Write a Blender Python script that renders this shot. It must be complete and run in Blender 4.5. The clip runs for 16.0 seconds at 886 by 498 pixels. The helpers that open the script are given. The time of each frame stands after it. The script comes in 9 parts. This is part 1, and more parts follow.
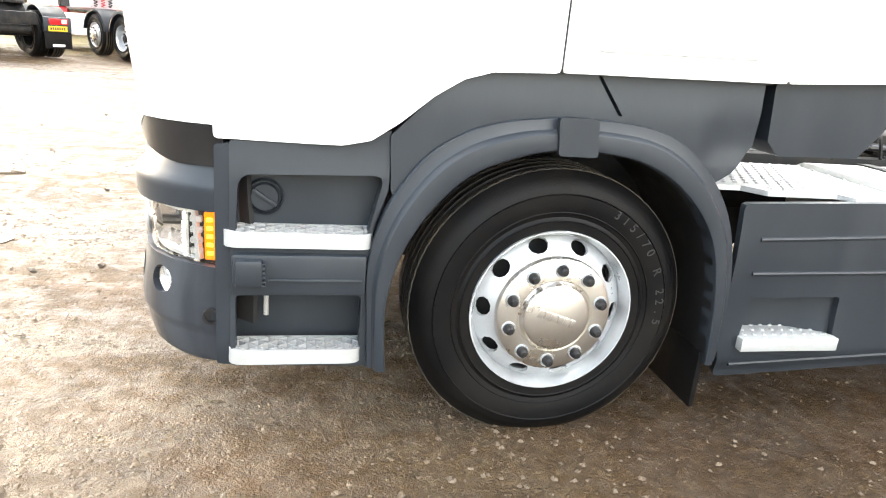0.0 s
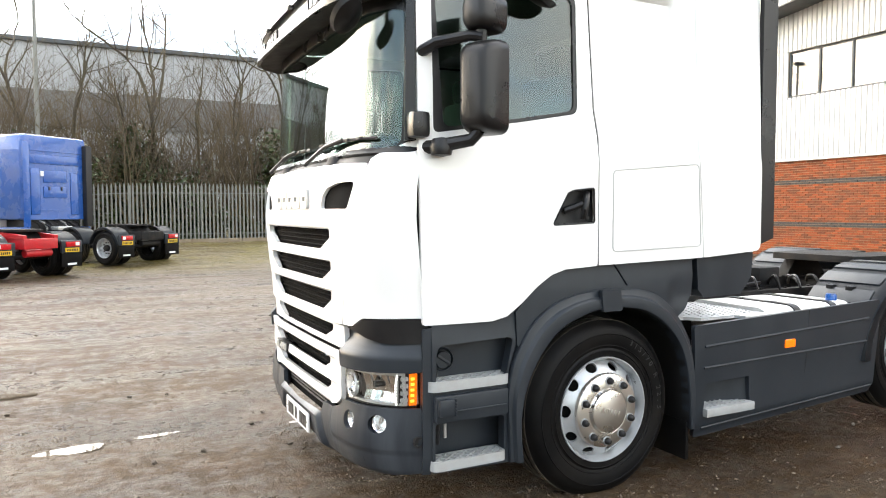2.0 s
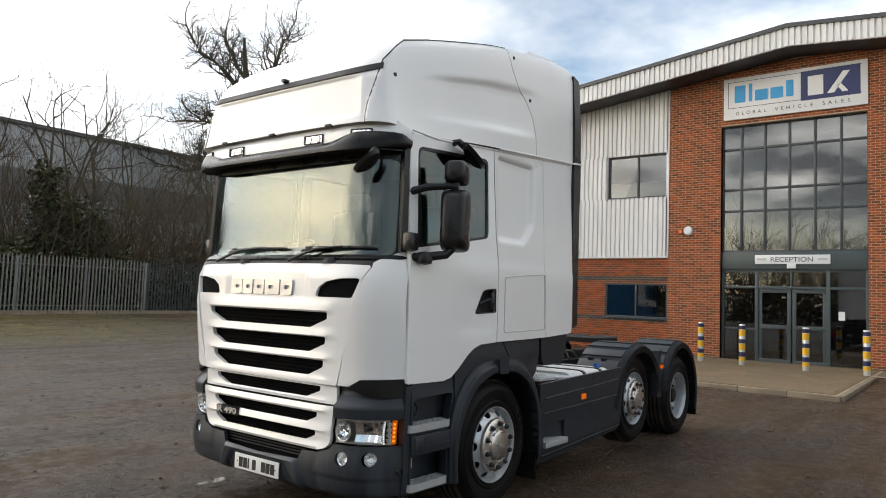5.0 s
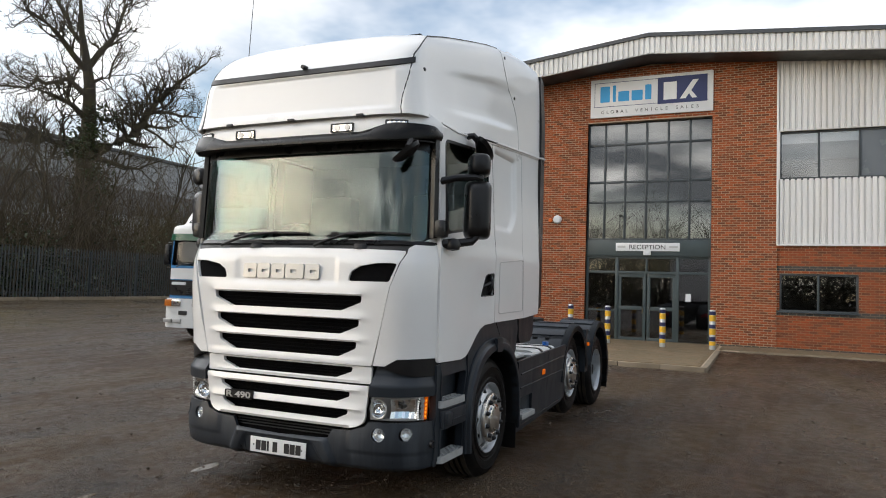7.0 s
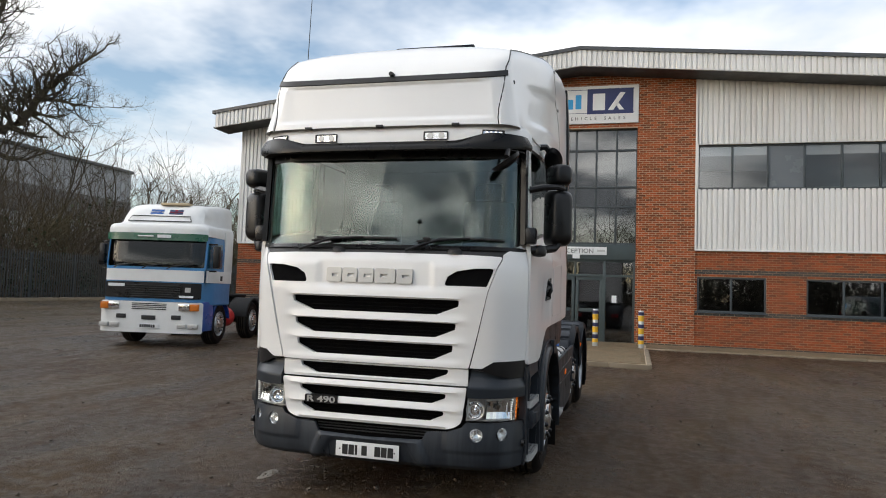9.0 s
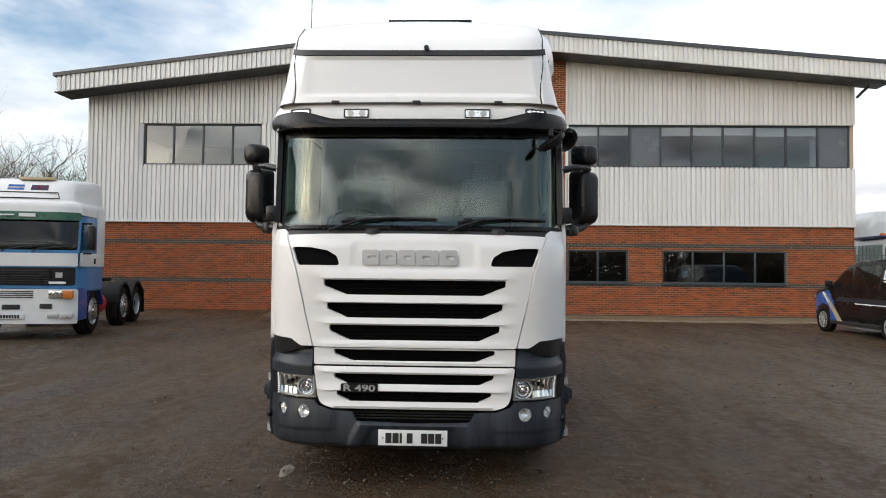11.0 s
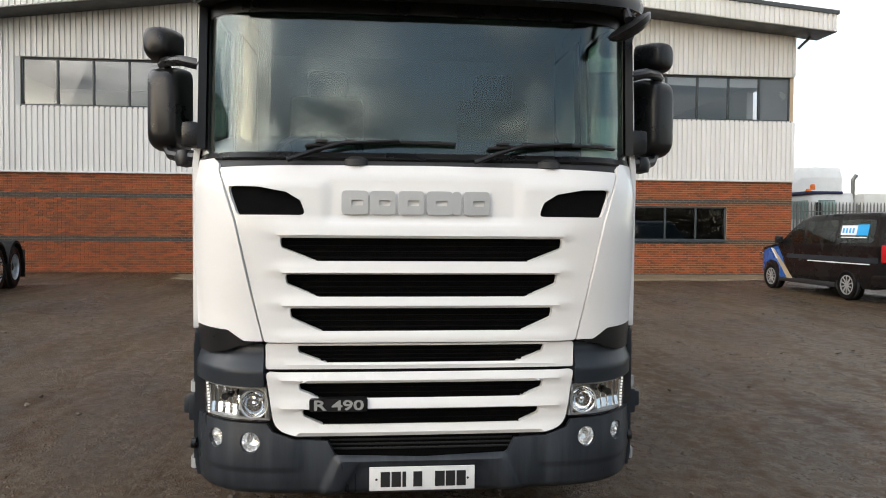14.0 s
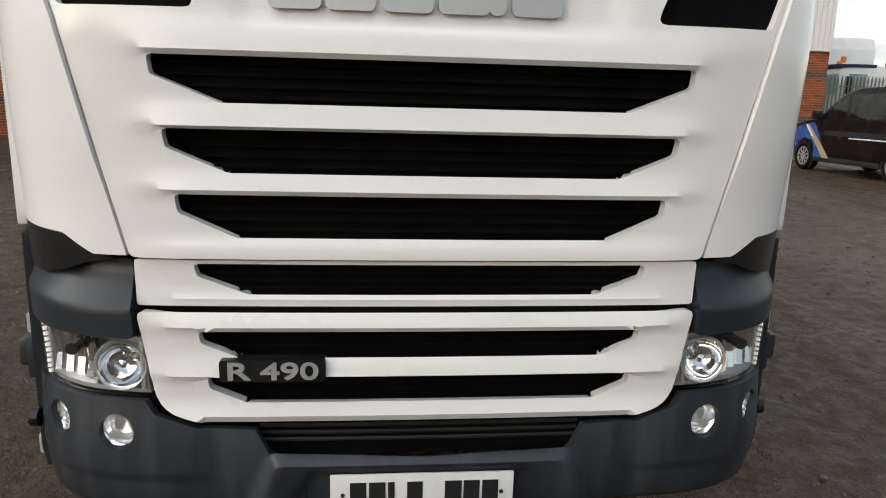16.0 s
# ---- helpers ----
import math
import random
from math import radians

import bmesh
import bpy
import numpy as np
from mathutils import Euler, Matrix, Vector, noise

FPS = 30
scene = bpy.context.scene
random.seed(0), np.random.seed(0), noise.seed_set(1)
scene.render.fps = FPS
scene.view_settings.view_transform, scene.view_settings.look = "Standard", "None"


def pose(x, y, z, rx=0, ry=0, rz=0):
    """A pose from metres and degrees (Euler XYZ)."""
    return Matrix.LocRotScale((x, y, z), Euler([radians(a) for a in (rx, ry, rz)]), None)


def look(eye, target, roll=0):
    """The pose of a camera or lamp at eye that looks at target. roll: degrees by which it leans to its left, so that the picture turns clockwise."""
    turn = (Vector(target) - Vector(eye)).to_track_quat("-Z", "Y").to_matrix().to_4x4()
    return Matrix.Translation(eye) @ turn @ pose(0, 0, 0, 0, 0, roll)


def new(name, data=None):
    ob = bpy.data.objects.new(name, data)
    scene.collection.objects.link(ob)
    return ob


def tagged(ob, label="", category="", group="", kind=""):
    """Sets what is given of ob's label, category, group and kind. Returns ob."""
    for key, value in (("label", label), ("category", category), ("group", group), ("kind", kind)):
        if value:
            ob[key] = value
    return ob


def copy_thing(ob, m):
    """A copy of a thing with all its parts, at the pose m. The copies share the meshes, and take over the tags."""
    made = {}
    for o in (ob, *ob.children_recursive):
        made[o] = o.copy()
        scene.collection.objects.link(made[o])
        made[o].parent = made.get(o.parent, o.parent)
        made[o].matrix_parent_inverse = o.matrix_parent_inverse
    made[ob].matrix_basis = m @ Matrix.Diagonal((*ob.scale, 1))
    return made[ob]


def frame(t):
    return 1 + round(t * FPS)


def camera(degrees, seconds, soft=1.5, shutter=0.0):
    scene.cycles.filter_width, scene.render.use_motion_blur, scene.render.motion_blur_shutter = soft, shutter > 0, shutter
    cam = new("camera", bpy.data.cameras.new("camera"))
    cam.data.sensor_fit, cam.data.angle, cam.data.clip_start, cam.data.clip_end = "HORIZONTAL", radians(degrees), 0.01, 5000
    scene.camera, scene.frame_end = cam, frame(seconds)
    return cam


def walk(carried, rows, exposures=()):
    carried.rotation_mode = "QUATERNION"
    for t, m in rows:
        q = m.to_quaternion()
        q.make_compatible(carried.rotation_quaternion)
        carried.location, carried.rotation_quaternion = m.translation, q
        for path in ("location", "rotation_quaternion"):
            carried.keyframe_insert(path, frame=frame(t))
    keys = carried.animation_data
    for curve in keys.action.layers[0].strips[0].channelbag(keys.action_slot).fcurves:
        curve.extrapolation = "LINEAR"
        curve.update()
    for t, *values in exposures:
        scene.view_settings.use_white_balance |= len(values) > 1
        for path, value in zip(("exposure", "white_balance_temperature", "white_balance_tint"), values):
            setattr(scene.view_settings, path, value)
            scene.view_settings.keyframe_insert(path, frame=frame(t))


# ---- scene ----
cam = camera(64.5, 16.0, 1.0)
PATH = [
    (0, (-0.023, 0.595, 1.441), (0.394, 2.456, 0.839), 5.0),
    (0.5, (-0.462, 0.222, 1.559), (0.104, 2.077, 1.068), 3.6),
    (1, (-0.872, 0.006, 1.631), (-0.154, 1.833, 1.252), 3.4),
    (1.5, (-1.285, -0.112, 1.651), (-0.424, 1.684, 1.475), 1.9),
    (2, (-1.757, -0.351, 1.634), (-0.856, 1.432, 1.529), -0.1),
    (2.5, (-2.205, -0.416, 1.613), (-1.253, 1.342, 1.59), -1.3),
    (3, (-2.634, -0.573, 1.654), (-1.514, 1.084, 1.692), -0.4),
    (3.5, (-3.051, -0.732, 1.689), (-1.771, 0.805, 1.713), 0.8),
    (4, (-3.412, -0.643, 1.702), (-2.001, 0.773, 1.745), 1.7),
    (4.2, (-3.559, -0.6, 1.686), (-2.109, 0.776, 1.765), 1.9),
    (6.3, (-4.814, 0.184, 1.659), (-3.066, 1.149, 1.776), 2.1),
    (6.5, (-4.918, 0.291, 1.634), (-3.151, 1.22, 1.753), 2.2),
    (7, (-5.076, 0.634, 1.619), (-3.257, 1.458, 1.731), 1.9),
    (7.5, (-5.355, 0.958, 1.622), (-3.501, 1.696, 1.755), 2.2),
    (8, (-5.626, 1.252, 1.618), (-3.749, 1.929, 1.755), 2.5),
    (8.2, (-5.669, 1.389, 1.598), (-3.786, 2.049, 1.732), 2.5),
    (10.3, (-5.903, 3.104, 1.601), (-3.919, 3.322, 1.715), 1.1),
    (10.5, (-5.924, 3.259, 1.588), (-3.935, 3.432, 1.699), 1.1),
    (11, (-5.897, 3.607, 1.615), (-3.899, 3.675, 1.678), 0.6),
    (11.5, (-5.67, 3.831, 1.605), (-3.671, 3.804, 1.626), -0.2),
    (12, (-5.464, 4.009, 1.612), (-3.466, 3.92, 1.607), 0.5),
    (12.5, (-5.234, 4.156, 1.601), (-3.237, 4.037, 1.583), 0.3),
    (13, (-4.805, 4.149, 1.609), (-2.81, 4.009, 1.577), 0.1),
    (13.5, (-4.421, 4.179, 1.592), (-2.427, 4.032, 1.552), 0.3),
    (14, (-4.023, 4.215, 1.588), (-2.032, 4.035, 1.532), 0.4),
    (14.5, (-3.565, 4.166, 1.554), (-1.577, 3.972, 1.457), 0.3),
    (15, (-3.194, 4.158, 1.519), (-1.211, 3.978, 1.328), 0.4),
    (15.3, (-2.954, 4.17, 1.49), (-0.979, 3.992, 1.23), 1.2),
    (15.5, (-2.793, 4.178, 1.472), (-0.826, 3.992, 1.162), 1.4),
    (16, (-2.404, 4.14, 1.446), (-0.456, 3.946, 1.037), 1.5),
]
EXPOSURES = [(0.0, 2.88, 7150, 10), (0.5, 2.46, 7150, 10), (1.0, 2.2, 7100, 10), (2.0, 1.72, 6950, 10), (2.5, 1.42, 6900, 10), (3.5, 0.96, 6850, 10), (4.2, 0.42, 6800, 10), (6.3, 0.0, 6600, 10), (8.2, -0.05, 6550, 10), (10.3, -0.1, 6550, 10), (12.5, 0.3, 6700, 10), (14.2, 0.28, 6700, 10), (16.0, 0.0, 6800, 10)]
walk(cam, [(t, look(eye, target, roll)) for t, eye, target, roll in PATH], EXPOSURES)

# ---- daylight: thin cloud, veiled low sun ahead of the lorry's offside corner ----
SUN_DIR = Vector((-0.69, 0.67, 0.30)).normalized()
sun_data = bpy.data.lights.new("sun", "SUN")
sun_data.energy, sun_data.angle, sun_data.color = 0.6, radians(45), (1.0, 0.93, 0.83)
sun = new("sun", sun_data)
sun.matrix_world = look((0, 0, 60), Vector((0, 0, 60)) - SUN_DIR)

world = bpy.data.worlds.new("sky")
scene.world = world
world.use_nodes = True
wn, wl = world.node_tree.nodes, world.node_tree.links
wn.clear()
w_out = wn.new("ShaderNodeOutputWorld")
w_bg = wn.new("ShaderNodeBackground")
w_sky = wn.new("ShaderNodeTexSky")
w_sky.sky_type, w_sky.sun_disc = "NISHITA", False
w_sky.sun_elevation, w_sky.sun_rotation = math.asin(SUN_DIR.z), math.atan2(SUN_DIR.x, SUN_DIR.y)
w_gain = wn.new("ShaderNodeVectorMath"); w_gain.operation = "SCALE"; w_gain.inputs["Scale"].default_value = 0.22
wl.new(w_sky.outputs["Color"], w_gain.inputs[0])
w_tc = wn.new("ShaderNodeTexCoord")
w_sep = wn.new("ShaderNodeSeparateXYZ")
wl.new(w_tc.outputs["Generated"], w_sep.inputs[0])
w_up = wn.new("ShaderNodeMath"); w_up.operation = "MAXIMUM"; w_up.inputs[1].default_value = 0.0
wl.new(w_sep.outputs["Z"], w_up.inputs[0])
w_add = wn.new("ShaderNodeMath"); w_add.operation = "ADD"; w_add.inputs[1].default_value = 0.16
wl.new(w_up.outputs[0], w_add.inputs[0])
w_div = wn.new("ShaderNodeVectorMath"); w_div.operation = "DIVIDE"
wl.new(w_tc.outputs["Generated"], w_div.inputs[0])
wl.new(w_add.outputs[0], w_div.inputs[1])
w_noise = wn.new("ShaderNodeTexNoise")
w_noise.inputs["Scale"].default_value, w_noise.inputs["Detail"].default_value, w_noise.inputs["Roughness"].default_value = 0.8, 6.0, 0.55
wl.new(w_div.outputs[0], w_noise.inputs["Vector"])
w_ramp = wn.new("ShaderNodeValToRGB")
w_ramp.color_ramp.elements[0].position, w_ramp.color_ramp.elements[1].position = 0.40, 0.60
wl.new(w_noise.outputs["Fac"], w_ramp.inputs["Fac"])
w_noise2 = wn.new("ShaderNodeTexNoise")
w_noise2.inputs["Scale"].default_value, w_noise2.inputs["Detail"].default_value = 1.9, 4.0
wl.new(w_div.outputs[0], w_noise2.inputs["Vector"])
w_cl = wn.new("ShaderNodeValToRGB")
w_cl.color_ramp.elements[0].position, w_cl.color_ramp.elements[0].color = 0.36, (0.76, 0.79, 0.84, 1)
w_cl.color_ramp.elements[1].position, w_cl.color_ramp.elements[1].color = 0.62, (1.10, 1.10, 1.09, 1)
wl.new(w_noise2.outputs["Fac"], w_cl.inputs["Fac"])
# heavier grey cloud over the open side of the yard
w_dk = wn.new("ShaderNodeValToRGB")
w_dk.color_ramp.elements[0].position, w_dk.color_ramp.elements[0].color = 0.42, (0.13, 0.14, 0.15, 1)
w_dk.color_ramp.elements[1].position, w_dk.color_ramp.elements[1].color = 0.72, (0.9, 0.89, 0.86, 1)
wl.new(w_noise2.outputs["Fac"], w_dk.inputs["Fac"])
w_west = wn.new("ShaderNodeMapRange")
w_west.interpolation_type = "SMOOTHSTEP"
for key, value in (("From Min", -0.35), ("From Max", -0.85), ("To Min", 0.0), ("To Max", 1.0)):
    w_west.inputs[key].default_value = value
wl.new(w_sep.outputs["X"], w_west.inputs["Value"])
w_cc = wn.new("ShaderNodeMix"); w_cc.data_type = "RGBA"
wl.new(w_west.outputs[0], w_cc.inputs[0])
wl.new(w_cl.outputs["Color"], w_cc.inputs[6])
wl.new(w_dk.outputs["Color"], w_cc.inputs[7])
w_dot = wn.new("ShaderNodeVectorMath"); w_dot.operation = "DOT_PRODUCT"; w_dot.inputs[1].default_value = SUN_DIR
wl.new(w_tc.outputs["Generated"], w_dot.inputs[0])
w_glow = wn.new("ShaderNodeMapRange")
w_glow.interpolation_type = "SMOOTHSTEP"
for key, value in (("From Min", 0.05), ("From Max", 1.0), ("To Min", 0.0), ("To Max", 3.5)):
    w_glow.inputs[key].default_value = value
wl.new(w_dot.outputs["Value"], w_glow.inputs["Value"])
# an overcast sky grows brighter towards the zenith
w_cie = wn.new("ShaderNodeMath"); w_cie.operation = "MULTIPLY_ADD"; w_cie.inputs[1].default_value, w_cie.inputs[2].default_value = 1.15, 0.98
wl.new(w_up.outputs[0], w_cie.inputs[0])
w_lum = wn.new("ShaderNodeMath"); w_lum.operation = "ADD"
wl.new(w_cie.outputs[0], w_lum.inputs[0])
wl.new(w_glow.outputs[0], w_lum.inputs[1])
w_clb = wn.new("ShaderNodeVectorMath"); w_clb.operation = "SCALE"
wl.new(w_cc.outputs[2], w_clb.inputs[0])
wl.new(w_lum.outputs[0], w_clb.inputs["Scale"])
w_mix = wn.new("ShaderNodeMix"); w_mix.data_type = "RGBA"
wl.new(w_ramp.outputs["Color"], w_mix.inputs[0])
wl.new(w_gain.outputs[0], w_mix.inputs[6])
wl.new(w_clb.outputs[0], w_mix.inputs[7])
wl.new(w_mix.outputs[2], w_bg.inputs["Color"])
w_bg.inputs["Strength"].default_value = 1.0
wl.new(w_bg.outputs[0], w_out.inputs[0])

# ---- materials ----
def node_material(name):
    m = bpy.data.materials.new(name)
    m.use_nodes = True
    n, l = m.node_tree.nodes, m.node_tree.links
    n.clear()
    out = n.new("ShaderNodeOutputMaterial")
    return m, n, l, out


def noise_node(n, l, coord, scale, detail=4.0, rough=0.55, stretch=None):
    tex = n.new("ShaderNodeTexNoise")
    tex.inputs["Scale"].default_value, tex.inputs["Detail"].default_value, tex.inputs["Roughness"].default_value = scale, detail, rough
    if stretch:
        mp = n.new("ShaderNodeMapping")
        mp.inputs["Scale"].default_value = stretch
        l.new(coord, mp.inputs["Vector"])
        coord = mp.outputs["Vector"]
    l.new(coord, tex.inputs["Vector"])
    return tex.outputs["Fac"]


def ramp(n, l, fac, stops):
    r = n.new("ShaderNodeValToRGB")
    e = r.color_ramp.elements
    while len(e) < len(stops):
        e.new(0.5)
    for item, (p, c) in zip(e, stops):
        item.position, item.color = p, (*c, 1) if len(c) == 3 else c
    l.new(fac, r.inputs["Fac"])
    return r.outputs["Color"]


def mixed(n, l, fac, a, b, kind="MIX"):
    m = n.new("ShaderNodeMix")
    m.data_type, m.blend_type = "RGBA", kind
    for sock, v in ((m.inputs[0], fac), (m.inputs[6], a), (m.inputs[7], b)):
        if isinstance(v, bpy.types.NodeSocket):
            l.new(v, sock)
        else:
            sock.default_value = v if isinstance(v, float) else (*v, 1)
    return m.outputs[2]


def span(n, l, fac, lo, hi, a=0.3, b=0.7):
    m = n.new("ShaderNodeMapRange")
    for key, v in (("From Min", a), ("From Max", b), ("To Min", lo), ("To Max", hi)):
        m.inputs[key].default_value = v
    l.new(fac, m.inputs["Value"])
    return m.outputs[0]


def surface(name, base, rough=0.5, metal=0.0, dirt=None, dirt_amount=0.25, scale=3.0, fine=60.0, bump=0.0, coat=0.0, rough_var=0.12, streak=None, spec=0.5, island=0.0):
    """Painted, plastic, metal or mineral surface with a coarse and a fine variation."""
    m, n, l, out = node_material(name)
    p = n.new("ShaderNodeBsdfPrincipled")
    co = n.new("ShaderNodeTexCoord").outputs["Object"]
    dirt = dirt or tuple(c * 0.6 for c in base)
    coarse = noise_node(n, l, co, scale, 5.0, 0.6, streak)
    grain = noise_node(n, l, co, fine, 3.0)
    f1 = span(n, l, coarse, 0.0, dirt_amount, 0.42, 0.75)
    c1 = mixed(n, l, f1, base, dirt)
    c2 = mixed(n, l, span(n, l, grain, 0.0, 0.16), c1, tuple(c * 0.7 for c in base))
    if island:
        g = n.new("ShaderNodeObjectInfo").outputs["Random"]
        g2 = n.new("ShaderNodeNewGeometry").outputs["Random Per Island"]
        s = n.new("ShaderNodeMath"); s.operation = "ADD"
        l.new(g, s.inputs[0]); l.new(g2, s.inputs[1])
        s2 = n.new("ShaderNodeMath"); s2.operation = "FRACT"
        l.new(s.outputs[0], s2.inputs[0])
        c2 = mixed(n, l, span(n, l, s2.outputs[0], 0.0, island, 0.0, 1.0), c2, dirt)
    l.new(c2, p.inputs["Base Color"])
    l.new(span(n, l, coarse, max(0.02, rough - rough_var), min(1.0, rough + rough_var)), p.inputs["Roughness"])
    p.inputs["Metallic"].default_value = metal
    p.inputs["Specular IOR Level"].default_value = spec
    if coat:
        p.inputs["Coat Weight"].default_value, p.inputs["Coat Roughness"].default_value = coat, 0.06
    if bump:
        b = n.new("ShaderNodeBump")
        b.inputs["Strength"].default_value, b.inputs["Distance"].default_value = bump, 0.01
        l.new(grain, b.inputs["Height"])
        l.new(b.outputs[0], p.inputs["Normal"])
    l.new(p.outputs[0], out.inputs[0])
    return m


def glass(name, tint=(0.75, 0.8, 0.8), mirror=0.04, rough=0.0):
    m, n, l, out = node_material(name)
    tr = n.new("ShaderNodeBsdfTransparent"); tr.inputs[0].default_value = (*tint, 1)
    gl = n.new("ShaderNodeBsdfGlossy"); gl.inputs["Roughness"].default_value = rough
    lw = n.new("ShaderNodeLayerWeight"); lw.inputs[0].default_value = 0.5
    pw = n.new("ShaderNodeMath"); pw.operation = "POWER"; pw.inputs[1].default_value = 4.5
    l.new(lw.outputs["Facing"], pw.inputs[0])
    fr = n.new("ShaderNodeMath"); fr.operation = "MULTIPLY_ADD"; fr.inputs[1].default_value, fr.inputs[2].default_value = 1 - mirror, mirror
    l.new(pw.outputs[0], fr.inputs[0])
    mx = n.new("ShaderNodeMixShader")
    l.new(fr.outputs[0], mx.inputs[0]); l.new(tr.outputs[0], mx.inputs[1]); l.new(gl.outputs[0], mx.inputs[2])
    l.new(mx.outputs[0], out.inputs[0])
    return m


def glowing(name, base, colour, strength):
    m, n, l, out = node_material(name)
    p = n.new("ShaderNodeBsdfPrincipled")
    p.inputs["Base Color"].default_value = (*base, 1)
    p.inputs["Roughness"].default_value = 0.15
    p.inputs["Emission Color"].default_value, p.inputs["Emission Strength"].default_value = (*colour, 1), strength
    l.new(p.outputs[0], out.inputs[0])
    return m


WHITE = surface("white_paint", (0.80, 0.79, 0.77), 0.32, coat=0.5, dirt=(0.62, 0.60, 0.56), dirt_amount=0.16, scale=1.3, fine=220, rough_var=0.06)
WHITE_OLD = surface("weathered_white_paint", (0.74, 0.74, 0.72), 0.4, coat=0.2, dirt=(0.5, 0.48, 0.43), dirt_amount=0.35, scale=1.6, fine=90)
GREY = surface("dark_grey_plastic", (0.0175, 0.022, 0.028), 0.40, spec=0.32, dirt=(0.042, 0.048, 0.055), dirt_amount=0.28, scale=2.5, fine=300, bump=0.05, streak=(2.0, 2.0, 0.6), rough_var=0.1)
BLACK = surface("black_plastic", (0.008, 0.008, 0.009), 0.32, spec=0.35, dirt=(0.03, 0.028, 0.026), dirt_amount=0.4, scale=4.0, fine=250, bump=0.03)
VISOR = surface("smoked_visor_plastic", (0.005, 0.0048, 0.0045), 0.3, spec=0.22, dirt=(0.022, 0.017, 0.012), dirt_amount=0.4, scale=5.0, fine=200)
MATT = surface("matt_black_trim", (0.009, 0.009, 0.010), 0.6, dirt=(0.035, 0.032, 0.03), dirt_amount=0.5, scale=6.0, fine=200, bump=0.05)
STREAKED = surface("rain_streaked_plastic", (0.018, 0.022, 0.028), 0.40, spec=0.35, dirt=(0.066, 0.074, 0.084), dirt_amount=0.55, scale=2.2, fine=300, bump=0.05, streak=(1.0, 6.0, 0.55), rough_var=0.16)
MESHED = surface("black_grille_mesh", (0.003, 0.003, 0.0035), 0.8, spec=0.06, dirt=(0.012, 0.011, 0.009), dirt_amount=0.6, scale=9.0, fine=500, bump=0.6)
RUBBER = surface("tyre_rubber", (0.0032, 0.0032, 0.0036), 0.5, spec=0.12, dirt=(0.015, 0.012, 0.009), dirt_amount=0.45, scale=4.0, fine=160, bump=0.12)
MARK = surface("worn_tyre_marking", (0.016, 0.016, 0.017), 0.5, scale=6.0, fine=160)
MUDDY = surface("muddy_tread", (0.026, 0.022, 0.018), 0.75, dirt=(0.12, 0.095, 0.065), dirt_amount=0.8, scale=7.0, fine=90, bump=0.4)
STEEL = surface("silver_wheel_steel", (0.50, 0.52, 0.54), 0.36, metal=0.5, dirt=(0.22, 0.2, 0.18), dirt_amount=0.4, scale=7.0, fine=120)
NICKEL = surface("brushed_hub_metal", (0.60, 0.57, 0.53), 0.3, metal=0.95, dirt=(0.35, 0.32, 0.29), dirt_amount=0.3, scale=6.0, fine=240)
CHROME = surface("chrome", (0.85, 0.85, 0.85), 0.07, metal=1.0, dirt=(0.6, 0.6, 0.6), dirt_amount=0.2, scale=8.0, fine=300, rough_var=0.04)
CHROME_SOFT = surface("lamp_chrome", (0.92, 0.92, 0.91), 0.16, metal=0.75, dirt=(0.75, 0.75, 0.75), dirt_amount=0.2, scale=8.0, fine=300, rough_var=0.04)
ALU = surface("aluminium_tread_plate", (0.72, 0.73, 0.74), 0.38, metal=0.6, dirt=(0.36, 0.34, 0.31), dirt_amount=0.4, scale=8.0, fine=140)
STEP = surface("pale_step_metal", (0.36, 0.37, 0.37), 0.5, metal=0.15, dirt=(0.3, 0.28, 0.25), dirt_amount=0.5, scale=12.0, fine=180)
CHASSIS = surface("chassis_grey_paint", (0.010, 0.0104, 0.0115), 0.65, spec=0.15, dirt=(0.05, 0.042, 0.033), dirt_amount=0.6, scale=6.0, fine=110, bump=0.2)
SILVER = surface("satin_silver", (0.52, 0.52, 0.51), 0.38, metal=0.55, dirt=(0.4, 0.4, 0.4), scale=5.0, fine=200)
INTERIOR = surface("cab_interior_trim", (0.07, 0.072, 0.074), 0.8, scale=3.0, fine=90)
CREAM = surface("cab_beige_trim", (0.30, 0.29, 0.27), 0.85, scale=3.0, fine=90)
WINDSCREEN = glass("windscreen_glass", (0.70, 0.82, 0.78), 0.07)
SIDEGLASS = glass("side_window_glass", (0.52, 0.64, 0.61), 0.08)
LENS = glass("clear_lens", (0.98, 0.985, 0.985), 0.025)
DARKGLASS = glass("dark_cab_screen", (0.22, 0.24, 0.24), 0.045)
PANE = glass("building_glass", (0.58, 0.60, 0.63), 0.125)
PANE_UP = glass("upper_window_glass", (0.78, 0.80, 0.82), 0.10)
PANEL_GREY = surface("grey_spandrel_panel", (0.13, 0.145, 0.16), 0.22, scale=1.5, fine=60)
MIRRORGLASS = glass("entrance_solar_glass", (0.25, 0.26, 0.27), 0.17)
AMBER = glowing("lit_amber_lens", (0.6, 0.13, 0.005), (1.0, 0.17, 0.005), 0.3)
AMBER_HOT = glowing("amber_led_light", (0.7, 0.2, 0.01), (1.0, 0.33, 0.025), 1.3)
AMBER_OFF = surface("amber_lens", (0.62, 0.17, 0.02), 0.15, scale=9, fine=200)
LED = glowing("white_running_light", (0.8, 0.8, 0.8), (1.0, 0.97, 0.9), 0.55)
RED_LENS = surface("red_lens", (0.45, 0.012, 0.016), 0.18, scale=9, fine=200)
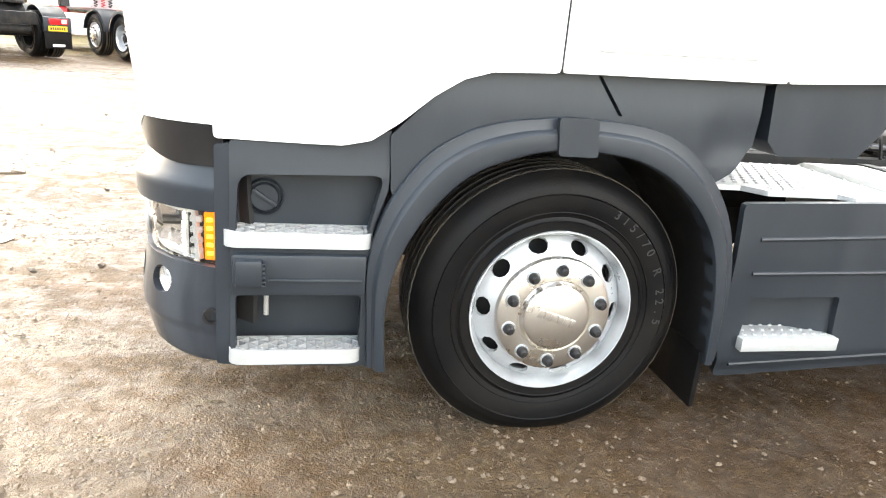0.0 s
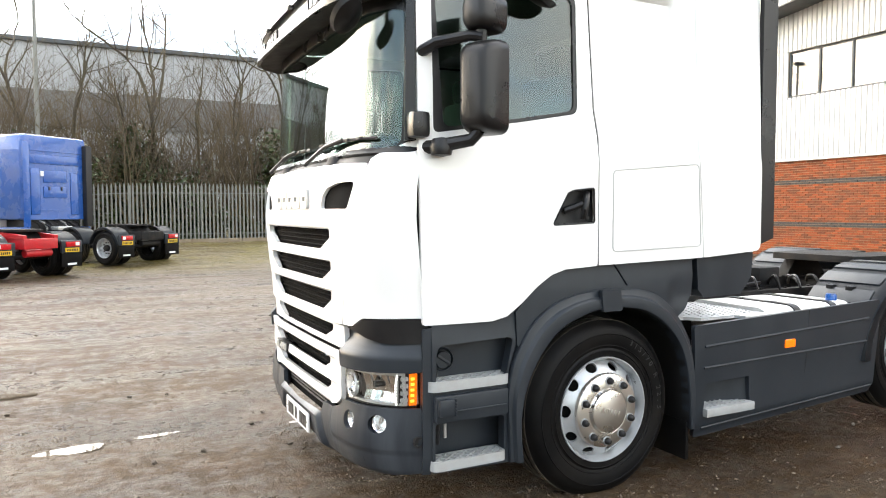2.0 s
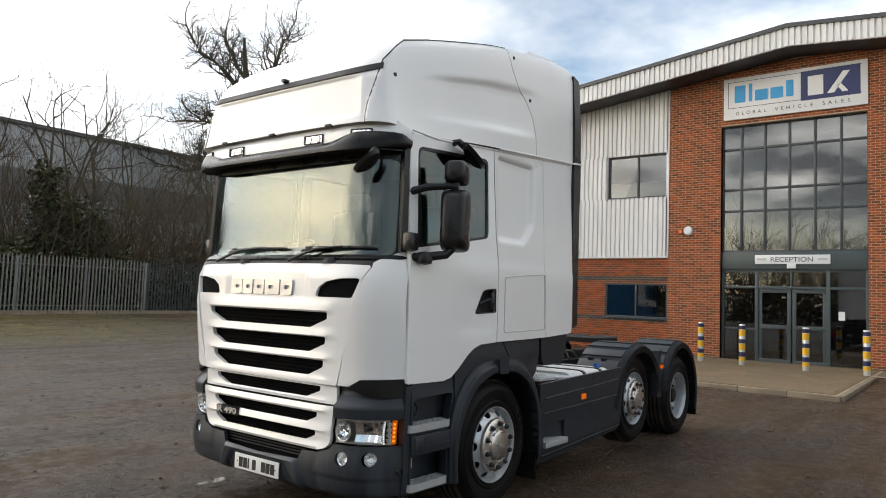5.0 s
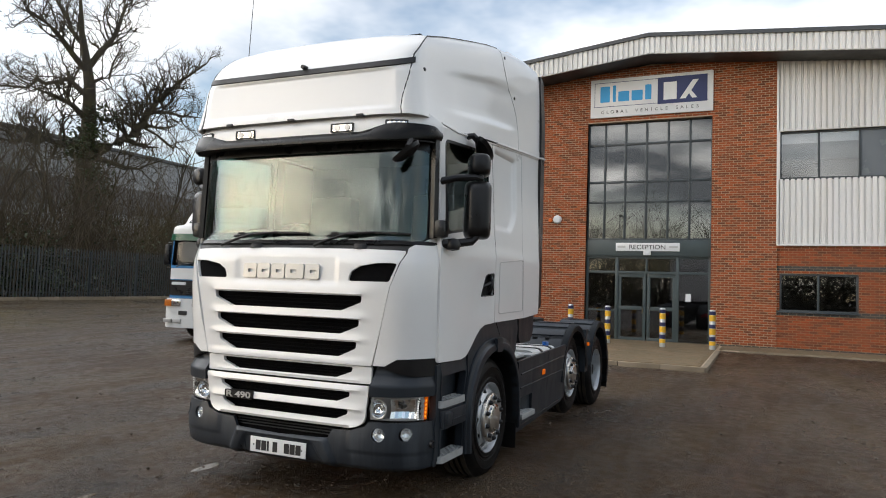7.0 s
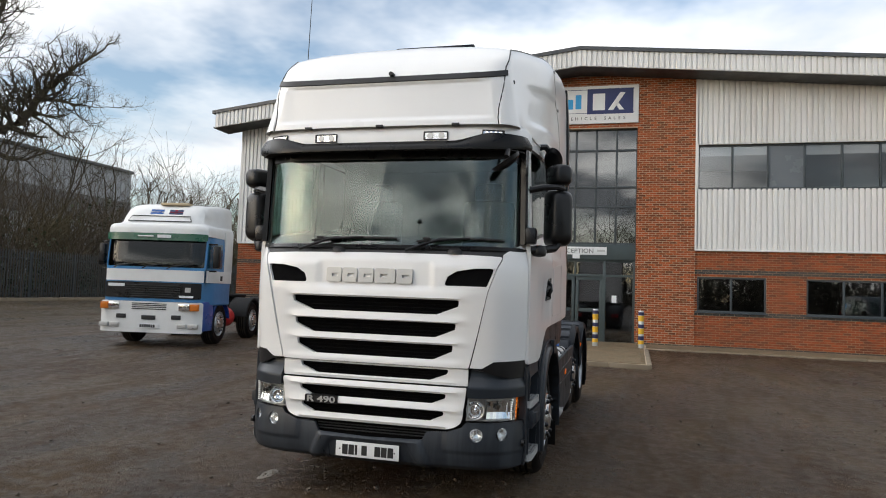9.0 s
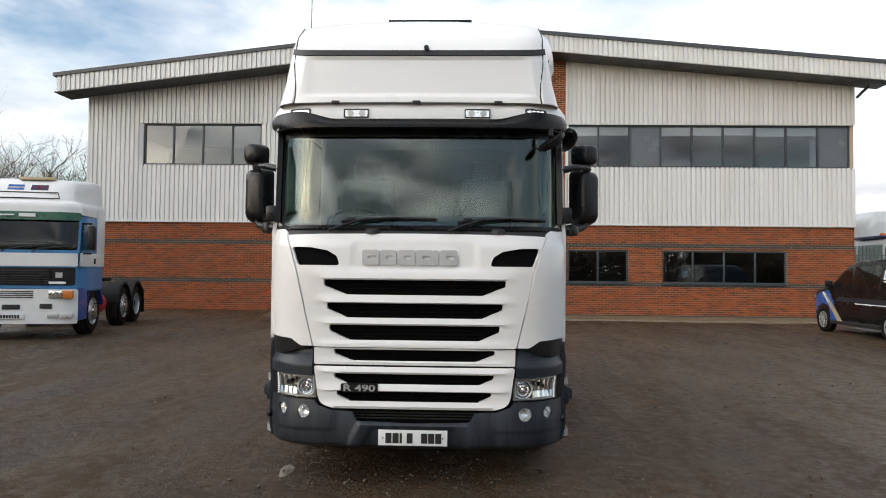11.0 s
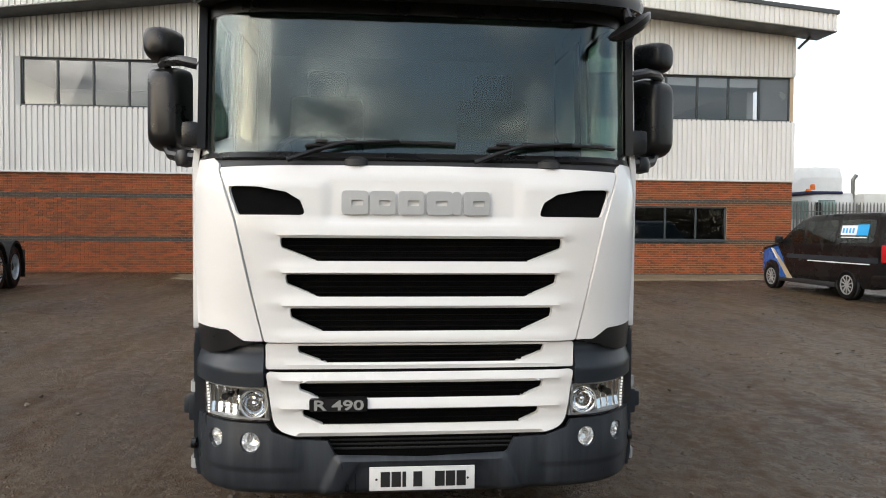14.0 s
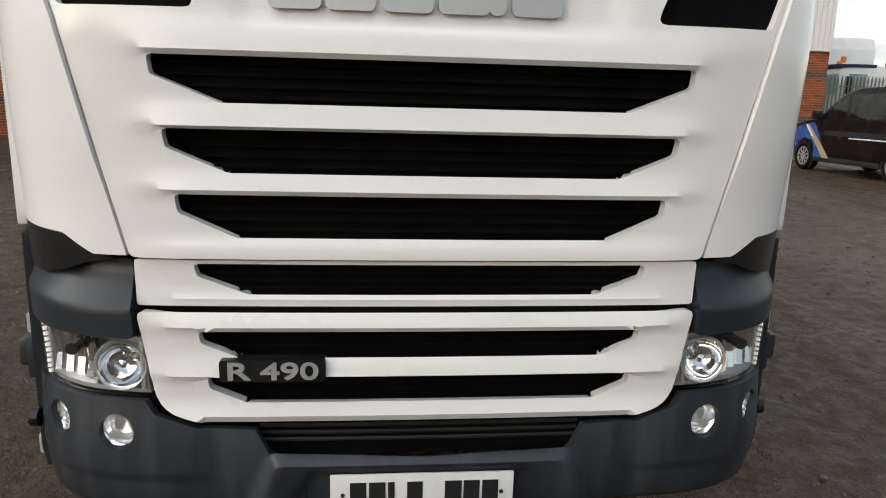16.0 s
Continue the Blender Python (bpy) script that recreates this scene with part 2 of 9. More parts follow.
PLATE_W = surface("white_number_plate", (0.74, 0.74, 0.73), 0.35, scale=9, fine=200)
PLATE_Y = surface("yellow_number_plate", (0.72, 0.46, 0.02), 0.35, scale=9, fine=200)
INK = surface("black_ink", (0.012, 0.012, 0.013), 0.5, scale=9, fine=200)
RED_PAINT = surface("red_chassis_paint", (0.46, 0.012, 0.018), 0.4, coat=0.2, dirt=(0.2, 0.03, 0.025), dirt_amount=0.4, scale=5, fine=120)
BLUE_PAINT = surface("blue_cab_paint", (0.02, 0.088, 0.33), 0.28, coat=0.4, dirt=(0.03, 0.07, 0.22), dirt_amount=0.4, scale=2, fine=120)
SKY_BLUE = surface("mid_blue_paint", (0.05, 0.22, 0.46), 0.35, coat=0.3, dirt=(0.05, 0.12, 0.25), dirt_amount=0.35, scale=2, fine=120)
GREEN = surface("green_visor", (0.012, 0.09, 0.045), 0.3, scale=4, fine=150)
VAN_BLACK = surface("black_van_paint", (0.005, 0.005, 0.0058), 0.26, coat=0.12, spec=0.3, dirt=(0.024, 0.023, 0.022), dirt_amount=0.25, scale=2.2, fine=120)
VAN_BLUE = surface("van_blue_wrap", (0.016, 0.095, 0.34), 0.25, coat=0.4, scale=3, fine=120)
CHAMPAGNE = surface("champagne_wrap", (0.52, 0.42, 0.27), 0.4, metal=0.3, scale=3, fine=120)
BRICK = surface("red_brick", (0.42, 0.105, 0.036), 0.9, dirt=(0.13, 0.05, 0.028), dirt_amount=0.35, scale=2.2, fine=45, bump=0.3, island=0.95, spec=0.12)
BRICK_DARK = surface("dark_band_brick", (0.052, 0.053, 0.052), 0.75, dirt=(0.09, 0.085, 0.075), dirt_amount=0.4, scale=2.2, fine=45, bump=0.3, island=0.5, spec=0.15)
MORTAR = surface("mortar", (0.50, 0.40, 0.29), 0.95, dirt=(0.32, 0.25, 0.18), scale=1.2, fine=30, bump=0.2, spec=0.1)
CLAD = surface("pale_grey_cladding", (0.76, 0.755, 0.735), 0.42, dirt=(0.50, 0.48, 0.43), dirt_amount=0.35, scale=0.7, fine=30, streak=(1.0, 2.0, 0.25))
FRAME = surface("dark_grey_window_frame", (0.045, 0.055, 0.06), 0.45, scale=2, fine=60)
LINTEL = surface("slate_green_panel", (0.05, 0.068, 0.07), 0.45, scale=2, fine=60)
ROOF_EDGE = surface("dark_roof_flashing", (0.06, 0.065, 0.07), 0.45, scale=2, fine=60)
PAVER = surface("brown_block_paving", (0.20, 0.13, 0.07), 0.8, dirt=(0.10, 0.09, 0.05), dirt_amount=0.6, scale=1.2, fine=40, bump=0.3, island=0.6)
CONCRETE = surface("concrete_kerb", (0.22, 0.175, 0.12), 0.85, dirt=(0.11, 0.085, 0.05), dirt_amount=0.6, scale=1.5, fine=35, bump=0.35)
DARK_GALV = surface("dark_fence_steel", (0.055, 0.062, 0.066), 0.6, metal=0.1, dirt=(0.03, 0.034, 0.032), dirt_amount=0.5, scale=2.5, fine=60, island=0.35)
GALV = surface("galvanised_steel", (0.20, 0.205, 0.19), 0.55, metal=0.25, dirt=(0.14, 0.14, 0.12), dirt_amount=0.5, scale=2.5, fine=60, island=0.35)
SHED = surface("grey_shed_cladding", (0.36, 0.37, 0.38), 0.6, dirt=(0.25, 0.25, 0.25), dirt_amount=0.4, scale=0.2, fine=8)
SHED_DARK = surface("dark_shed_cladding", (0.15, 0.145, 0.14), 0.7, dirt=(0.1, 0.095, 0.09), scale=0.3, fine=8)
BARK = surface("bark", (0.055, 0.043, 0.030), 0.9, dirt=(0.11, 0.10, 0.035), dirt_amount=0.6, scale=1.2, fine=25, bump=0.5)
TWIG = surface("twigs", (0.085, 0.062, 0.040), 0.9, dirt=(0.15, 0.12, 0.045), dirt_amount=0.6, scale=0.35, fine=12)
IVY = surface("ivy_leaf", (0.022, 0.042, 0.011), 0.5, dirt=(0.06, 0.072, 0.017), dirt_amount=0.6, scale=0.8, fine=14, island=0.7)
BLIND = surface("white_roller_blind", (0.72, 0.71, 0.68), 0.8, scale=1, fine=40)
ROOM = surface("office_room_paint", (0.30, 0.30, 0.29), 0.9, scale=1, fine=20)
SIGN_W = surface("white_sign_panel", (0.76, 0.77, 0.77), 0.4, scale=1, fine=60)
SIGN_BLUE = surface("bright_blue_sign", (0.02, 0.33, 0.68), 0.4, scale=1, fine=60)
SIGN_NAVY = surface("navy_sign", (0.012, 0.022, 0.11), 0.4, scale=1, fine=60)
YELLOW = surface("yellow_band", (0.75, 0.42, 0.02), 0.5, scale=4, fine=90)
NAVY = surface("navy_band", (0.012, 0.016, 0.07), 0.5, scale=4, fine=90)
STONE = surface("gravel_stone", (0.135, 0.112, 0.09), 0.85, dirt=(0.072, 0.054, 0.038), scale=3, fine=30, bump=0.3, island=0.8)
CRUMB = surface("mud_crumb", (0.062, 0.041, 0.024), 0.7, dirt=(0.12, 0.09, 0.06), dirt_amount=0.5, scale=3, fine=30, island=0.8)
ORANGE = surface("orange_beacon", (0.75, 0.16, 0.02), 0.25, scale=5, fine=90)


def ground_material():
    """Wet trodden hardcore: brown mud, grey fines, glistening wet patches, moss by the verge."""
    m, n, l, out = node_material("wet_hardcore")
    p = n.new("ShaderNodeBsdfPrincipled")
    co = n.new("ShaderNodeTexCoord").outputs["Object"]
    big = noise_node(n, l, co, 0.22, 6, 0.62)
    mid = noise_node(n, l, co, 1.3, 7, 0.68)
    ruts = noise_node(n, l, co, 0.75, 6, 0.65, (0.4, 1.7, 1.0))
    fine = noise_node(n, l, co, 22.0, 6, 0.75)
    grit = noise_node(n, l, co, 95.0, 4, 0.7)
    lump = noise_node(n, l, co, 6.5, 5, 0.7)
    vor = n.new("ShaderNodeTexVoronoi"); vor.inputs["Scale"].default_value, vor.inputs["Randomness"].default_value = 46.0, 1.0
    l.new(co, vor.inputs["Vector"])
    chip = n.new("ShaderNodeSeparateColor")
    l.new(vor.outputs["Color"], chip.inputs[0])
    mud = ramp(n, l, mid, [(0.36, (0.020, 0.0100, 0.0042)), (0.5, (0.048, 0.0250, 0.0104)), (0.62, (0.088, 0.049, 0.022))])
    grey = ramp(n, l, fine, [(0.38, (0.022, 0.0118, 0.0054)), (0.52, (0.054, 0.031, 0.0145)), (0.64, (0.108, 0.070, 0.038))])
    c = mixed(n, l, span(n, l, big, 0.15, 0.85, 0.38, 0.62), mud, grey)
    c = mixed(n, l, span(n, l, ruts, 0.0, 0.75, 0.5, 0.64), c, (0.014, 0.009, 0.005))
    c = mixed(n, l, span(n, l, lump, 0.0, 0.55, 0.52, 0.70), c, (0.080, 0.053, 0.031))
    c = mixed(n, l, span(n, l, grit, 0.0, 0.7, 0.60, 0.72), c, (0.10, 0.080, 0.058))
    peb = n.new("ShaderNodeMath"); peb.operation = "MULTIPLY"
    l.new(span(n, l, vor.outputs["Distance"], 1.0, 0.0, 0.22, 0.42), peb.inputs[0]); l.new(span(n, l, chip.outputs[0], 0.0, 0.85, 0.62, 0.95), peb.inputs[1])
    c = mixed(n, l, peb.outputs[0], c, (0.12, 0.096, 0.072))
    sep = n.new("ShaderNodeSeparateXYZ")
    l.new(co, sep.inputs[0])
    verge = span(n, l, sep.outputs["Y"], 0.0, 1.0, 19.0, 24.0)
    vn = n.new("ShaderNodeMath"); vn.operation = "MULTIPLY"
    l.new(verge, vn.inputs[0]); l.new(span(n, l, mid, 0.2, 1.0, 0.35, 0.6), vn.inputs[1])
    vx = n.new("ShaderNodeMath"); vx.operation = "MULTIPLY"
    l.new(vn.outputs[0], vx.inputs[0]); l.new(span(n, l, sep.outputs["X"], 1.0, 0.15, 7.0, 13.0), vx.inputs[1])
    c = mixed(n, l, vx.outputs[0], c, (0.15, 0.125, 0.022))
    # paler trodden clay in ragged patches
    clay = ramp(n, l, fine, [(0.34, (0.046, 0.029, 0.012)), (0.52, (0.086, 0.056, 0.026)), (0.66, (0.145, 0.102, 0.056))])
    patch = noise_node(n, l, co, 0.42, 7, 0.62, (0.7, 1.3, 1.0))
    c = mixed(n, l, span(n, l, patch, 0.0, 0.62, 0.44, 0.60), c, clay)
    l.new(c, p.inputs["Base Color"])
    # water lies in the ruts and hollows, the lumps stand out drier
    wet = n.new("ShaderNodeMath"); wet.operation = "ADD"
    l.new(span(n, l, ruts, 0.0, 0.5, 0.40, 0.62), wet.inputs[0]); l.new(span(n, l, lump, 0.5, 0.0, 0.40, 0.62), wet.inputs[1])
    l.new(span(n, l, wet.outputs[0], 0.62, 0.25, 0.15, 0.85), p.inputs["Roughness"])
    l.new(span(n, l, wet.outputs[0], 0.12, 0.46, 0.1, 0.8), p.inputs["Specular IOR Level"])
    hsum = n.new("ShaderNodeMath"); hsum.operation = "MULTIPLY_ADD"; hsum.inputs[1].default_value = 0.35
    l.new(grit, hsum.inputs[0]); l.new(fine, hsum.inputs[2])
    hs2 = n.new("ShaderNodeMath"); hs2.operation = "MULTIPLY_ADD"; hs2.inputs[1].default_value = 1.6
    l.new(lump, hs2.inputs[0]); l.new(hsum.outputs[0], hs2.inputs[2])
    hs3 = n.new("ShaderNodeMath"); hs3.operation = "MULTIPLY_ADD"; hs3.inputs[1].default_value = 0.7
    l.new(peb.outputs[0], hs3.inputs[0]); l.new(hs2.outputs[0], hs3.inputs[2])
    b = n.new("ShaderNodeBump"); b.inputs["Strength"].default_value, b.inputs["Distance"].default_value = 1.0, 0.034
    l.new(hs3.outputs[0], b.inputs["Height"]); l.new(b.outputs[0], p.inputs["Normal"])
    l.new(p.outputs[0], out.inputs[0])
    return m


GROUND = ground_material()
WATER = surface("puddle_water", (0.12, 0.095, 0.07), 0.04, scale=2, fine=10, rough_var=0.02, spec=0.6)

# ---- mesh helpers ----
def mesh_object(name, bm, material, smooth=35.0):
    bmesh.ops.recalc_face_normals(bm, faces=bm.faces[:])
    me = bpy.data.meshes.new(name)
    bm.to_mesh(me)
    bm.free()
    me.materials.append(material)
    if smooth:
        me.shade_smooth()
        me.set_sharp_from_angle(angle=radians(smooth))
    return new(name, me)


def part(name, bm, material, parent, label="", smooth=35.0):
    ob = mesh_object(name, bm, material, smooth)
    ob.parent = parent
    if label:
        tagged(ob, label)
    return ob


def thing(name, label, category, m=None, group="", kind=""):
    ob = new(name)
    if m is not None:
        ob.matrix_world = m
    return tagged(ob, label, category, group, kind)


def raw(name, verts, faces, material, parent=None, smooth=0.0):
    me = bpy.data.meshes.new(name)
    me.from_pydata(verts, [], faces)
    me.materials.append(material)
    if smooth:
        me.shade_smooth()
        me.set_sharp_from_angle(angle=radians(smooth))
    ob = new(name, me)
    ob.parent = parent
    return ob


def box(bm, x0, x1, y0, y1, z0, z1, bevel=0.0, m=None):
    made = bmesh.ops.create_cube(bm, size=1.0)["verts"]
    for v in made:
        v.co = Vector(((x0 + x1) / 2 + v.co.x * (x1 - x0), (y0 + y1) / 2 + v.co.y * (y1 - y0), (z0 + z1) / 2 + v.co.z * (z1 - z0)))
    if bevel:
        edges = {e for v in made for e in v.link_edges}
        made = bmesh.ops.bevel(bm, geom=list(edges), offset=bevel, segments=2, affect="EDGES", profile=0.6)["verts"]
    if m is not None:
        for v in set(made):
            v.co = m @ v.co
    return bm


def tube(bm, pts, r, seg=8, r2=None, cap=True):
    """A round bar along a line of points."""
    pts = [Vector(p) for p in pts]
    rings = []
    ref = None
    for i, p in enumerate(pts):
        d = (pts[min(i + 1, len(pts) - 1)] - pts[max(i - 1, 0)]).normalized()
        a = ref - d * ref.dot(d) if ref is not None else d.orthogonal()
        if a.length < 1e-4:
            a = d.orthogonal()
        a.normalize()
        ref = a
        b = d.cross(a)
        rr = r if r2 is None else r + (r2 - r) * i / (len(pts) - 1)
        rings.append([bm.verts.new(p + (a * math.cos(2 * math.pi * k / seg) + b * math.sin(2 * math.pi * k / seg)) * rr) for k in range(seg)])
    for q, w in zip(rings, rings[1:]):
        for k in range(seg):
            bm.faces.new((q[k], q[(k + 1) % seg], w[(k + 1) % seg], w[k]))
    if cap:
        bm.faces.new(rings[0][::-1])
        bm.faces.new(rings[-1])
    return bm


def lathe(bm, profile, centre, axis="y", seg=48, closed=True):
    """Turns (radius, along) pairs round an axis through centre."""
    cx, cy, cz = centre
    rings = []
    for r, a in profile:
        ring = []
        for k in range(seg):
            t = 2 * math.pi * k / seg
            u, w = r * math.cos(t), r * math.sin(t)
            ring.append(bm.verts.new({"y": (cx + u, cy + a, cz + w), "x": (cx + a, cy + u, cz + w), "z": (cx + u, cy + w, cz + a)}[axis]))
        rings.append(ring)
    pairs = list(zip(rings, rings[1:]))
    if closed == "loop":
        pairs.append((rings[-1], rings[0]))
    for q, w in pairs:
        for k in range(seg):
            bm.faces.new((q[k], q[(k + 1) % seg], w[(k + 1) % seg], w[k]))
    if closed is True:
        bm.faces.new(rings[0])
        bm.faces.new(rings[-1][::-1])
    return bm


def prism(bm, poly, a0, a1, axis="y", bevel=0.0):
    """Extrudes a polygon (given in the two other axes) from a0 to a1."""
    def at(p, a):
        return {"y": (p[0], a, p[1]), "x": (a, p[0], p[1]), "z": (p[0], p[1], a)}[axis]
    q = [bm.verts.new(at(p, a0)) for p in poly]
    w = [bm.verts.new(at(p, a1)) for p in poly]
    k = len(poly)
    faces = [bm.faces.new(q), bm.faces.new(w[::-1])]
    faces += [bm.faces.new((q[i], w[i], w[(i + 1) % k], q[(i + 1) % k])) for i in range(k)]
    if bevel:
        edges = {e for f in faces[:2] for e in f.edges}
        bmesh.ops.bevel(bm, geom=list(edges), offset=bevel, segments=2, affect="EDGES", profile=0.6)
    return bm


def rounded(poly, r, n=4):
    """A polygon with its corners rounded by r (or by a list of radii)."""
    out = []
    k = len(poly)
    for i in range(k):
        p = Vector(poly[i]).to_2d(); a = Vector(poly[i - 1]).to_2d(); b = Vector(poly[(i + 1) % k]).to_2d()
        rr = r[i] if isinstance(r, (list, tuple)) else r
        da, db = (a - p), (b - p)
        if rr <= 0 or da.length < 1e-6 or db.length < 1e-6:
            out.append(tuple(p))
            continue
        half = da.angle(db) / 2
        t = min(rr / max(math.tan(half), 1e-3), da.length * 0.48, db.length * 0.48)
        s, e = p + da.normalized() * t, p + db.normalized() * t
        for j in range(n + 1):
            f = j / n
            out.append(tuple((1 - f) ** 2 * s + 2 * f * (1 - f) * p + f * f * e))
    return out


def inside(poly, u, v):
    hit = False
    j = len(poly) - 1
    for i in range(len(poly)):
        (xi, yi), (xj, yj) = poly[i], poly[j]
        if (yi > v) != (yj > v) and u < (xj - xi) * (v - yi) / (yj - yi) + xi:
            hit = not hit
        j = i
    return hit


def sheet(outline, holes, fmap, step=0.06, thick=0.02, away=(0, 0, -1), bm=None):
    """A curved panel: a flat polygon with holes, laid on a surface by fmap(u, v), and given a thickness away from the eye."""
    b = bmesh.new()
    us, vs = [p[0] for p in outline], [p[1] for p in outline]
    nu, nv = max(2, round((max(us) - min(us)) / step)), max(2, round((max(vs) - min(vs)) / step))
    grid = [[b.verts.new((min(us) + (max(us) - min(us)) * i / nu, min(vs) + (max(vs) - min(vs)) * j / nv, 0)) for j in range(nv + 1)] for i in range(nu + 1)]
    for i in range(nu):
        for j in range(nv):
            b.faces.new((grid[i][j], grid[i + 1][j], grid[i + 1][j + 1], grid[i][j + 1]))
    for poly in [outline, *holes]:
        for (ua, va), (ub, vb) in zip(poly, poly[1:] + poly[:1]):
            if abs(ua - ub) + abs(va - vb) < 1e-6:
                continue
            lo_u, hi_u, lo_v, hi_v = min(ua, ub) - 1e-4, max(ua, ub) + 1e-4, min(va, vb) - 1e-4, max(va, vb) + 1e-4
            faces = [f for f in b.faces if min(v.co.x for v in f.verts) <= hi_u and max(v.co.x for v in f.verts) >= lo_u and min(v.co.y for v in f.verts) <= hi_v and max(v.co.y for v in f.verts) >= lo_v]
            geom = set(faces)
            for f in faces:
                geom.update(f.edges)
                geom.update(f.verts)
            bmesh.ops.bisect_plane(b, geom=list(geom), dist=1e-5, plane_co=(ua, va, 0), plane_no=Vector((vb - va, ua - ub, 0)).normalized())
    kill = []
    for f in b.faces:
        c = f.calc_center_median()
        if not inside(outline, c.x, c.y) or any(inside(h, c.x, c.y) for h in holes):
            kill.append(f)
    bmesh.ops.delete(b, geom=kill, context="FACES")
    bmesh.ops.triangulate(b, faces=[f for f in b.faces if len(f.verts) > 4])
    for v in b.verts:
        v.co = Vector(fmap(v.co.x, v.co.y))
    b.normal_update()
    away = Vector(away).normalized()
    if sum((f.normal.dot(away) * f.calc_area() for f in b.faces)) > 0:
        bmesh.ops.reverse_faces(b, faces=b.faces[:])
        b.normal_update()
    front = b.faces[:]
    twin = {v: b.verts.new(v.co - v.normal * thick) for v in b.verts[:]}
    edges = [e for e in b.edges if len(e.link_faces) == 1]
    for f in front:
        b.faces.new([twin[v] for v in reversed(f.verts)])
    for e in edges:
        f = e.link_faces[0]
        vs2 = list(f.verts)
        i = vs2.index(e.verts[0])
        a, c = (e.verts[0], e.verts[1]) if vs2[(i + 1) % len(vs2)] == e.verts[1] else (e.verts[1], e.verts[0])
        try:
            b.faces.new((c, a, twin[a], twin[c]))
        except ValueError:
            pass
    if bm is None:
        return b
    me = bpy.data.meshes.new("tmp")
    b.to_mesh(me)
    b.free()
    bm.from_mesh(me)
    bpy.data.meshes.remove(me)
    return bm


def letters(name, text, size, m, material, parent, depth=0.004, align="CENTER", bold=0.0, spread=1.0):
    cu = bpy.data.curves.new("text", "FONT")
    cu.body, cu.size, cu.extrude, cu.align_x = text, size, depth, align
    cu.offset, cu.space_character = bold, spread
    tmp = bpy.data.objects.new("tmp", cu)
    me = bpy.data.meshes.new_from_object(tmp)
    bpy.data.objects.remove(tmp)
    bpy.data.curves.remove(cu)
    me.transform(m)
    me.materials.append(material)
    ob = new(name, me)
    ob.parent = parent
    return ob


def smoothstep(a, b, x):
    t = min(1.0, max(0.0, (x - a) / (b - a)))
    return t * t * (3 - 2 * t)


def table(rows, x):
    """Piecewise smooth value from (x, value) rows."""
    if x <= rows[0][0]:
        return rows[0][1]
    for (a, va), (b, vb) in zip(rows, rows[1:]):
        if x <= b:
            return va + (vb - va) * (x - a) / (b - a)
    return rows[-1][1]


# ---- ground ----
def ground_z(x, y):
    z = 0.007 * max(0.0, x - 4.0) * (1 - smoothstep(30, 60, x))
    z += 0.42 * smoothstep(21.0, 30.0, y) * smoothstep(-8, 1, x)
    z += 0.09 * smoothstep(5.5, 9.0, x) * smoothstep(9.0, 11.5, y) * (1 - smoothstep(16, 20, y))
    return z


def relief(x, y):
    """The uneven surface, flatter under the lorry."""
    z = ground_z(x, y)
    if -60 < x < 60 and -60 < y < 60:
        under = 1 - 0.8 * smoothstep(0.6, 0.0, max(0, -0.6 - x, x - 6.3, 2.7 - y, y - 5.3))
        z += under * (0.022 * noise.noise(Vector((x * 0.5, y * 0.9, 0))) + 0.016 * noise.noise(Vector((x * 1.7, y * 2.6, 3))) + 0.009 * noise.noise(Vector((x * 5, y * 5, 7)))) - 0.012
    return z


def make_ground():
    def ticks(fine0, fine1, step, far0, far1):
        out = [fine0]
        while out[-1] < fine1:
            out.append(out[-1] + step)
        s = step
        while out[-1] < far1:
            s *= 1.35
            out.append(out[-1] + s)
        s = step
        while out[0] > far0:
            s *= 1.35
            out.insert(0, out[0] - s)
        return out
    xs, ys = ticks(-9.0, 19.0, 0.2, -900, 900), ticks(-5.0, 32.0, 0.2, -900, 900)
    verts = []
    for x in xs:
        for y in ys:
            verts.append((x, y, relief(x, y)))
    k = len(ys)
    faces = [(i * k + j, (i + 1) * k + j, (i + 1) * k + j + 1, i * k + j + 1) for i in range(len(xs) - 1) for j in range(k - 1)]
    ob = raw("ground", verts, faces, GROUND, smooth=60)
    return tagged(ob, "wet muddy brown hardcore yard with loose gravel", "ground", kind="structure")


make_ground()


def puddle(x, y, rx, ry, seed):
    """Water up to the level that leaves the humps of the ground dry."""
    rnd = random.Random(seed)
    levels = sorted(relief(x + rx * i / 3, y + ry * j / 3) for i in range(-3, 4) for j in range(-3, 4))
    z = levels[len(levels) * 9 // 10] + 0.001
    bm = bmesh.new()
    ph = [rnd.uniform(0, 6.28) for _ in range(4)]
    pts = []
    for k in range(40):
        a = 2 * math.pi * k / 40
        r = 1 + 0.16 * math.sin(2 * a + ph[0]) + 0.10 * math.sin(3 * a + ph[1]) + 0.04 * math.sin(5 * a + ph[2])
        pts.append((x + rx * r * math.cos(a), y + ry * r * math.sin(a)))
    prism(bm, pts, z - 0.05, z, "z")
    ob = mesh_object("puddle", bm, WATER)
    return tagged(ob, "shallow muddy rainwater puddle in the yard", "puddle", group="yard puddles", kind="structure")


for k, (x, y, rx, ry) in enumerate([(-1.9, 5.08, 0.24, 0.075), (-0.2, 5.05, 0.15, 0.06), (-1.35, 5.2, 0.16, 0.035), (-2.8, 6.9, 0.5, 0.1)]):
    puddle(x, y, rx, ry, k)


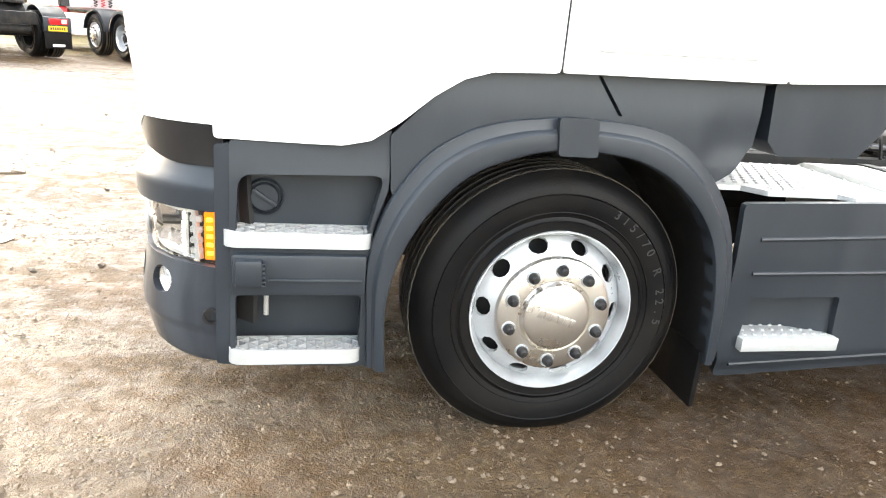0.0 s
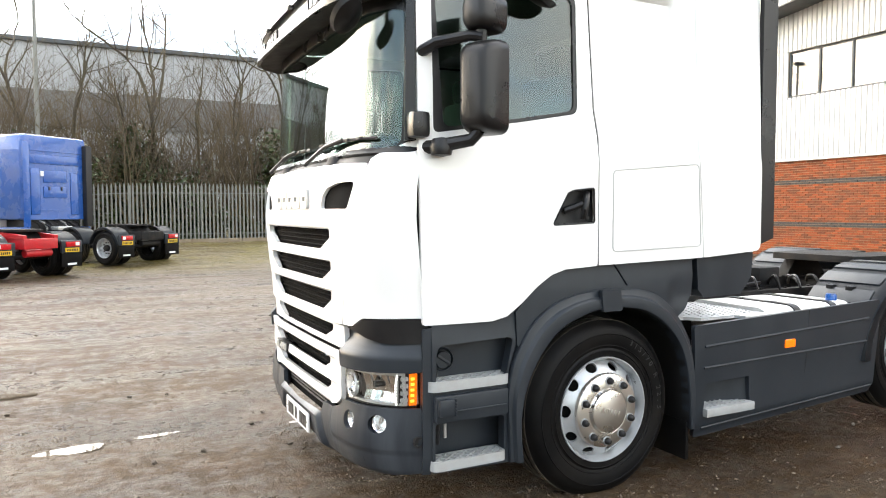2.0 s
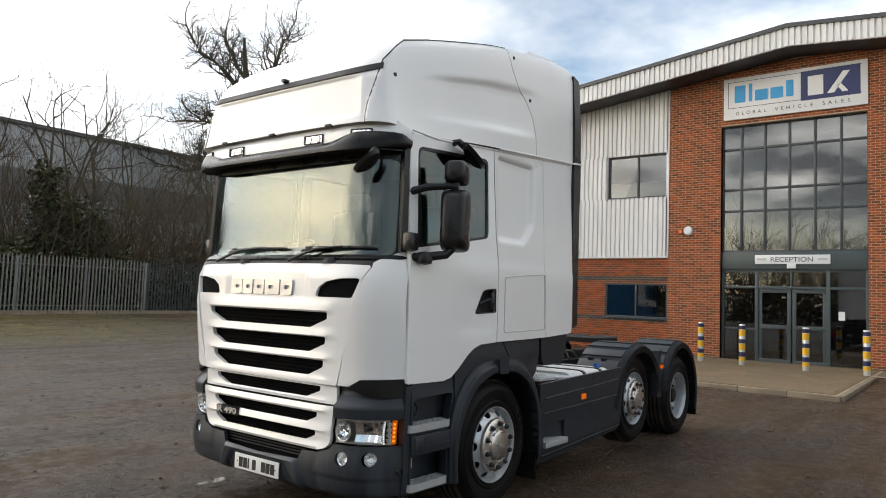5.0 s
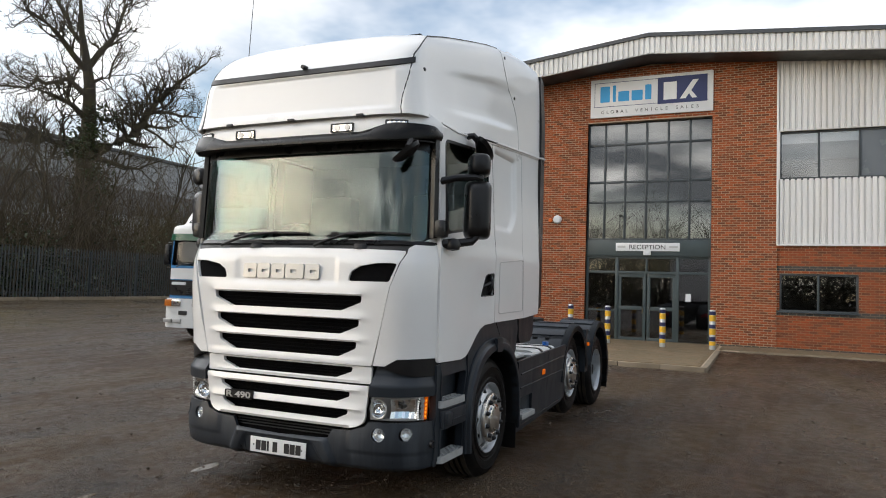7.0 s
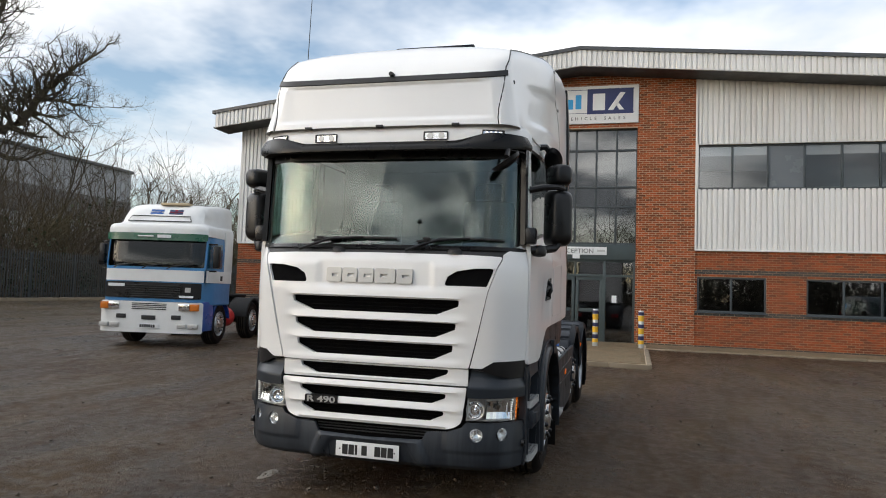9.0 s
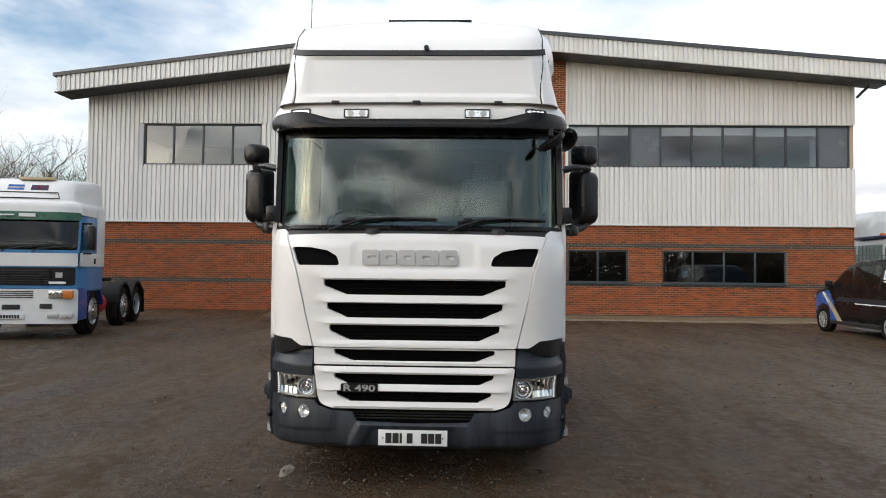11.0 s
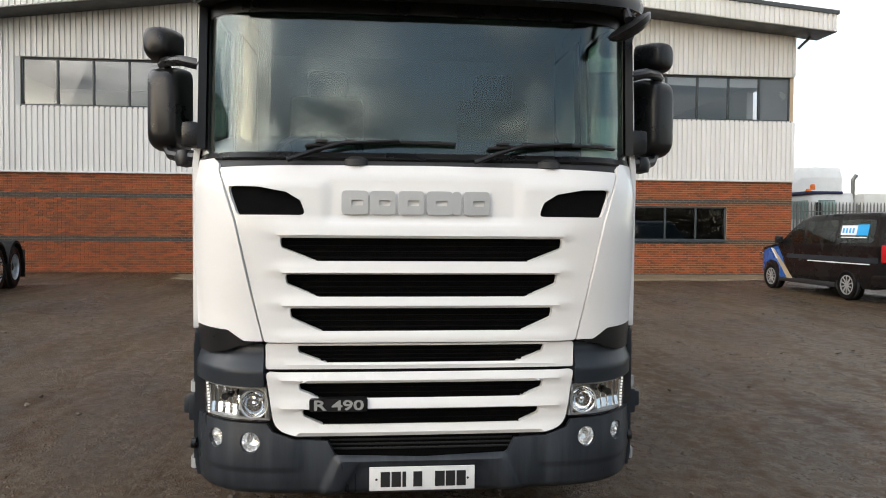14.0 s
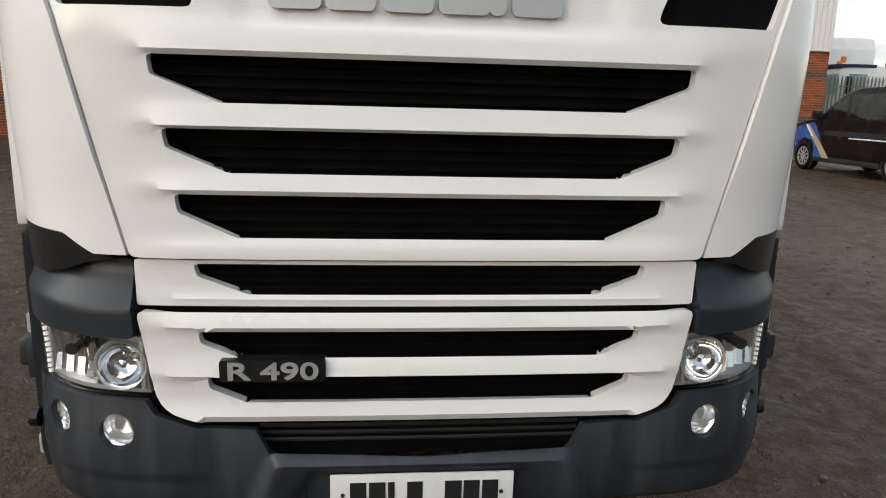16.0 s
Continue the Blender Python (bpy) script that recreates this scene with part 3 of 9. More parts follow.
def stones():
    rnd = random.Random(5)
    verts, faces = [], []
    base = [Vector(p) for p in ((1, 0, 0), (-1, 0, 0), (0, 1, 0), (0, -1, 0), (0, 0, 1), (0, 0, -1), (0.6, 0.6, 0.5), (-0.6, 0.6, 0.5), (-0.6, -0.6, 0.5), (0.6, -0.6, 0.5))]
    tri = [(0, 6, 9), (4, 9, 6), (4, 6, 7), (4, 7, 8), (4, 8, 9), (2, 7, 6), (1, 8, 7), (3, 9, 8), (0, 2, 6), (2, 1, 7), (1, 3, 8), (3, 0, 9), (0, 5, 2), (2, 5, 1), (1, 5, 3), (3, 5, 0)]
    count = 0
    while count < 7500:
        if count < 4800:
            x, y = rnd.uniform(-7.0, 16), rnd.uniform(-6.5, 9)
        else:
            x, y = rnd.uniform(-8, 17), rnd.uniform(-9, 26)
        if noise.noise(Vector((x * 0.35, y * 0.35, 9))) < rnd.uniform(-0.35, 0.45):
            continue
        if 10 < x and 1.7 < y < 8:
            continue
        count += 1
        s = 0.004 + 0.022 * rnd.random() ** 6
        o = Vector((x, y, ground_z(x, y) - 0.004))
        rot = Euler((rnd.uniform(0, 0.5), rnd.uniform(0, 0.5), rnd.uniform(0, 6.28))).to_matrix()
        sc = Vector((s * rnd.uniform(0.8, 1.5), s, s * rnd.uniform(0.4, 0.8)))
        i = len(verts)
        for p in base:
            q = rot @ Vector((p.x * sc.x * rnd.uniform(0.8, 1.2), p.y * sc.y * rnd.uniform(0.8, 1.2), p.z * sc.z))
            verts.append(tuple(o + q))
        faces += [(a + i, b + i, c + i) for a, b, c in tri]
    ob = raw("gravel", verts, faces, STONE)
    verts, faces = [], []
    low = [Vector(p) for p in ((1, 0, 0), (0.31, 0.95, 0), (-0.81, 0.59, 0), (-0.81, -0.59, 0), (0.31, -0.95, 0), (0.35, 0.2, 0.55), (-0.35, 0.1, 0.62), (0.0, -0.4, 0.5))]
    count = 0
    while count < 46000:
        x, y = rnd.uniform(-7.5, 14), rnd.uniform(-6.5, 9)
        if rnd.random() > 1.25 - 0.07 * (abs(x + 2.0) + abs(y - 3.0)):
            continue
        if noise.noise(Vector((x * 0.8, y * 1.3, 4))) + 0.5 * noise.noise(Vector((x * 3, y * 4, 2))) < rnd.uniform(-0.5, 0.6) or (10 < x and 1.7 < y < 8):
            continue
        count += 1
        s = 0.004 + 0.012 * rnd.random() ** 3
        o = Vector((x, y, ground_z(x, y) - 0.012))
        o.z += 0.022 * noise.noise(Vector((x * 0.5, y * 0.9, 0))) + 0.016 * noise.noise(Vector((x * 1.7, y * 2.6, 3))) if not (-0.6 < x < 6.3 and 2.7 < y < 5.3) else 0.0
        a = rnd.uniform(0, 6.28)
        ca, sa, i = math.cos(a) * s, math.sin(a) * s, len(verts)
        for p in low:
            r = rnd.uniform(0.7, 1.2)
            verts.append((o.x + (p.x * ca - p.y * sa) * r, o.y + (p.x * sa + p.y * ca) * r, o.z + p.z * s * r))
        faces += [(i, i + 1, i + 5), (i + 1, i + 2, i + 6, i + 5), (i + 2, i + 3, i + 6), (i + 3, i + 4, i + 7, i + 6), (i + 4, i, i + 5, i + 7), (i + 5, i + 6, i + 7)]
    crumbs = raw("mud_crumbs", verts, faces, CRUMB)
    tagged(crumbs, "crumbled brown mud and grit on the yard", "grit", kind="stuff")
    tagged(ob, "loose pale stones scattered over the muddy yard", "gravel", kind="stuff")


stones()

# ---- the brick and cladding building ----
WX = 18.68           # face of the brickwork
Y_L, Y_R = 17.15, -9.70
DOOR_L, DOOR_R = 6.05, 2.06
PIER_L, PIER_R = 7.72, 0.18
CLAD_Z = 3.29
SILL_U, HEAD_U = 5.30, 6.78
SILL_G, HEAD_G = 1.26, 2.415
RIDGE_Y, RIDGE_Z, EAVE_L, EAVE_R = 3.95, 9.98, (17.87, 8.29), (-10.5, 8.72)
GROUND_WINDOWS = [(9.91, 7.74, 2), (0.10, -2.00, 2), (-3.16, -7.42, 4)]
UPPER_WINDOWS = [(15.18, 10.92, 4), (9.87, 7.74, 2), (0.12, -9.70, 9)]


def roof_z(y):
    if y > RIDGE_Y:
        return RIDGE_Z + (EAVE_L[1] - RIDGE_Z) * (y - RIDGE_Y) / (EAVE_L[0] - RIDGE_Y)
    return RIDGE_Z + (EAVE_R[1] - RIDGE_Z) * (y - RIDGE_Y) / (EAVE_R[0] - RIDGE_Y)


def rect(a, b, c, d):
    return [(a, c), (b, c), (b, d), (a, d)]


building = thing("office_building", "two-storey red brick and pale metal clad office building", "building")


def building_shell():
    base = -0.1
    top = [(Y_L, roof_z(Y_L) - 0.62), (RIDGE_Y, RIDGE_Z - 0.62), (Y_R, roof_z(Y_R) - 0.62)]
    outline = [(Y_R, base), (Y_L, base)] + top
    holes = [rect(b, a, SILL_G, HEAD_G) for a, b, _ in GROUND_WINDOWS]
    holes += [rect(b + (0.12 if b < -9 else 0), a, SILL_U, HEAD_U) for a, b, _ in UPPER_WINDOWS]
    holes += [rect(DOOR_R, DOOR_L, base + 0.2, 7.42)]
    part("wall", sheet(outline, holes, lambda u, v: (WX + 0.012, u, v), 3.0, 0.28, (1, 0, 0)), MORTAR, building, "mortar bed of the brick wall", 0)
    # side and back walls, floors and inner wall
    def side(u, v, y=Y_R):
        return (u, y, v)
    sh = roof_z(Y_R) - 0.62
    part("wall", sheet(rect(WX + 0.3, WX + 22, base, sh), [rect(WX + 0.32, WX + 2.6, SILL_U, HEAD_U)], side, 4.0, 0.25, (0, 1, 0)), CLAD, building, "side wall", 0)
    sl = roof_z(Y_L) - 0.62
    part("wall", sheet(rect(WX + 0.3, WX + 22, base, sl), [], lambda u, v: (u, Y_L, v), 4.0, 0.25, (0, -1, 0)), CLAD, building, "side wall", 0)
    part("wall", sheet(outline, [], lambda u, v: (WX + 22, u, v), 4.0, 0.25, (-1, 0, 0)), CLAD, building, "rear wall", 0)
    bm = bmesh.new()
    box(bm, WX + 0.31, WX + 21.7, Y_R + 0.3, Y_L - 0.3, 3.2, 3.5)
    part("floor_slab", bm, ROOM, building, "", 0)
    bm = bmesh.new()
    box(bm, WX + 0.31, WX + 21.7, Y_R + 0.3, Y_L - 0.3, 0.02, 0.1)
    part("floor_slab", bm, ROOM, building, "", 0)
    bm = bmesh.new()
    box(bm, WX + 6.0, WX + 6.12, -4.0, Y_L - 0.3, 0.12, 7.2)
    part("inner_wall", bm, ROOM, building, "", 0)
    bm = bmesh.new()
    box(bm, WX + 0.31, WX + 21.7, Y_R + 0.3, Y_L - 0.3, 6.95, 7.05)
    part("inner_ceiling", bm, BLIND, building, "", 0)


building_shell()


def ribbed(y0, y1, z0, ztop, x, pitch, deep, name="cladding"):
    """Trapezoid-ribbed sheet between y1 < y0, from z0 to ztop(y)."""
    verts, faces = [], []
    y = y0
    prof = []
    while y > y1 + 1e-6:
        for f, d in ((0.0, 0.0), (0.24, 0.0), (0.29, deep), (0.95, deep), (1.0, 0.0)):
            yy = y - f * pitch
            if yy >= y1 - 1e-6 and (not prof or abs(prof[-1][0] - yy) > 1e-5):
                prof.append((yy, d))
        y -= pitch
    if prof[-1][0] > y1 + 1e-4:
        prof.append((y1, 0.0))
    for yy, d in prof:
        for z in (z0, ztop(yy)):
            verts.append((x - 0.03 - d, yy, z))
    for yy, d in prof:
        for z in (z0, ztop(yy)):
            verts.append((x - 0.004, yy, z))
    n = len(prof)
    for i in range(n - 1):
        a, b = 2 * i, 2 * i + 2
        faces.append((a, b, b + 1, a + 1))
        c, d2 = 2 * n + 2 * i, 2 * n + 2 * i + 2
        faces.append((c + 1, d2 + 1, d2, c))
        faces.append((a, c, d2, b))
        faces.append((a + 1, b + 1, d2 + 1, c + 1))
    faces.append((0, 1, 2 * n + 1, 2 * n))
    e = 2 * n - 2
    faces.append((e, 2 * n + e, 2 * n + e + 1, e + 1))
    return raw(name, verts, faces, CLAD, building)


under = lambda y: roof_z(y) - 0.64
for a, b in ((Y_L, PIER_L), (PIER_R, Y_R)):
    ribbed(a, b, CLAD_Z, lambda y: SILL_U, WX, 0.165, 0.05)
    ribbed(a, b, HEAD_U, under, WX, 0.165, 0.05)
for a, b in ((Y_L, 15.18), (10.92, 9.87)):
    ribbed(a, b, SILL_U, lambda y: HEAD_U, WX, 0.165, 0.05)


def flashings():
    for a, b in ((Y_L, PIER_L), (PIER_R, Y_R)):
        bm = bmesh.new()
        box(bm, WX - 0.085, WX - 0.002, b, a, CLAD_Z - 0.03, CLAD_Z + 0.025, 0.006)
        part("drip_flashing", bm, CLAD, building)
    for y in (Y_L - 0.02, PIER_L + 0.03, PIER_R - 0.03, Y_R + 0.04):
        bm = bmesh.new()
        if y < -9:
            part("corner_flashing", box(bmesh.new(), WX - 0.08, WX - 0.002, y - 0.05, y + 0.05, CLAD_Z, SILL_U - 0.04, 0.006), CLAD, building)
            box(bm, WX - 0.08, WX - 0.002, y - 0.05, y + 0.05, HEAD_U + 0.04, under(y), 0.006)
        else:
            box(bm, WX - 0.08, WX - 0.002, y - 0.05, y + 0.05, CLAD_Z, under(y), 0.006)
        part("corner_flashing", bm, CLAD, building)


flashings()


def roof():
    for a, b in ((EAVE_L, (RIDGE_Y, RIDGE_Z)), ((RIDGE_Y, RIDGE_Z), EAVE_R)):
        bm = bmesh.new()
        prism(bm, [(a[0], a[1] - 0.12), (b[0], b[1] - 0.12), (b[0], b[1]), (a[0], a[1])], WX - 1.15, WX + 23, "x")
        part("roof", bm, ROOF_EDGE, building, "dark metal roof edge", 0)
        bm = bmesh.new()
        lo, hi = (a, b) if a[0] < b[0] else (b, a)
        prism(bm, [(a[0], a[1] - 0.66), (b[0], b[1] - 0.66), (b[0], b[1] - 0.62), (a[0], a[1] - 0.62)], WX - 1.02, WX + 0.02, "x")
        part("soffit", bm, ROOF_EDGE, building, "dark soffit under the roof overhang", 0)
    # ribbed fascia
    verts, faces = [], []
    y, prof = EAVE_L[0] - 0.1, []
    while y > EAVE_R[0] + 0.1:
        prof += [(y, 0.0), (y - 0.04, 0.0), (y - 0.05, 0.045), (y - 0.155, 0.045), (y - 0.163, 0.0)]
        y -= 0.165
    for yy, d in prof:
        verts += [(WX - 1.06 - d, yy, roof_z(yy) - 0.66), (WX - 1.06 - d, yy, roof_z(yy) - 0.10), (WX - 1.0, yy, roof_z(yy) - 0.66), (WX - 1.0, yy, roof_z(yy) - 0.10)]
    for i in range(len(prof) - 1):
        a, b = 4 * i, 4 * i + 4
        faces += [(a, b, b + 1, a + 1), (a + 2, a + 3, b + 3, b + 2), (a, a + 2, b + 2, b), (a + 1, b + 1, b + 3, a + 3)]
    raw("fascia", verts, faces, CLAD, building)
    bm = bmesh.new()
    tube(bm, [(WX - 0.3, Y_R - 0.35, roof_z(Y_R) - 0.72), (WX - 0.3, Y_R - 0.1, roof_z(Y_R) - 0.95), (WX - 0.12, Y_R - 0.06, roof_z(Y_R) - 1.05)], 0.05)
    part("rain_pipe", bm, ROOF_EDGE, building)


roof()


def window(y0, y1, z0, z1, n, blinds=False, x=WX + 0.06, special=(), pane=PANE):
    """A framed window with n lights, y0 > y1; the frame carries the panes."""
    bm = bmesh.new()
    w = 0.06
    box(bm, x - 0.03, x + 0.07, y1, y0, z0, z0 + w, 0.006)
    box(bm, x - 0.03, x + 0.07, y1, y0, z1 - w, z1, 0.006)
    for k in range(n + 1):
        y = y1 + (y0 - y1) * k / n
        y = min(max(y, y1 + w / 2), y0 - w / 2)
        box(bm, x - 0.028, x + 0.068, y - w / 2, y + w / 2, z0 + w, z1 - w, 0.005)
    wo = part("window", bm, FRAME, building)
    bm = bmesh.new()
    box(bm, x - 0.12, x - 0.01, y1 - 0.04, y0 + 0.04, z0 - 0.035, z0 + 0.004, 0.008)
    part("window_sill", bm, FRAME, wo)
    for k in range(n):
        a, b = y1 + (y0 - y1) * k / n + w / 2, y1 + (y0 - y1) * (k + 1) / n - w / 2
        bm = bmesh.new()
        box(bm, x + 0.01, x + 0.018, a, b, z0 + w, z1 - w)
        part("pane", bm, pane if k not in special else PANEL_GREY, wo, "", 0)
        if blinds and k not in special:
            bm = bmesh.new()
            box(bm, x + 0.028, x + 0.034, a + 0.01, b - 0.01, z1 - w - (0.27 + 0.02 * ((k * 7) % 3)), z1 - w)
            part("blind", bm, BLIND, wo, "", 0)
    return wo


for a, b, k in GROUND_WINDOWS:
    window(a, b, SILL_G, HEAD_G, k)
for a, b, k in UPPER_WINDOWS:
    window(a, b + (0.12 if b < -9 else 0), SILL_U, HEAD_U, k, blinds=(a < 1), special=((0, 6) if a < 1 else ()), pane=PANE_UP)


def entrance():
    gx = WX + 0.16
    bm = bmesh.new()
    z0, z1 = 3.46, 7.42
    ys = [DOOR_L, 5.48, 4.80, 4.11, 3.42, 2.74, DOOR_R]
    zs = [z0, 4.72, 5.40, 6.68, z1]
    box(bm, gx + 0.02, gx + 0.07, DOOR_R, DOOR_L, z0 - 0.03, z0 + 0.03, 0.005)
    fr = part("curtain_wall", bm, FRAME, building, "dark framed glazed stair window over the entrance")
    for y in ys:
        part("mullion", box(bmesh.new(), gx - 0.05, gx + 0.08, max(y - 0.035, DOOR_R), min(y + 0.035, DOOR_L), z0, z1, 0.005), FRAME, fr)
    for z in zs:
        part("transom", box(bmesh.new(), gx - 0.045, gx + 0.075, DOOR_R, DOOR_L, z - 0.035, z + 0.035, 0.005), FRAME, fr)
    for a, b in zip(ys, ys[1:]):
        for c, d in zip(zs, zs[1:]):
            bm = bmesh.new()
            box(bm, gx, gx + 0.012, b + 0.035, a - 0.035, c + 0.035, d - 0.035)
            part("pane", bm, MIRRORGLASS, fr, "", 0)
    bm = bmesh.new()
    box(bm, gx - 0.13, gx + 0.1, DOOR_R, DOOR_L, 2.9, 3.43, 0.01)
    part("lintel_panel", bm, LINTEL, building, "slate grey panel above the reception doors")
    # doors and side lights
    bm = bmesh.new()
    zt, zd = 2.9, 2.36
    for y in (DOOR_L - 0.03, 5.02, 3.08, DOOR_R + 0.03):
        box(bm, gx - 0.06, gx + 0.08, y - 0.05, y + 0.05, 0.1, zt, 0.006)
    for z in (zd, zt - 0.04):
        box(bm, gx - 0.055, gx + 0.075, DOOR_R, DOOR_L, z - 0.04, z + 0.04, 0.006)
    box(bm, gx - 0.05, gx + 0.07, 5.02, DOOR_L, 1.05, 1.11, 0.006)
    box(bm, gx - 0.05, gx + 0.07, 4.03, 4.09, zd, zt, 0.006)
    ef = part("door_frame", bm, LINTEL, building, "dark grey aluminium entrance frame")
    for a, b, c, d in ((DOOR_L, 5.05, 0.12, 1.05), (DOOR_L, 5.05, 1.11, zd), (DOOR_L, 5.05, zd + 0.04, zt), (5.0, 4.09, zd + 0.04, zt), (4.03, 3.1, zd + 0.04, zt), (3.05, DOOR_R, 0.12, zd), (3.05, DOOR_R, zd + 0.04, zt)):
        bm = bmesh.new()
        box(bm, gx, gx + 0.01, b, a, c, d)
        part("pane", bm, PANE, ef, "", 0)
    for y1, y0, hy in ((4.07, 4.97, 4.17), (3.13, 4.03, 3.93)):
        bm = bmesh.new()
        dx = gx + 0.01
        for z in (0.16, 1.18, 2.26):
            box(bm, dx - 0.03, dx + 0.03, y1, y0, z - 0.06, z + 0.06, 0.005)
        for y in (y1 + 0.05, y0 - 0.05):
            box(bm, dx - 0.028, dx + 0.028, y - 0.05, y + 0.05, 0.1, 2.3, 0.005)
        d = part("door", bm, LINTEL, building, "glazed grey reception door, closed")
        for c, e in ((0.22, 1.12), (1.24, 2.2)):
            bm = bmesh.new()
            box(bm, dx - 0.004, dx + 0.004, y1 + 0.1, y0 - 0.1, c, e)
            part("pane", bm, PANE, d, "", 0)
        bm = bmesh.new()
        tube(bm, [(dx - 0.03, hy, 1.0), (dx - 0.08, hy, 1.0), (dx - 0.08, hy, 1.35), (dx - 0.03, hy, 1.35)], 0.014)
        part("handle", bm, CHROME, d, "chrome pull handle")
    bm = bmesh.new()
    box(bm, gx - 0.075, gx - 0.066, 2.82, 2.66, 1.45, 1.7)
    part("notice", bm, SIGN_W, building, "", 0)


entrance()


def signs():
    s = thing("fascia_sign", "large white company sign with blue and navy panels above the entrance", "sign", pose(WX - 0.02, 4.02, 8.24))
    bm = bmesh.new()
    box(bm, -0.10, 0.0, -1.98, 1.95, -0.66, 0.66, 0.012)
    part("panel", bm, SIGN_W, s, "white sign panel")
    bm = bmesh.new()
    for k in ((-1.83, 1.82, 0.52, 0.535), (-1.83, 1.82, -0.30, -0.285)):
        box(bm, -0.106, -0.098, *k)
    box(bm, -0.106, -0.098, 1.80, 1.815, -0.3, 0.53)
    part("border", bm, SIGN_NAVY, s, "", 0)
    bm = bmesh.new()
    box(bm, -0.108, -0.098, -1.80, -0.26, -0.33, 0.55)
    navy = part("navy_panel", bm, SIGN_NAVY, s, "navy square of the company mark", 0)
    # company mark as plain blocks
    for y0, y1, z0, z1 in ((1.62, 1.30, -0.14, 0.40), (1.20, 1.10, -0.14, 0.42), (1.02, 0.66, -0.14, 0.20), (0.58, 0.22, -0.14, 0.20), (0.14, -0.06, -0.14, 0.36)):
        part("mark_block", sheet(rounded(rect(y1, y0, z0, z1), 0.03, 3), [], lambda y, z: (-0.112, y, z), 0.5, 0.014, (1, 0, 0)), SIGN_BLUE, s, "bright blue block of the company mark", 0)
    for poly in (rect(-0.86, -0.45, -0.2, 0.38), [(-0.96, -0.2), (-1.14, -0.2), (-1.54, 0.40), (-1.36, 0.40)], [(-1.34, -0.2), (-1.50, -0.2), (-1.30, 0.06), (-1.20, 0.02)]):
        part("mark_block", sheet(poly, [], lambda y, z: (-0.118, y, z), 0.5, 0.014, (1, 0, 0)), SIGN_W, navy, "white block of the company mark", 0)
    turn = Matrix(((0, 0, -1, -0.1), (-1, 0, 0, 0.0), (0, 1, 0, -0.53), (0, 0, 0, 1)))
    for k, ch in enumerate("GLOBAL VEHICLE SALES"):
        if ch != " ":
            letters("letter", ch, 0.155, Matrix.Translation((0, 1.53 - 0.160 * k, 0)) @ turn, INK, s)
    r = thing("reception_sign", "white reception sign with black lettering on the entrance panel", "sign", pose(WX + 0.02, 4.03, 3.2))
    bm = bmesh.new()
    box(bm, -0.02, 0.01, -1.02, 1.02, -0.135, 0.135, 0.005)
    part("panel", bm, SIGN_W, r)
    bm = bmesh.new()
    box(bm, -0.05, -0.012, -0.12, 0.12, -0.27, -0.13, 0.01)
    part("light_box", bm, SIGN_W, r, "small white lamp under the sign")
    letters("lettering", "RECEPTION", 0.2, Matrix(((0, 0, -1, -0.022), (-1.12, 0, 0, 0.0), (0, 1, 0, -0.07), (0, 0, 0, 1))), INK, r)
    bm = bmesh.new()
    for y in (0.83, -0.83):
        box(bm, -0.026, -0.018, y - 0.13, y + 0.13, -0.03, 0.04)
    part("mark", bm, SILVER, r, "", 0)


signs()


def alarm_box():
    a = thing("alarm_box", "white round alarm sounder with an orange lamp on the brick pier", "alarm", pose(WX - 0.02, 7.05, 4.13))
    bm = bmesh.new()
    lathe(bm, [(0.0, -0.14), (0.10, -0.14), (0.15, -0.10), (0.16, 0.0), (0.0, 0.0)], (0, 0, 0), "x", 8)
    part("sounder", bm, SIGN_W, a)
    bm = bmesh.new()
    lathe(bm, [(0.0, -0.1), (0.06, -0.1), (0.075, -0.06), (0.075, 0.0), (0.0, 0.0)], (0, 0.25, -0.02), "x", 14)
    part("lamp", bm, ORANGE, a, "orange strobe lamp")


alarm_box()

# ---- forecourt paving and kerbs ----
def paving():
    apron = tagged(new("forecourt"), "raised brown block-paved forecourt in front of the entrance", "paving", kind="structure")
    def slab(name, x0, x1, y0, y1, z, mat):
        bm = bmesh.new()
        box(bm, x0, x1, y0, y1, -0.25, z, 0.0)
        return part(name, bm, mat, apron, "", 0)
    slab("bed", 11.0, WX + 0.1, 1.75, 7.0, 0.125, MORTAR)
    slab("bed", 16.75, WX + 0.1, Y_R - 0.2, 1.75, 0.115, MORTAR)
    slab("bed", 16.75, WX + 0.1, 7.0, Y_L + 0.3, 0.115, MORTAR)
    # kerbs, one stone after another
    bm0 = bmesh.new()
    box(bm0, -0.06, 0.06, -0.45, 0.45, -0.2, 0.0, 0.012)
    proto = mesh_object("kerb_stone", bm0, CONCRETE)
    proto.parent = apron
    rnd = random.Random(2)
    spots = []
    y = 1.70 + 0.45
    while y < 7.0:
        spots.append((10.95, y, 0.125, 0)); y += 0.91
    x = 11.4
    while x < 16.6:
        spots.append((x, 1.70, 0.127, 90)); x += 0.91
    for ya, yb in ((Y_R, 1.6), (7.1, Y_L)):
        y = ya + 0.4
        while y < yb:
            spots.append((16.7, y, 0.10 + ground_z(16, y) * 0.2, 0)); y += 0.91
    for k, (x, y, z, a) in enumerate(spots):
        ob = proto if k == 0 else new("kerb_stone", proto.data)
        ob.parent = apron
        ob.matrix_world = pose(x, y, z, rnd.uniform(-1, 1), rnd.uniform(-1, 1), a + rnd.uniform(-0.8, 0.8))
    return apron


apron = paving()


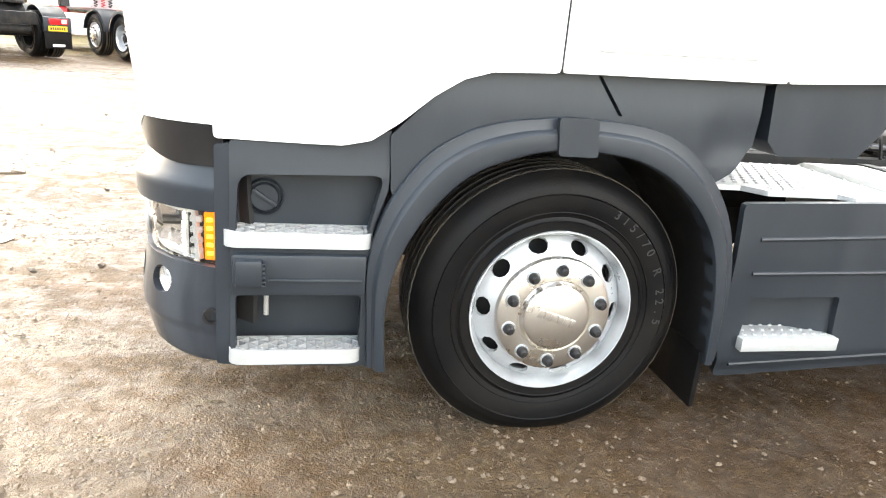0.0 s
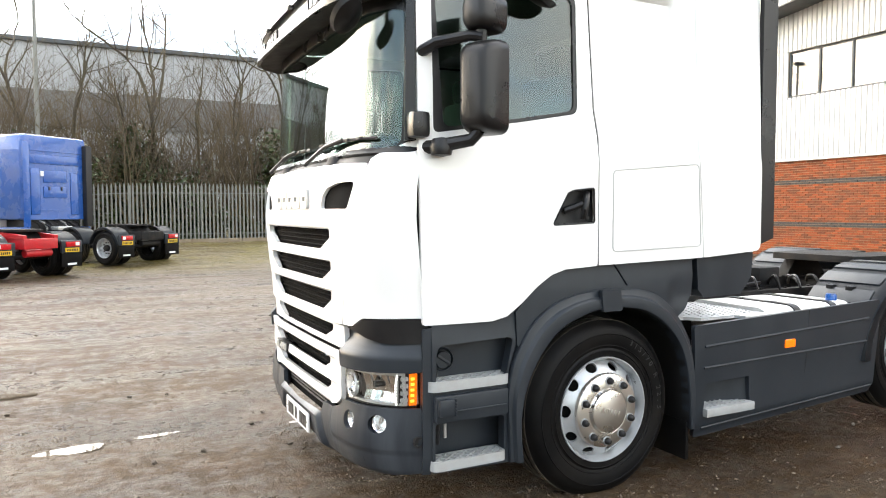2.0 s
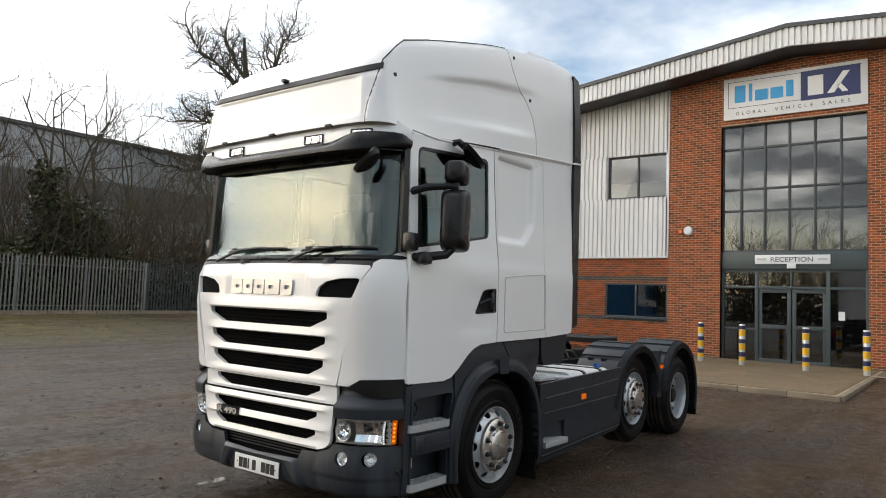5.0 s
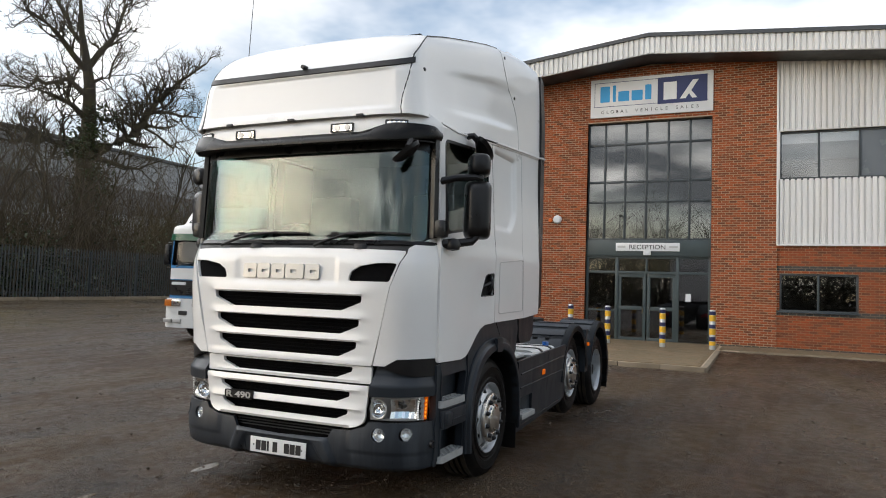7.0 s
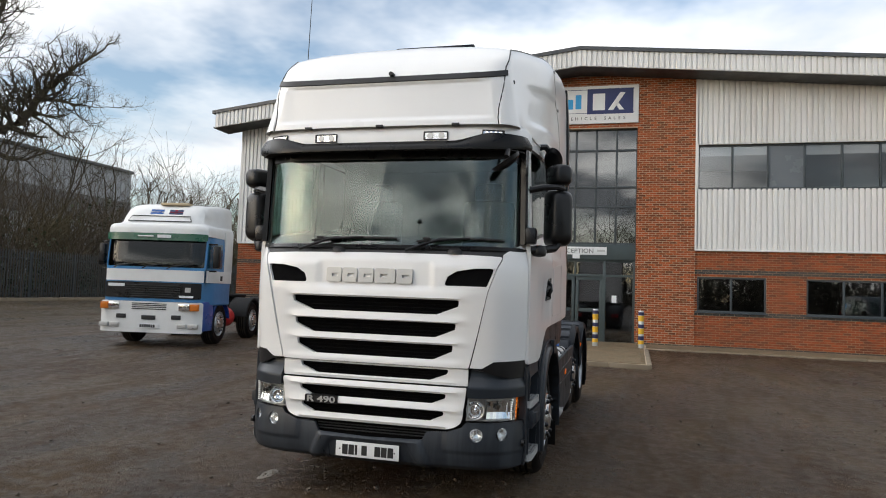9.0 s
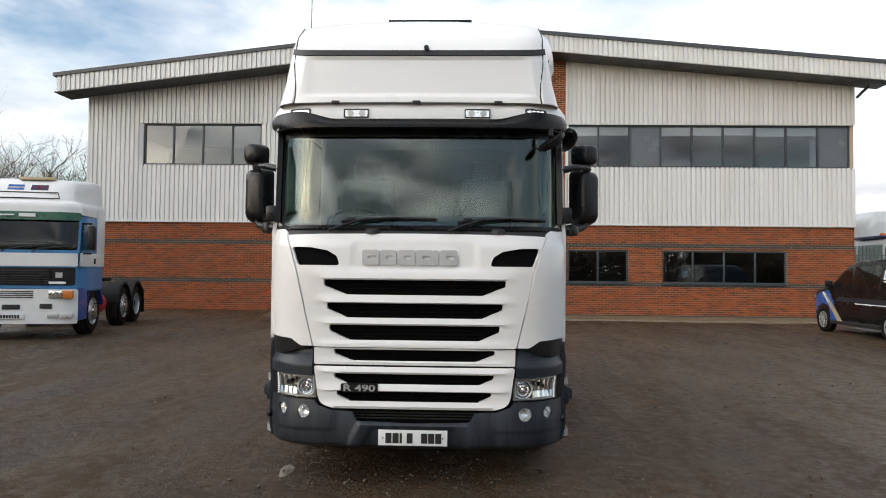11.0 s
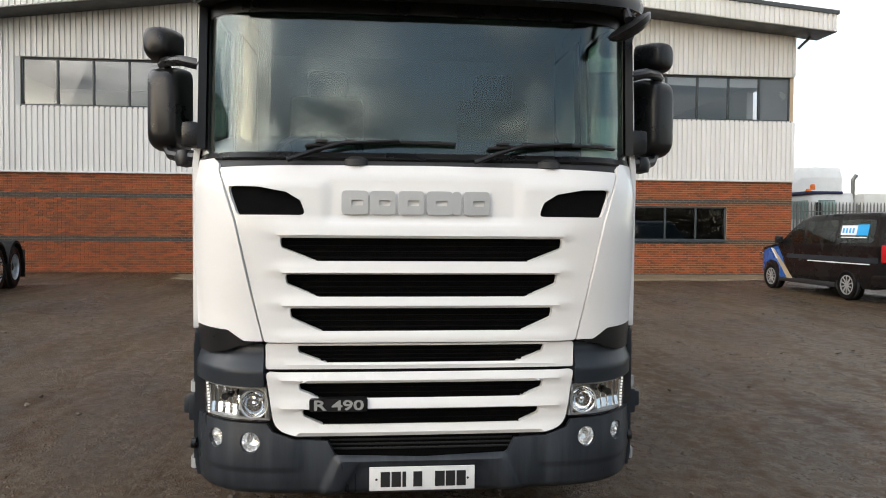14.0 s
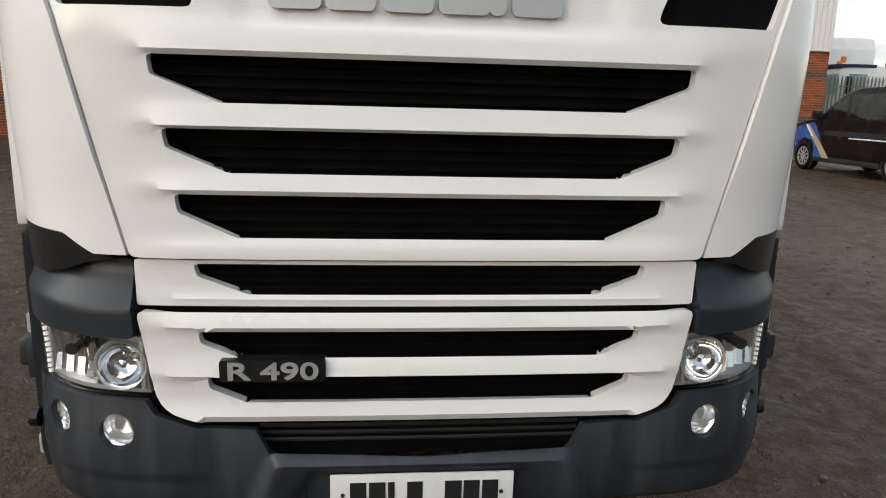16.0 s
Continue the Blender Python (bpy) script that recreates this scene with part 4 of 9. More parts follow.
def bollards():
    def one(m):
        b = thing("bollard", "grey steel bollard with navy and yellow bands by the entrance", "bollard", m, group="bollards in front of the entrance")
        bm = bmesh.new()
        lathe(bm, [(0.0, 0), (0.083, 0), (0.083, 1.12), (0.07, 1.14), (0.0, 1.145)], (0, 0, 0), "z", 20)
        part("post", bm, SILVER, b)
        for k, (z0, z1, mat) in enumerate(((1.0, 1.1, NAVY), (0.82, 0.99, YELLOW), (0.62, 0.73, NAVY), (0.44, 0.61, YELLOW), (0.26, 0.38, NAVY), (0.14, 0.25, YELLOW))):
            bm = bmesh.new()
            lathe(bm, [(0.08, z0), (0.0865, z0), (0.0865, z1), (0.08, z1)], (0, 0, 0), "z", 20, "loop")
            part("band", bm, mat, b)
        return b
    first = one(pose(16.3, 1.86, 0.12))
    for x, y in ((16.15, 3.2), (16.42, 4.83), (16.75, 6.05)):
        copy_thing(first, pose(x, y, 0.12))


bollards()

# ---- palisade fence along the verge ----
def palisade(name, p0, p1, z0, height, bay=2.75, steel=GALV, label="galvanised steel palisade fence with pointed pales"):
    p0, p1 = Vector(p0), Vector(p1)
    d = (p1 - p0)
    length = d.length
    ang = math.degrees(math.atan2(d.y, d.x))
    f = thing(name, label, "fence", pose(p0.x, p0.y, 0, 0, 0, ang))
    zf = lambda u: z0(p0.x + d.x * u / length, p0.y + d.y * u / length)
    bm = bmesh.new()
    prism(bm, [(-0.034, 0.05), (0.034, 0.05), (0.034, height - 0.14), (0.012, height), (-0.012, height), (-0.034, height - 0.14)], -0.03, -0.022)
    prism(bm, [(-0.008, 0.06), (0.008, 0.06), (0.008, height - 0.16), (-0.008, height - 0.16)], -0.04, -0.03)
    pale = mesh_object("pale", bm, steel, 0)
    data = pale.data
    bpy.data.objects.remove(pale)
    n = int(length / 0.155)
    rest_v, rest_f = [], []
    src_v, src_f = [v.co.copy() for v in data.vertices], [tuple(q.vertices) for q in data.polygons]
    for k in range(n):
        u = 0.08 + k * 0.155
        if k < 280:
            ob = new("pale", data)
            ob.parent = f
            ob.location = (u, 0, zf(u))
        else:
            i = len(rest_v)
            rest_v += [(v.x + u, v.y, v.z + zf(u)) for v in src_v]
            rest_f += [tuple(q + i for q in qq) for qq in src_f]
    if rest_v:
        ob = raw("far_pales", rest_v, rest_f, steel, f)
        tagged(ob, kind="stuff")
    u = 0.0
    while u <= length:
        bm = bmesh.new()
        box(bm, u - 0.05, u + 0.05, 0.0, 0.06, zf(u) - 0.3, zf(u) + height - 0.1, 0.004)
        part("post", bm, steel, f)
        if u + bay <= length:
            for h in (0.35, height - 0.4):
                bm = bmesh.new()
                tube(bm, [(u, -0.005, zf(u) + h), (u + bay, -0.005, zf(u + bay) + h)], 0.022, 4)
                part("rail", bm, steel, f)
        u += bay
    return f


palisade("palisade_fence", (-14, 30.4), (13.5, 30.4), lambda x, y: ground_z(x, y) - 0.02, 2.44)
# the same palisade carried on in a darker steel
palisade("palisade_fence", (13.6, 30.4), (44, 30.4), lambda x, y: ground_z(x, y) - 0.02, 2.44, steel=DARK_GALV, label="dark steel palisade fence below the oak")
palisade("palisade_fence", (24.0, -10.5), (24.0, -24.0), lambda x, y: 0.35, 2.5)


def fence_kerb():
    bm = bmesh.new()
    for k in range(58):
        x = -14 + k
        box(bm, x, x + 0.99, 29.75, 29.95, -0.2, ground_z(x + 0.5, 29.8) + 0.14, 0.015)
    ob = mesh_object("verge_kerb", bm, CONCRETE)
    tagged(ob, "low weathered concrete kerb below the palisade fence", "kerb", kind="structure")


fence_kerb()

# ---- the long shed beyond the trees ----
def shed():
    w = thing("warehouse", "long grey industrial warehouse behind bare trees", "building", pose(0, 50, 0))
    x0, x1 = -16.0, 52.0
    for z0, z1, y, mat, name in ((0.0, 7.0, 0.1, SHED, "wall"), (7.0, 9.25, -0.12, SHED_DARK, "dark_band"), (9.25, 12.15, 0.0, SHED, "upper_wall")):
        verts, faces = [], []
        x = x0
        while x < x1:
            for f, d in ((0.0, 0.0), (0.55, 0.0), (0.62, 0.06), (0.93, 0.06)):
                verts += [(x + f, y - d, z0), (x + f, y - d, z1)]
            x += 1.0
        faces = [(2 * i, 2 * i + 1, 2 * i + 3, 2 * i + 2) for i in range(len(verts) // 2 - 1)]
        raw(name, verts, faces, mat, w)
    bm = bmesh.new()
    box(bm, x0, x1, 0.25, 30, -0.5, 12.1)
    part("body", bm, SHED, w, "", 0)
    bm = bmesh.new()
    box(bm, x0 - 0.1, x1 + 0.1, -0.25, 30.2, 12.12, 12.4, 0.03)
    part("roof", bm, ROOF_EDGE, w)


shed()


def lamp_post(x, y, label):
    l = thing("street_lamp", label, "lamp post", pose(x, y, ground_z(x, y)))
    bm = bmesh.new()
    tube(bm, [(0, 0, 0), (0, 0, 5.5), (0, 0, 11.2)], 0.11, 12, 0.06)
    part("pole", bm, GALV, l)
    bm = bmesh.new()
    box(bm, -0.35, 0.35, -0.3, 0.1, 11.15, 11.38, 0.05)
    part("head", bm, GALV, l)


lamp_post(-3.42, 31.4, "tall grey steel yard lamp post behind the parked tractors")
lamp_post(-44.5, 16.4, "tall grey steel yard lamp post mirrored in the windscreen")


# ---- wheels shared by all lorries ----
def wheel_meshes():
    made = {}
    def keep(key, bm, mat, smooth=35.0):
        ob = mesh_object(key, bm, mat, smooth)
        made[key] = ob.data
        bpy.data.objects.remove(ob)
    R = 0.511
    # tyre, outer face towards -y at 0
    bm = bmesh.new()
    prof = [(0.292, 0.020), (0.306, 0.004), (0.335, 0.002), (0.338, -0.001), (0.341, 0.003), (0.352, 0.007), (0.366, 0.003), (0.369, -0.001), (0.372, 0.001), (0.40, -0.006), (0.432, -0.006), (0.435, -0.010), (0.438, -0.006), (0.452, -0.002), (0.470, 0.006), (0.488, 0.022), (R, 0.045)]
    back = [(r, 0.315 - a) for r, a in reversed(prof)]
    for a0 in (0.10, 0.155, 0.21):
        prof += [(R, a0 - 0.012), (R - 0.014, a0 - 0.006), (R - 0.014, a0 + 0.006), (R, a0 + 0.012)]
    lathe(bm, prof + back, (0, 0, 0), "y", 72, "loop")
    keep("tyre", bm, RUBBER)
    bm = bmesh.new()
    for k in range(72):
        a = 2 * math.pi * k / 72
        for y0, y1 in ((0.05, 0.085), (0.23, 0.265)):
            box(bm, -0.014, 0.014, y0, y1, R - 0.004, R + 0.004, 0, Matrix.Rotation(a, 4, "Y"))
    for y0, y1 in ((0.046, 0.090), (0.113, 0.144), (0.168, 0.199), (0.223, 0.269)):
        lathe(bm, [(R - 0.01, y0), (R + 0.0025, y0), (R + 0.0025, y1), (R - 0.01, y1)], (0, 0, 0), "y", 72, "loop")
    keep("tread", bm, MUDDY, 0)
    # disc with hand holes
    def disc(depth, holes=10, hole_r=0.250):
        ring = [(0.284 * math.cos(2 * math.pi * k / 48), 0.284 * math.sin(2 * math.pi * k / 48)) for k in range(48)]
        cut = []
        for k in range(holes):
            a = 2 * math.pi * (k + 0.5) / holes
            ca, sa = math.cos(a), math.sin(a)
            pts = []
            for j in range(10):
                b = 2 * math.pi * j / 10
                u, v = 0.037 * math.cos(b), 0.025 * math.sin(b)
                rr, tt = hole_r + v, u
                pts.append((rr * ca - tt * sa, rr * sa + tt * ca))
            cut.append(pts)
        return sheet(ring, cut, lambda u, v: (u, depth(math.hypot(u, v)), v), 0.035, 0.012, (0, 1, 0))
    front = lambda r: table([(0.0, -0.012), (0.205, -0.010), (0.218, 0.002), (0.232, 0.016), (0.27, 0.045), (0.284, 0.058)], r)
    rear = lambda r: table([(0.0, 0.15), (0.15, 0.15), (0.19, 0.135), (0.284, 0.12)], r)
    for key, dep in (("rim", front), ("rear_rim", rear)):
        bm = disc(dep)
        rimprof = [(0.279, 0.11), (0.280, 0.05), (0.283, 0.025), (0.290, 0.012), (0.298, -0.004), (0.303, -0.004), (0.304, 0.014), (0.292, 0.034), (0.289, 0.06), (0.289, 0.26), (0.277, 0.26), (0.277, 0.12)]
        lathe(bm, rimprof, (0, 0, 0), "y", 48, "loop")
        keep(key, bm, STEEL)
    bm = bmesh.new()
    lathe(bm, [(0.0, -0.062), (0.108, -0.060), (0.119, -0.054), (0.124, -0.038), (0.130, -0.033), (0.134, -0.033), (0.138, -0.037), (0.198, -0.034), (0.210, -0.026), (0.215, -0.008), (0.0, -0.008)], (0, 0, 0), "y", 48)
    keep("hub_cover", bm, NICKEL)
    bm = bmesh.new()
    # one plain raised bar of the maker's mark
    box(bm, -0.075, -0.0574, -0.0665, -0.060, -0.015, 0.015, 0.002)
    keep("raised_mark", bm, NICKEL)
    bm = bmesh.new()
    lathe(bm, [(0.0, -0.036), (0.010, -0.035), (0.017, -0.027), (0.0205, -0.012), (0.021, 0.004), (0.0, 0.004)], (0, 0, 0), "y", 12)
    keep("wheel_nut", bm, BLACK)
    bm = bmesh.new()
    lathe(bm, [(0.019, -0.003), (0.025, -0.004), (0.027, 0.001), (0.019, 0.001)], (0, 0, 0), "y", 14, "loop")
    keep("nut_ring", bm, STEEL)
    bm = bmesh.new()
    lathe(bm, [(0.0, -0.10), (0.07, -0.10), (0.085, -0.09), (0.095, 0.0), (0.14, 0.01), (0.15, 0.02), (0.0, 0.02)], (0, 0, 0), "y", 24)
    keep("rear_hub", bm, CHASSIS)
    # matt black disc added behind the hand holes so that they read dark
    bm = bmesh.new()
    lathe(bm, [(0.0, 0.125), (0.27, 0.125), (0.27, 0.15), (0.0, 0.15)], (0, 0, 0), "y", 32)
    keep("brake_drum", bm, MATT)
    return made


WHEEL = wheel_meshes()


def add_wheel(parent, x, y, side, r=0.502, kind="front", dual=False, z=None, width=1.0, spin=0.0):
    """side -1: outer face towards -y. The rim carries tyre, cover and nuts."""
    s = r / 0.502
    def child(key, owner, m):
        ob = new(key, WHEEL[key])
        ob.parent = owner
        ob.matrix_local = m
        return ob
    rim = new("wheel", WHEEL["rim" if kind == "front" else "rear_rim"])
    rim.parent = parent
    rim.matrix_local = pose(x, y, (r - 0.004) if z is None else z, 0, 0, 0 if side < 0 else 180) @ Matrix.Rotation(radians(spin), 4, "Y") @ Matrix.Diagonal((s, s * width, s, 1))
    child("tyre", rim, Matrix())
    tagged(child("tread", rim, Matrix()), kind="stuff")
    if kind == "front":
        child("hub_cover", rim, Matrix())
        child("brake_drum", rim, Matrix())
        for k in range(6):
            child("raised_mark", rim, Matrix.Rotation(radians(18 - spin), 4, "Y") @ Matrix.Translation((0.0255 * k, 0, 0)))
        for k in range(10):
            a = 2 * math.pi * k / 10
            child("wheel_nut", rim, Matrix.Translation((0.172 * math.cos(a), -0.033, 0.172 * math.sin(a))))
            child("nut_ring", rim, Matrix.Translation((0.172 * math.cos(a), -0.036, 0.172 * math.sin(a))))
    else:
        child("rear_hub", rim, Matrix.Translation((0, 0.15, 0)))
        for k in range(10):
            a = 2 * math.pi * k / 10
            child("wheel_nut", rim, Matrix.Translation((0.17 * math.cos(a), 0.14, 0.17 * math.sin(a))))
    if dual:
        t = new("inner_tyre", WHEEL["tyre"])
        t.parent = rim
        t.matrix_local = Matrix.Translation((0, 0.345, 0))
    return rim


# ---- the white tractor unit ----
TY = 4.0
tractor = thing("tractor_unit", "white three-axle tractor unit with dark grey lower panels in the yard", "truck", pose(0, TY, 0))
SIDES = (-1, 1)


def nose(z):
    return table([(0.20, -0.53), (0.35, -0.548), (0.60, -0.548), (0.88, -0.568), (1.03, -0.575), (1.30, -0.59), (1.60, -0.615), (1.80, -0.61), (1.93, -0.565), (1.96, -0.525), (2.75, -0.485)], z)


def bend(y, c=0.31):
    t = abs(y) / 1.17
    return 0.03 * t * t + c * t ** 9


def front(y, z, out=0.0):
    return (nose(z) + bend(y) - out, y, z)


def side_y(x, z):
    y = table([(-0.32, 1.165), (0.0, 1.19), (0.8, 1.213), (2.3, 1.222)], x)
    return y - 0.028 * smoothstep(2.0, 2.95, z)


def corner_y(x, z):
    """Half-width of the nose at a given x near the corner."""
    lo, hi = 0.5, 1.175
    for _ in range(30):
        mid = (lo + hi) / 2
        if front(mid, z)[0] < x:
            lo = mid
        else:
            hi = mid
    return lo


SLOTS = [(0.692, 1.543, 0.687, 1.496, 0.520, 1.431), (0.670, 1.366, 0.663, 1.319, 0.510, 1.257), (0.650, 1.200, 0.643, 1.153, 0.498, 1.088)]
SLOT4 = (0.618, 1.014, 0.605, 0.979, 0.475, 0.930)
SLOTS_LOW = [(0.608, 0.832, 0.600, 0.797, 0.500, 0.757), (0.592, 0.699, 0.584, 0.666, 0.490, 0.625)]


def slot(s):
    a, b, c, d, e, f = s
    return rounded([(-a, b), (a, b), (c, d), (e, f), (-e, f), (-c, d)], 0.012, 2)


def bars_out(y, z, edges):
    """Swell of the bars between the slots."""
    fade = 1 - smoothstep(0.64, 0.80, abs(y))
    for z0, z1 in edges:
        if z0 <= z <= z1:
            t = (z - z0) / (z1 - z0)
            return fade * 0.017 * smoothstep(0.0, 0.06, t) * (1 - 0.85 * t)
    return 0.0


def nose_panels():
    edges = [(1.543, 1.625), (1.366, 1.431), (1.200, 1.257), (1.03, 1.088)]
    outline = [(-0.772, 1.032), (0.772, 1.032), (0.835, 1.30), (0.905, 1.62), (0.965, 1.80), (0.995, 1.872), (0.99, 1.884), (0.70, 1.892), (0.0, 1.898),
               (-0.70, 1.892), (-0.99, 1.884), (-0.995, 1.872), (-0.965, 1.80), (-0.905, 1.62), (-0.835, 1.30)]
    vent = [(0.952, 1.792), (0.80, 1.788), (0.665, 1.764), (0.595, 1.722), (0.568, 1.652), (0.898, 1.652)]
    vents = [rounded(vent, 0.02, 3), rounded([(-a, b) for a, b in vent[::-1]], 0.02, 3)]
    def upper(y, z):
        dent = 0.012 * smoothstep(0.50, 0.44, abs(y)) * smoothstep(1.61, 1.64, z) * smoothstep(1.84, 1.80, z)
        return front(y, z, bars_out(y, z, edges) - dent)
    part("grille_panel", sheet(rounded(outline, 0.02, 3), [slot(s) for s in SLOTS] + vents, upper, 0.020, 0.03, (1, 0, 0)), WHITE, tractor, "white front panel with air slots")
    part("grille_band", sheet(rounded(rect(-0.768, 0.768, 0.897, 1.024), 0.01, 2), [slot(SLOT4)], lambda y, z: front(y, z, -0.012 + bars_out(y, z, [(0.897, 0.93)])), 0.022, 0.03, (1, 0, 0)), WHITE, tractor, "white band with an air slot")
    low = [(-0.60, 0.566), (0.60, 0.566), (0.725, 0.60), (0.765, 0.887), (-0.765, 0.887), (-0.725, 0.60)]
    part("lower_grille", sheet(rounded(low, [0.05, 0.05, 0.12, 0.02, 0.02, 0.12], 5), [slot(s) for s in SLOTS_LOW], lambda y, z: front(y, z, 0.014 + bars_out(y, z, [(0.566, 0.625), (0.699, 0.757), (0.832, 0.887)])), 0.020, 0.03, (1, 0, 0)), WHITE, tractor, "white lower grille with two air slots")
    # dark louvred backing behind every slot
    for k, s in enumerate(SLOTS + [SLOT4] + SLOTS_LOW):
        a, z1, z0 = s[0], s[1], s[5]
        bm = sheet(rect(-a - 0.02, a + 0.02, z0 - 0.02, z1 + 0.02), [], lambda y, z: front(y, z, -0.055), 0.08, 0.01, (1, 0, 0))
        n = 4 if k < 4 else 3
        for j in range(n):
            z = z0 + (z1 - z0) * (j + 0.5) / n
            tube(bm, [(front(a * t, z)[0] + 0.045, a * t, z) for t in (-1, -0.6, 0, 0.6, 1)], 0.006, 6)
        for t in (-0.5, 0.0, 0.5):
            box(bm, front(a * t, z0)[0] + 0.02, front(a * t, z0)[0] + 0.05, a * t - 0.02, a * t + 0.02, z1 - 0.012, z1 + 0.004)
        part("slot_mesh", bm, MESHED, tractor)
    for s in SIDES:
        vv = [(s * a, b) for a, b in [(0.965, 1.81), (0.54, 1.81), (0.54, 1.63), (0.915, 1.63)]]
        part("vent_mesh", sheet(vv, [], lambda y, z: front(y, z, -0.02), 0.06, 0.01, (1, 0, 0)), MESHED, tractor, "black mesh corner vent")
    # maker's name as plain silver blocks
    for k in range(6):
        y = 0.398 - k * 0.1365 if k < 4 else (0.398 - 4 * 0.1365 + 0.012 if k == 4 else 0.398 - 4 * 0.1365 - 0.045)
        w = (0.128, 0.122, 0.126, 0.128, 0.044, 0.128)[k]
        pts = rounded([(y, 1.657), (y, 1.772), (y - w, 1.772), (y - w, 1.657)], 0.02, 3)
        hole = rounded([(y - w * 0.36, 1.700), (y - w * 0.36, 1.727), (y - w * 0.80, 1.727), (y - w * 0.80, 1.700)], 0.005, 2)
        part("name_block", sheet(pts, [hole] if w > 0.1 else [], lambda a, b: front(a, b, 0.006), 0.05, 0.02, (1, 0, 0)), SILVER, tractor, "satin silver name block")
    bm = sheet(rounded(rect(0.270, 0.552, 0.694, 0.757), 0.010, 3), [], lambda a, b: front(a, b, 0.036), 0.08, 0.04, (1, 0, 0))
    badge = part("model_badge", bm, BLACK, tractor, "black model badge with silver figures")
    letters("lettering", "R 490", 0.064, Matrix(((0, 0, -1, front(0.41, 0.72)[0] - 0.039), (-1.62, 0, 0, 0.411), (0, 1.06, 0, 0.704), (0, 0, 0, 1))), SILVER, badge, bold=0.0011)
    part("inner_bulkhead", sheet(rect(-1.12, 1.12, 0.42, 1.93), [], lambda y, z: front(y, z, -0.16), 0.12, 0.02, (1, 0, 0)), MATT, tractor)


nose_panels()


def nose_corners():
    for s in SIDES:
        outline = [(0.782, 1.036), (0.872, 1.036), (0.915, 1.062), (0.955, 1.088), (1.166, 1.098), (1.1665, 2.01), (1.10, 1.985), (1.05, 1.945), (1.004, 1.905), (1.004, 1.868), (0.974, 1.797), (0.914, 1.618), (0.844, 1.298)]
        bm = sheet([(s * a, b) for a, b in rounded(outline, [0, 0.02, 0, 0.02, 0, 0, 0, 0, 0.01, 0, 0, 0, 0], 3)], [], lambda y, z: front(y, z, 0.012 * smoothstep(1.15, 1.35, z) * smoothstep(1.95, 1.7, z)), 0.028, 0.025, (1, 0, 0))
        part("corner_panel", bm, WHITE, tractor, "white rounded cab corner panel")
        defl = [(0.80, 1.028), (0.872, 1.031), (0.915, 1.057), (0.955, 1.084), (1.1665, 1.094), (1.1665, 0.966), (1.06, 0.962), (0.96, 0.985), (0.90, 1.01)]
        part("corner_deflector", sheet([(s * a, b) for a, b in rounded(defl, 0.02, 3)], [], lambda y, z: front(y, z, -0.004 - 0.06 * max(0, 1.05 - z)), 0.03, 0.05, (1, 0, 0)), BLACK, tractor, "glossy black corner air deflector")
        trim = [(0.775, 0.897), (0.785, 1.02), (0.93, 1.00), (1.02, 0.99), (1.166, 0.99), (1.168, 0.820), (0.772, 0.812)]
        part("headlamp_brow", sheet([(s * a, b) for a, b in rounded(trim, 0.015, 2)], [], lambda y, z: front(y, z, 0.006 + 0.022 * smoothstep(0.916, 0.900, z) - 0.055 * smoothstep(0.90, 1.0, z)), 0.016, 0.06, (1, 0, 0)), GREY, tractor, "dark grey brow above the headlamp")
        # headlamp: bright bowl unit under a clear lens
        hl = [(0.772, 0.802), (1.098, 0.810), (1.098, 0.642), (0.758, 0.636)]
        unit = part("headlamp", sheet([(s * a, b) for a, b in hl], [], lambda y, z: front(y, z, -0.092), 0.04, 0.02, (1, 0, 0)), SILVER, tractor, "clear glass headlamp with chrome bowls")
        bm = bmesh.new()
        lens_y = 1.104
        bm = sheet([(s * a, b) for a, b in rounded([(0.770, 0.802), (lens_y, 0.812), (lens_y, 0.642), (0.754, 0.636)], 0.012, 3)], [], lambda y, z: front(y, z, 0.002), 0.03, 0.006, (1, 0, 0))
        part("lens", bm, LENS, unit)
        for y, r, mat in ((0.826, 0.062, CHROME),):
            bm = bmesh.new()
            x = front(y, 0.72)[0] + 0.006
            lathe(bm, [(r, 0.0), (r * 0.98, 0.010), (r * 0.75, 0.035), (r * 0.35, 0.048), (0.0, 0.05), (0.0, 0.056), (r * 0.4, 0.054), (r * 0.8, 0.042), (r * 1.06, 0.014), (r * 1.06, -0.004)], (x, s * y, 0.722), "x", 28, "loop")
            lathe(bm, [(0.0, 0.004), (0.012, 0.01), (0.016, 0.02), (0.016, 0.05), (0.0, 0.05)], (x, s * y, 0.722), "x", 12)
            part("reflector", bm, mat, unit, "chrome reflector bowl")
        for a, b, c in ((0.764, 0.776, 0.01), (1.066, 1.076, 0.02)):
            x = front(a, 0.7)[0] + c
            part("bezel", box(bmesh.new(), x, x + 0.03, min(s * a, s * b), max(s * a, s * b), 0.65, 0.79, 0.005), SILVER, unit)
        bm = bmesh.new()
        lathe(bm, [(0.064, -0.004), (0.069, -0.006), (0.073, 0.004), (0.064, 0.006)], (front(0.826, 0.72)[0] + 0.006, s * 0.826, 0.722), "x", 28, "loop")
        part("bowl_ring", bm, SILVER, unit)
        # faceted main reflector with its dark bulb holder
        bm = bmesh.new()
        rows = []
        for i in range(9):
            y = 0.905 + i * 0.0205
            rows.append([])
            for j in range(4):
                z = 0.655 + j * 0.047
                bowl = 0.055 - 0.035 * ((y - 0.985) / 0.085) ** 2 - 0.016 * ((z - 0.727) / 0.07) ** 2
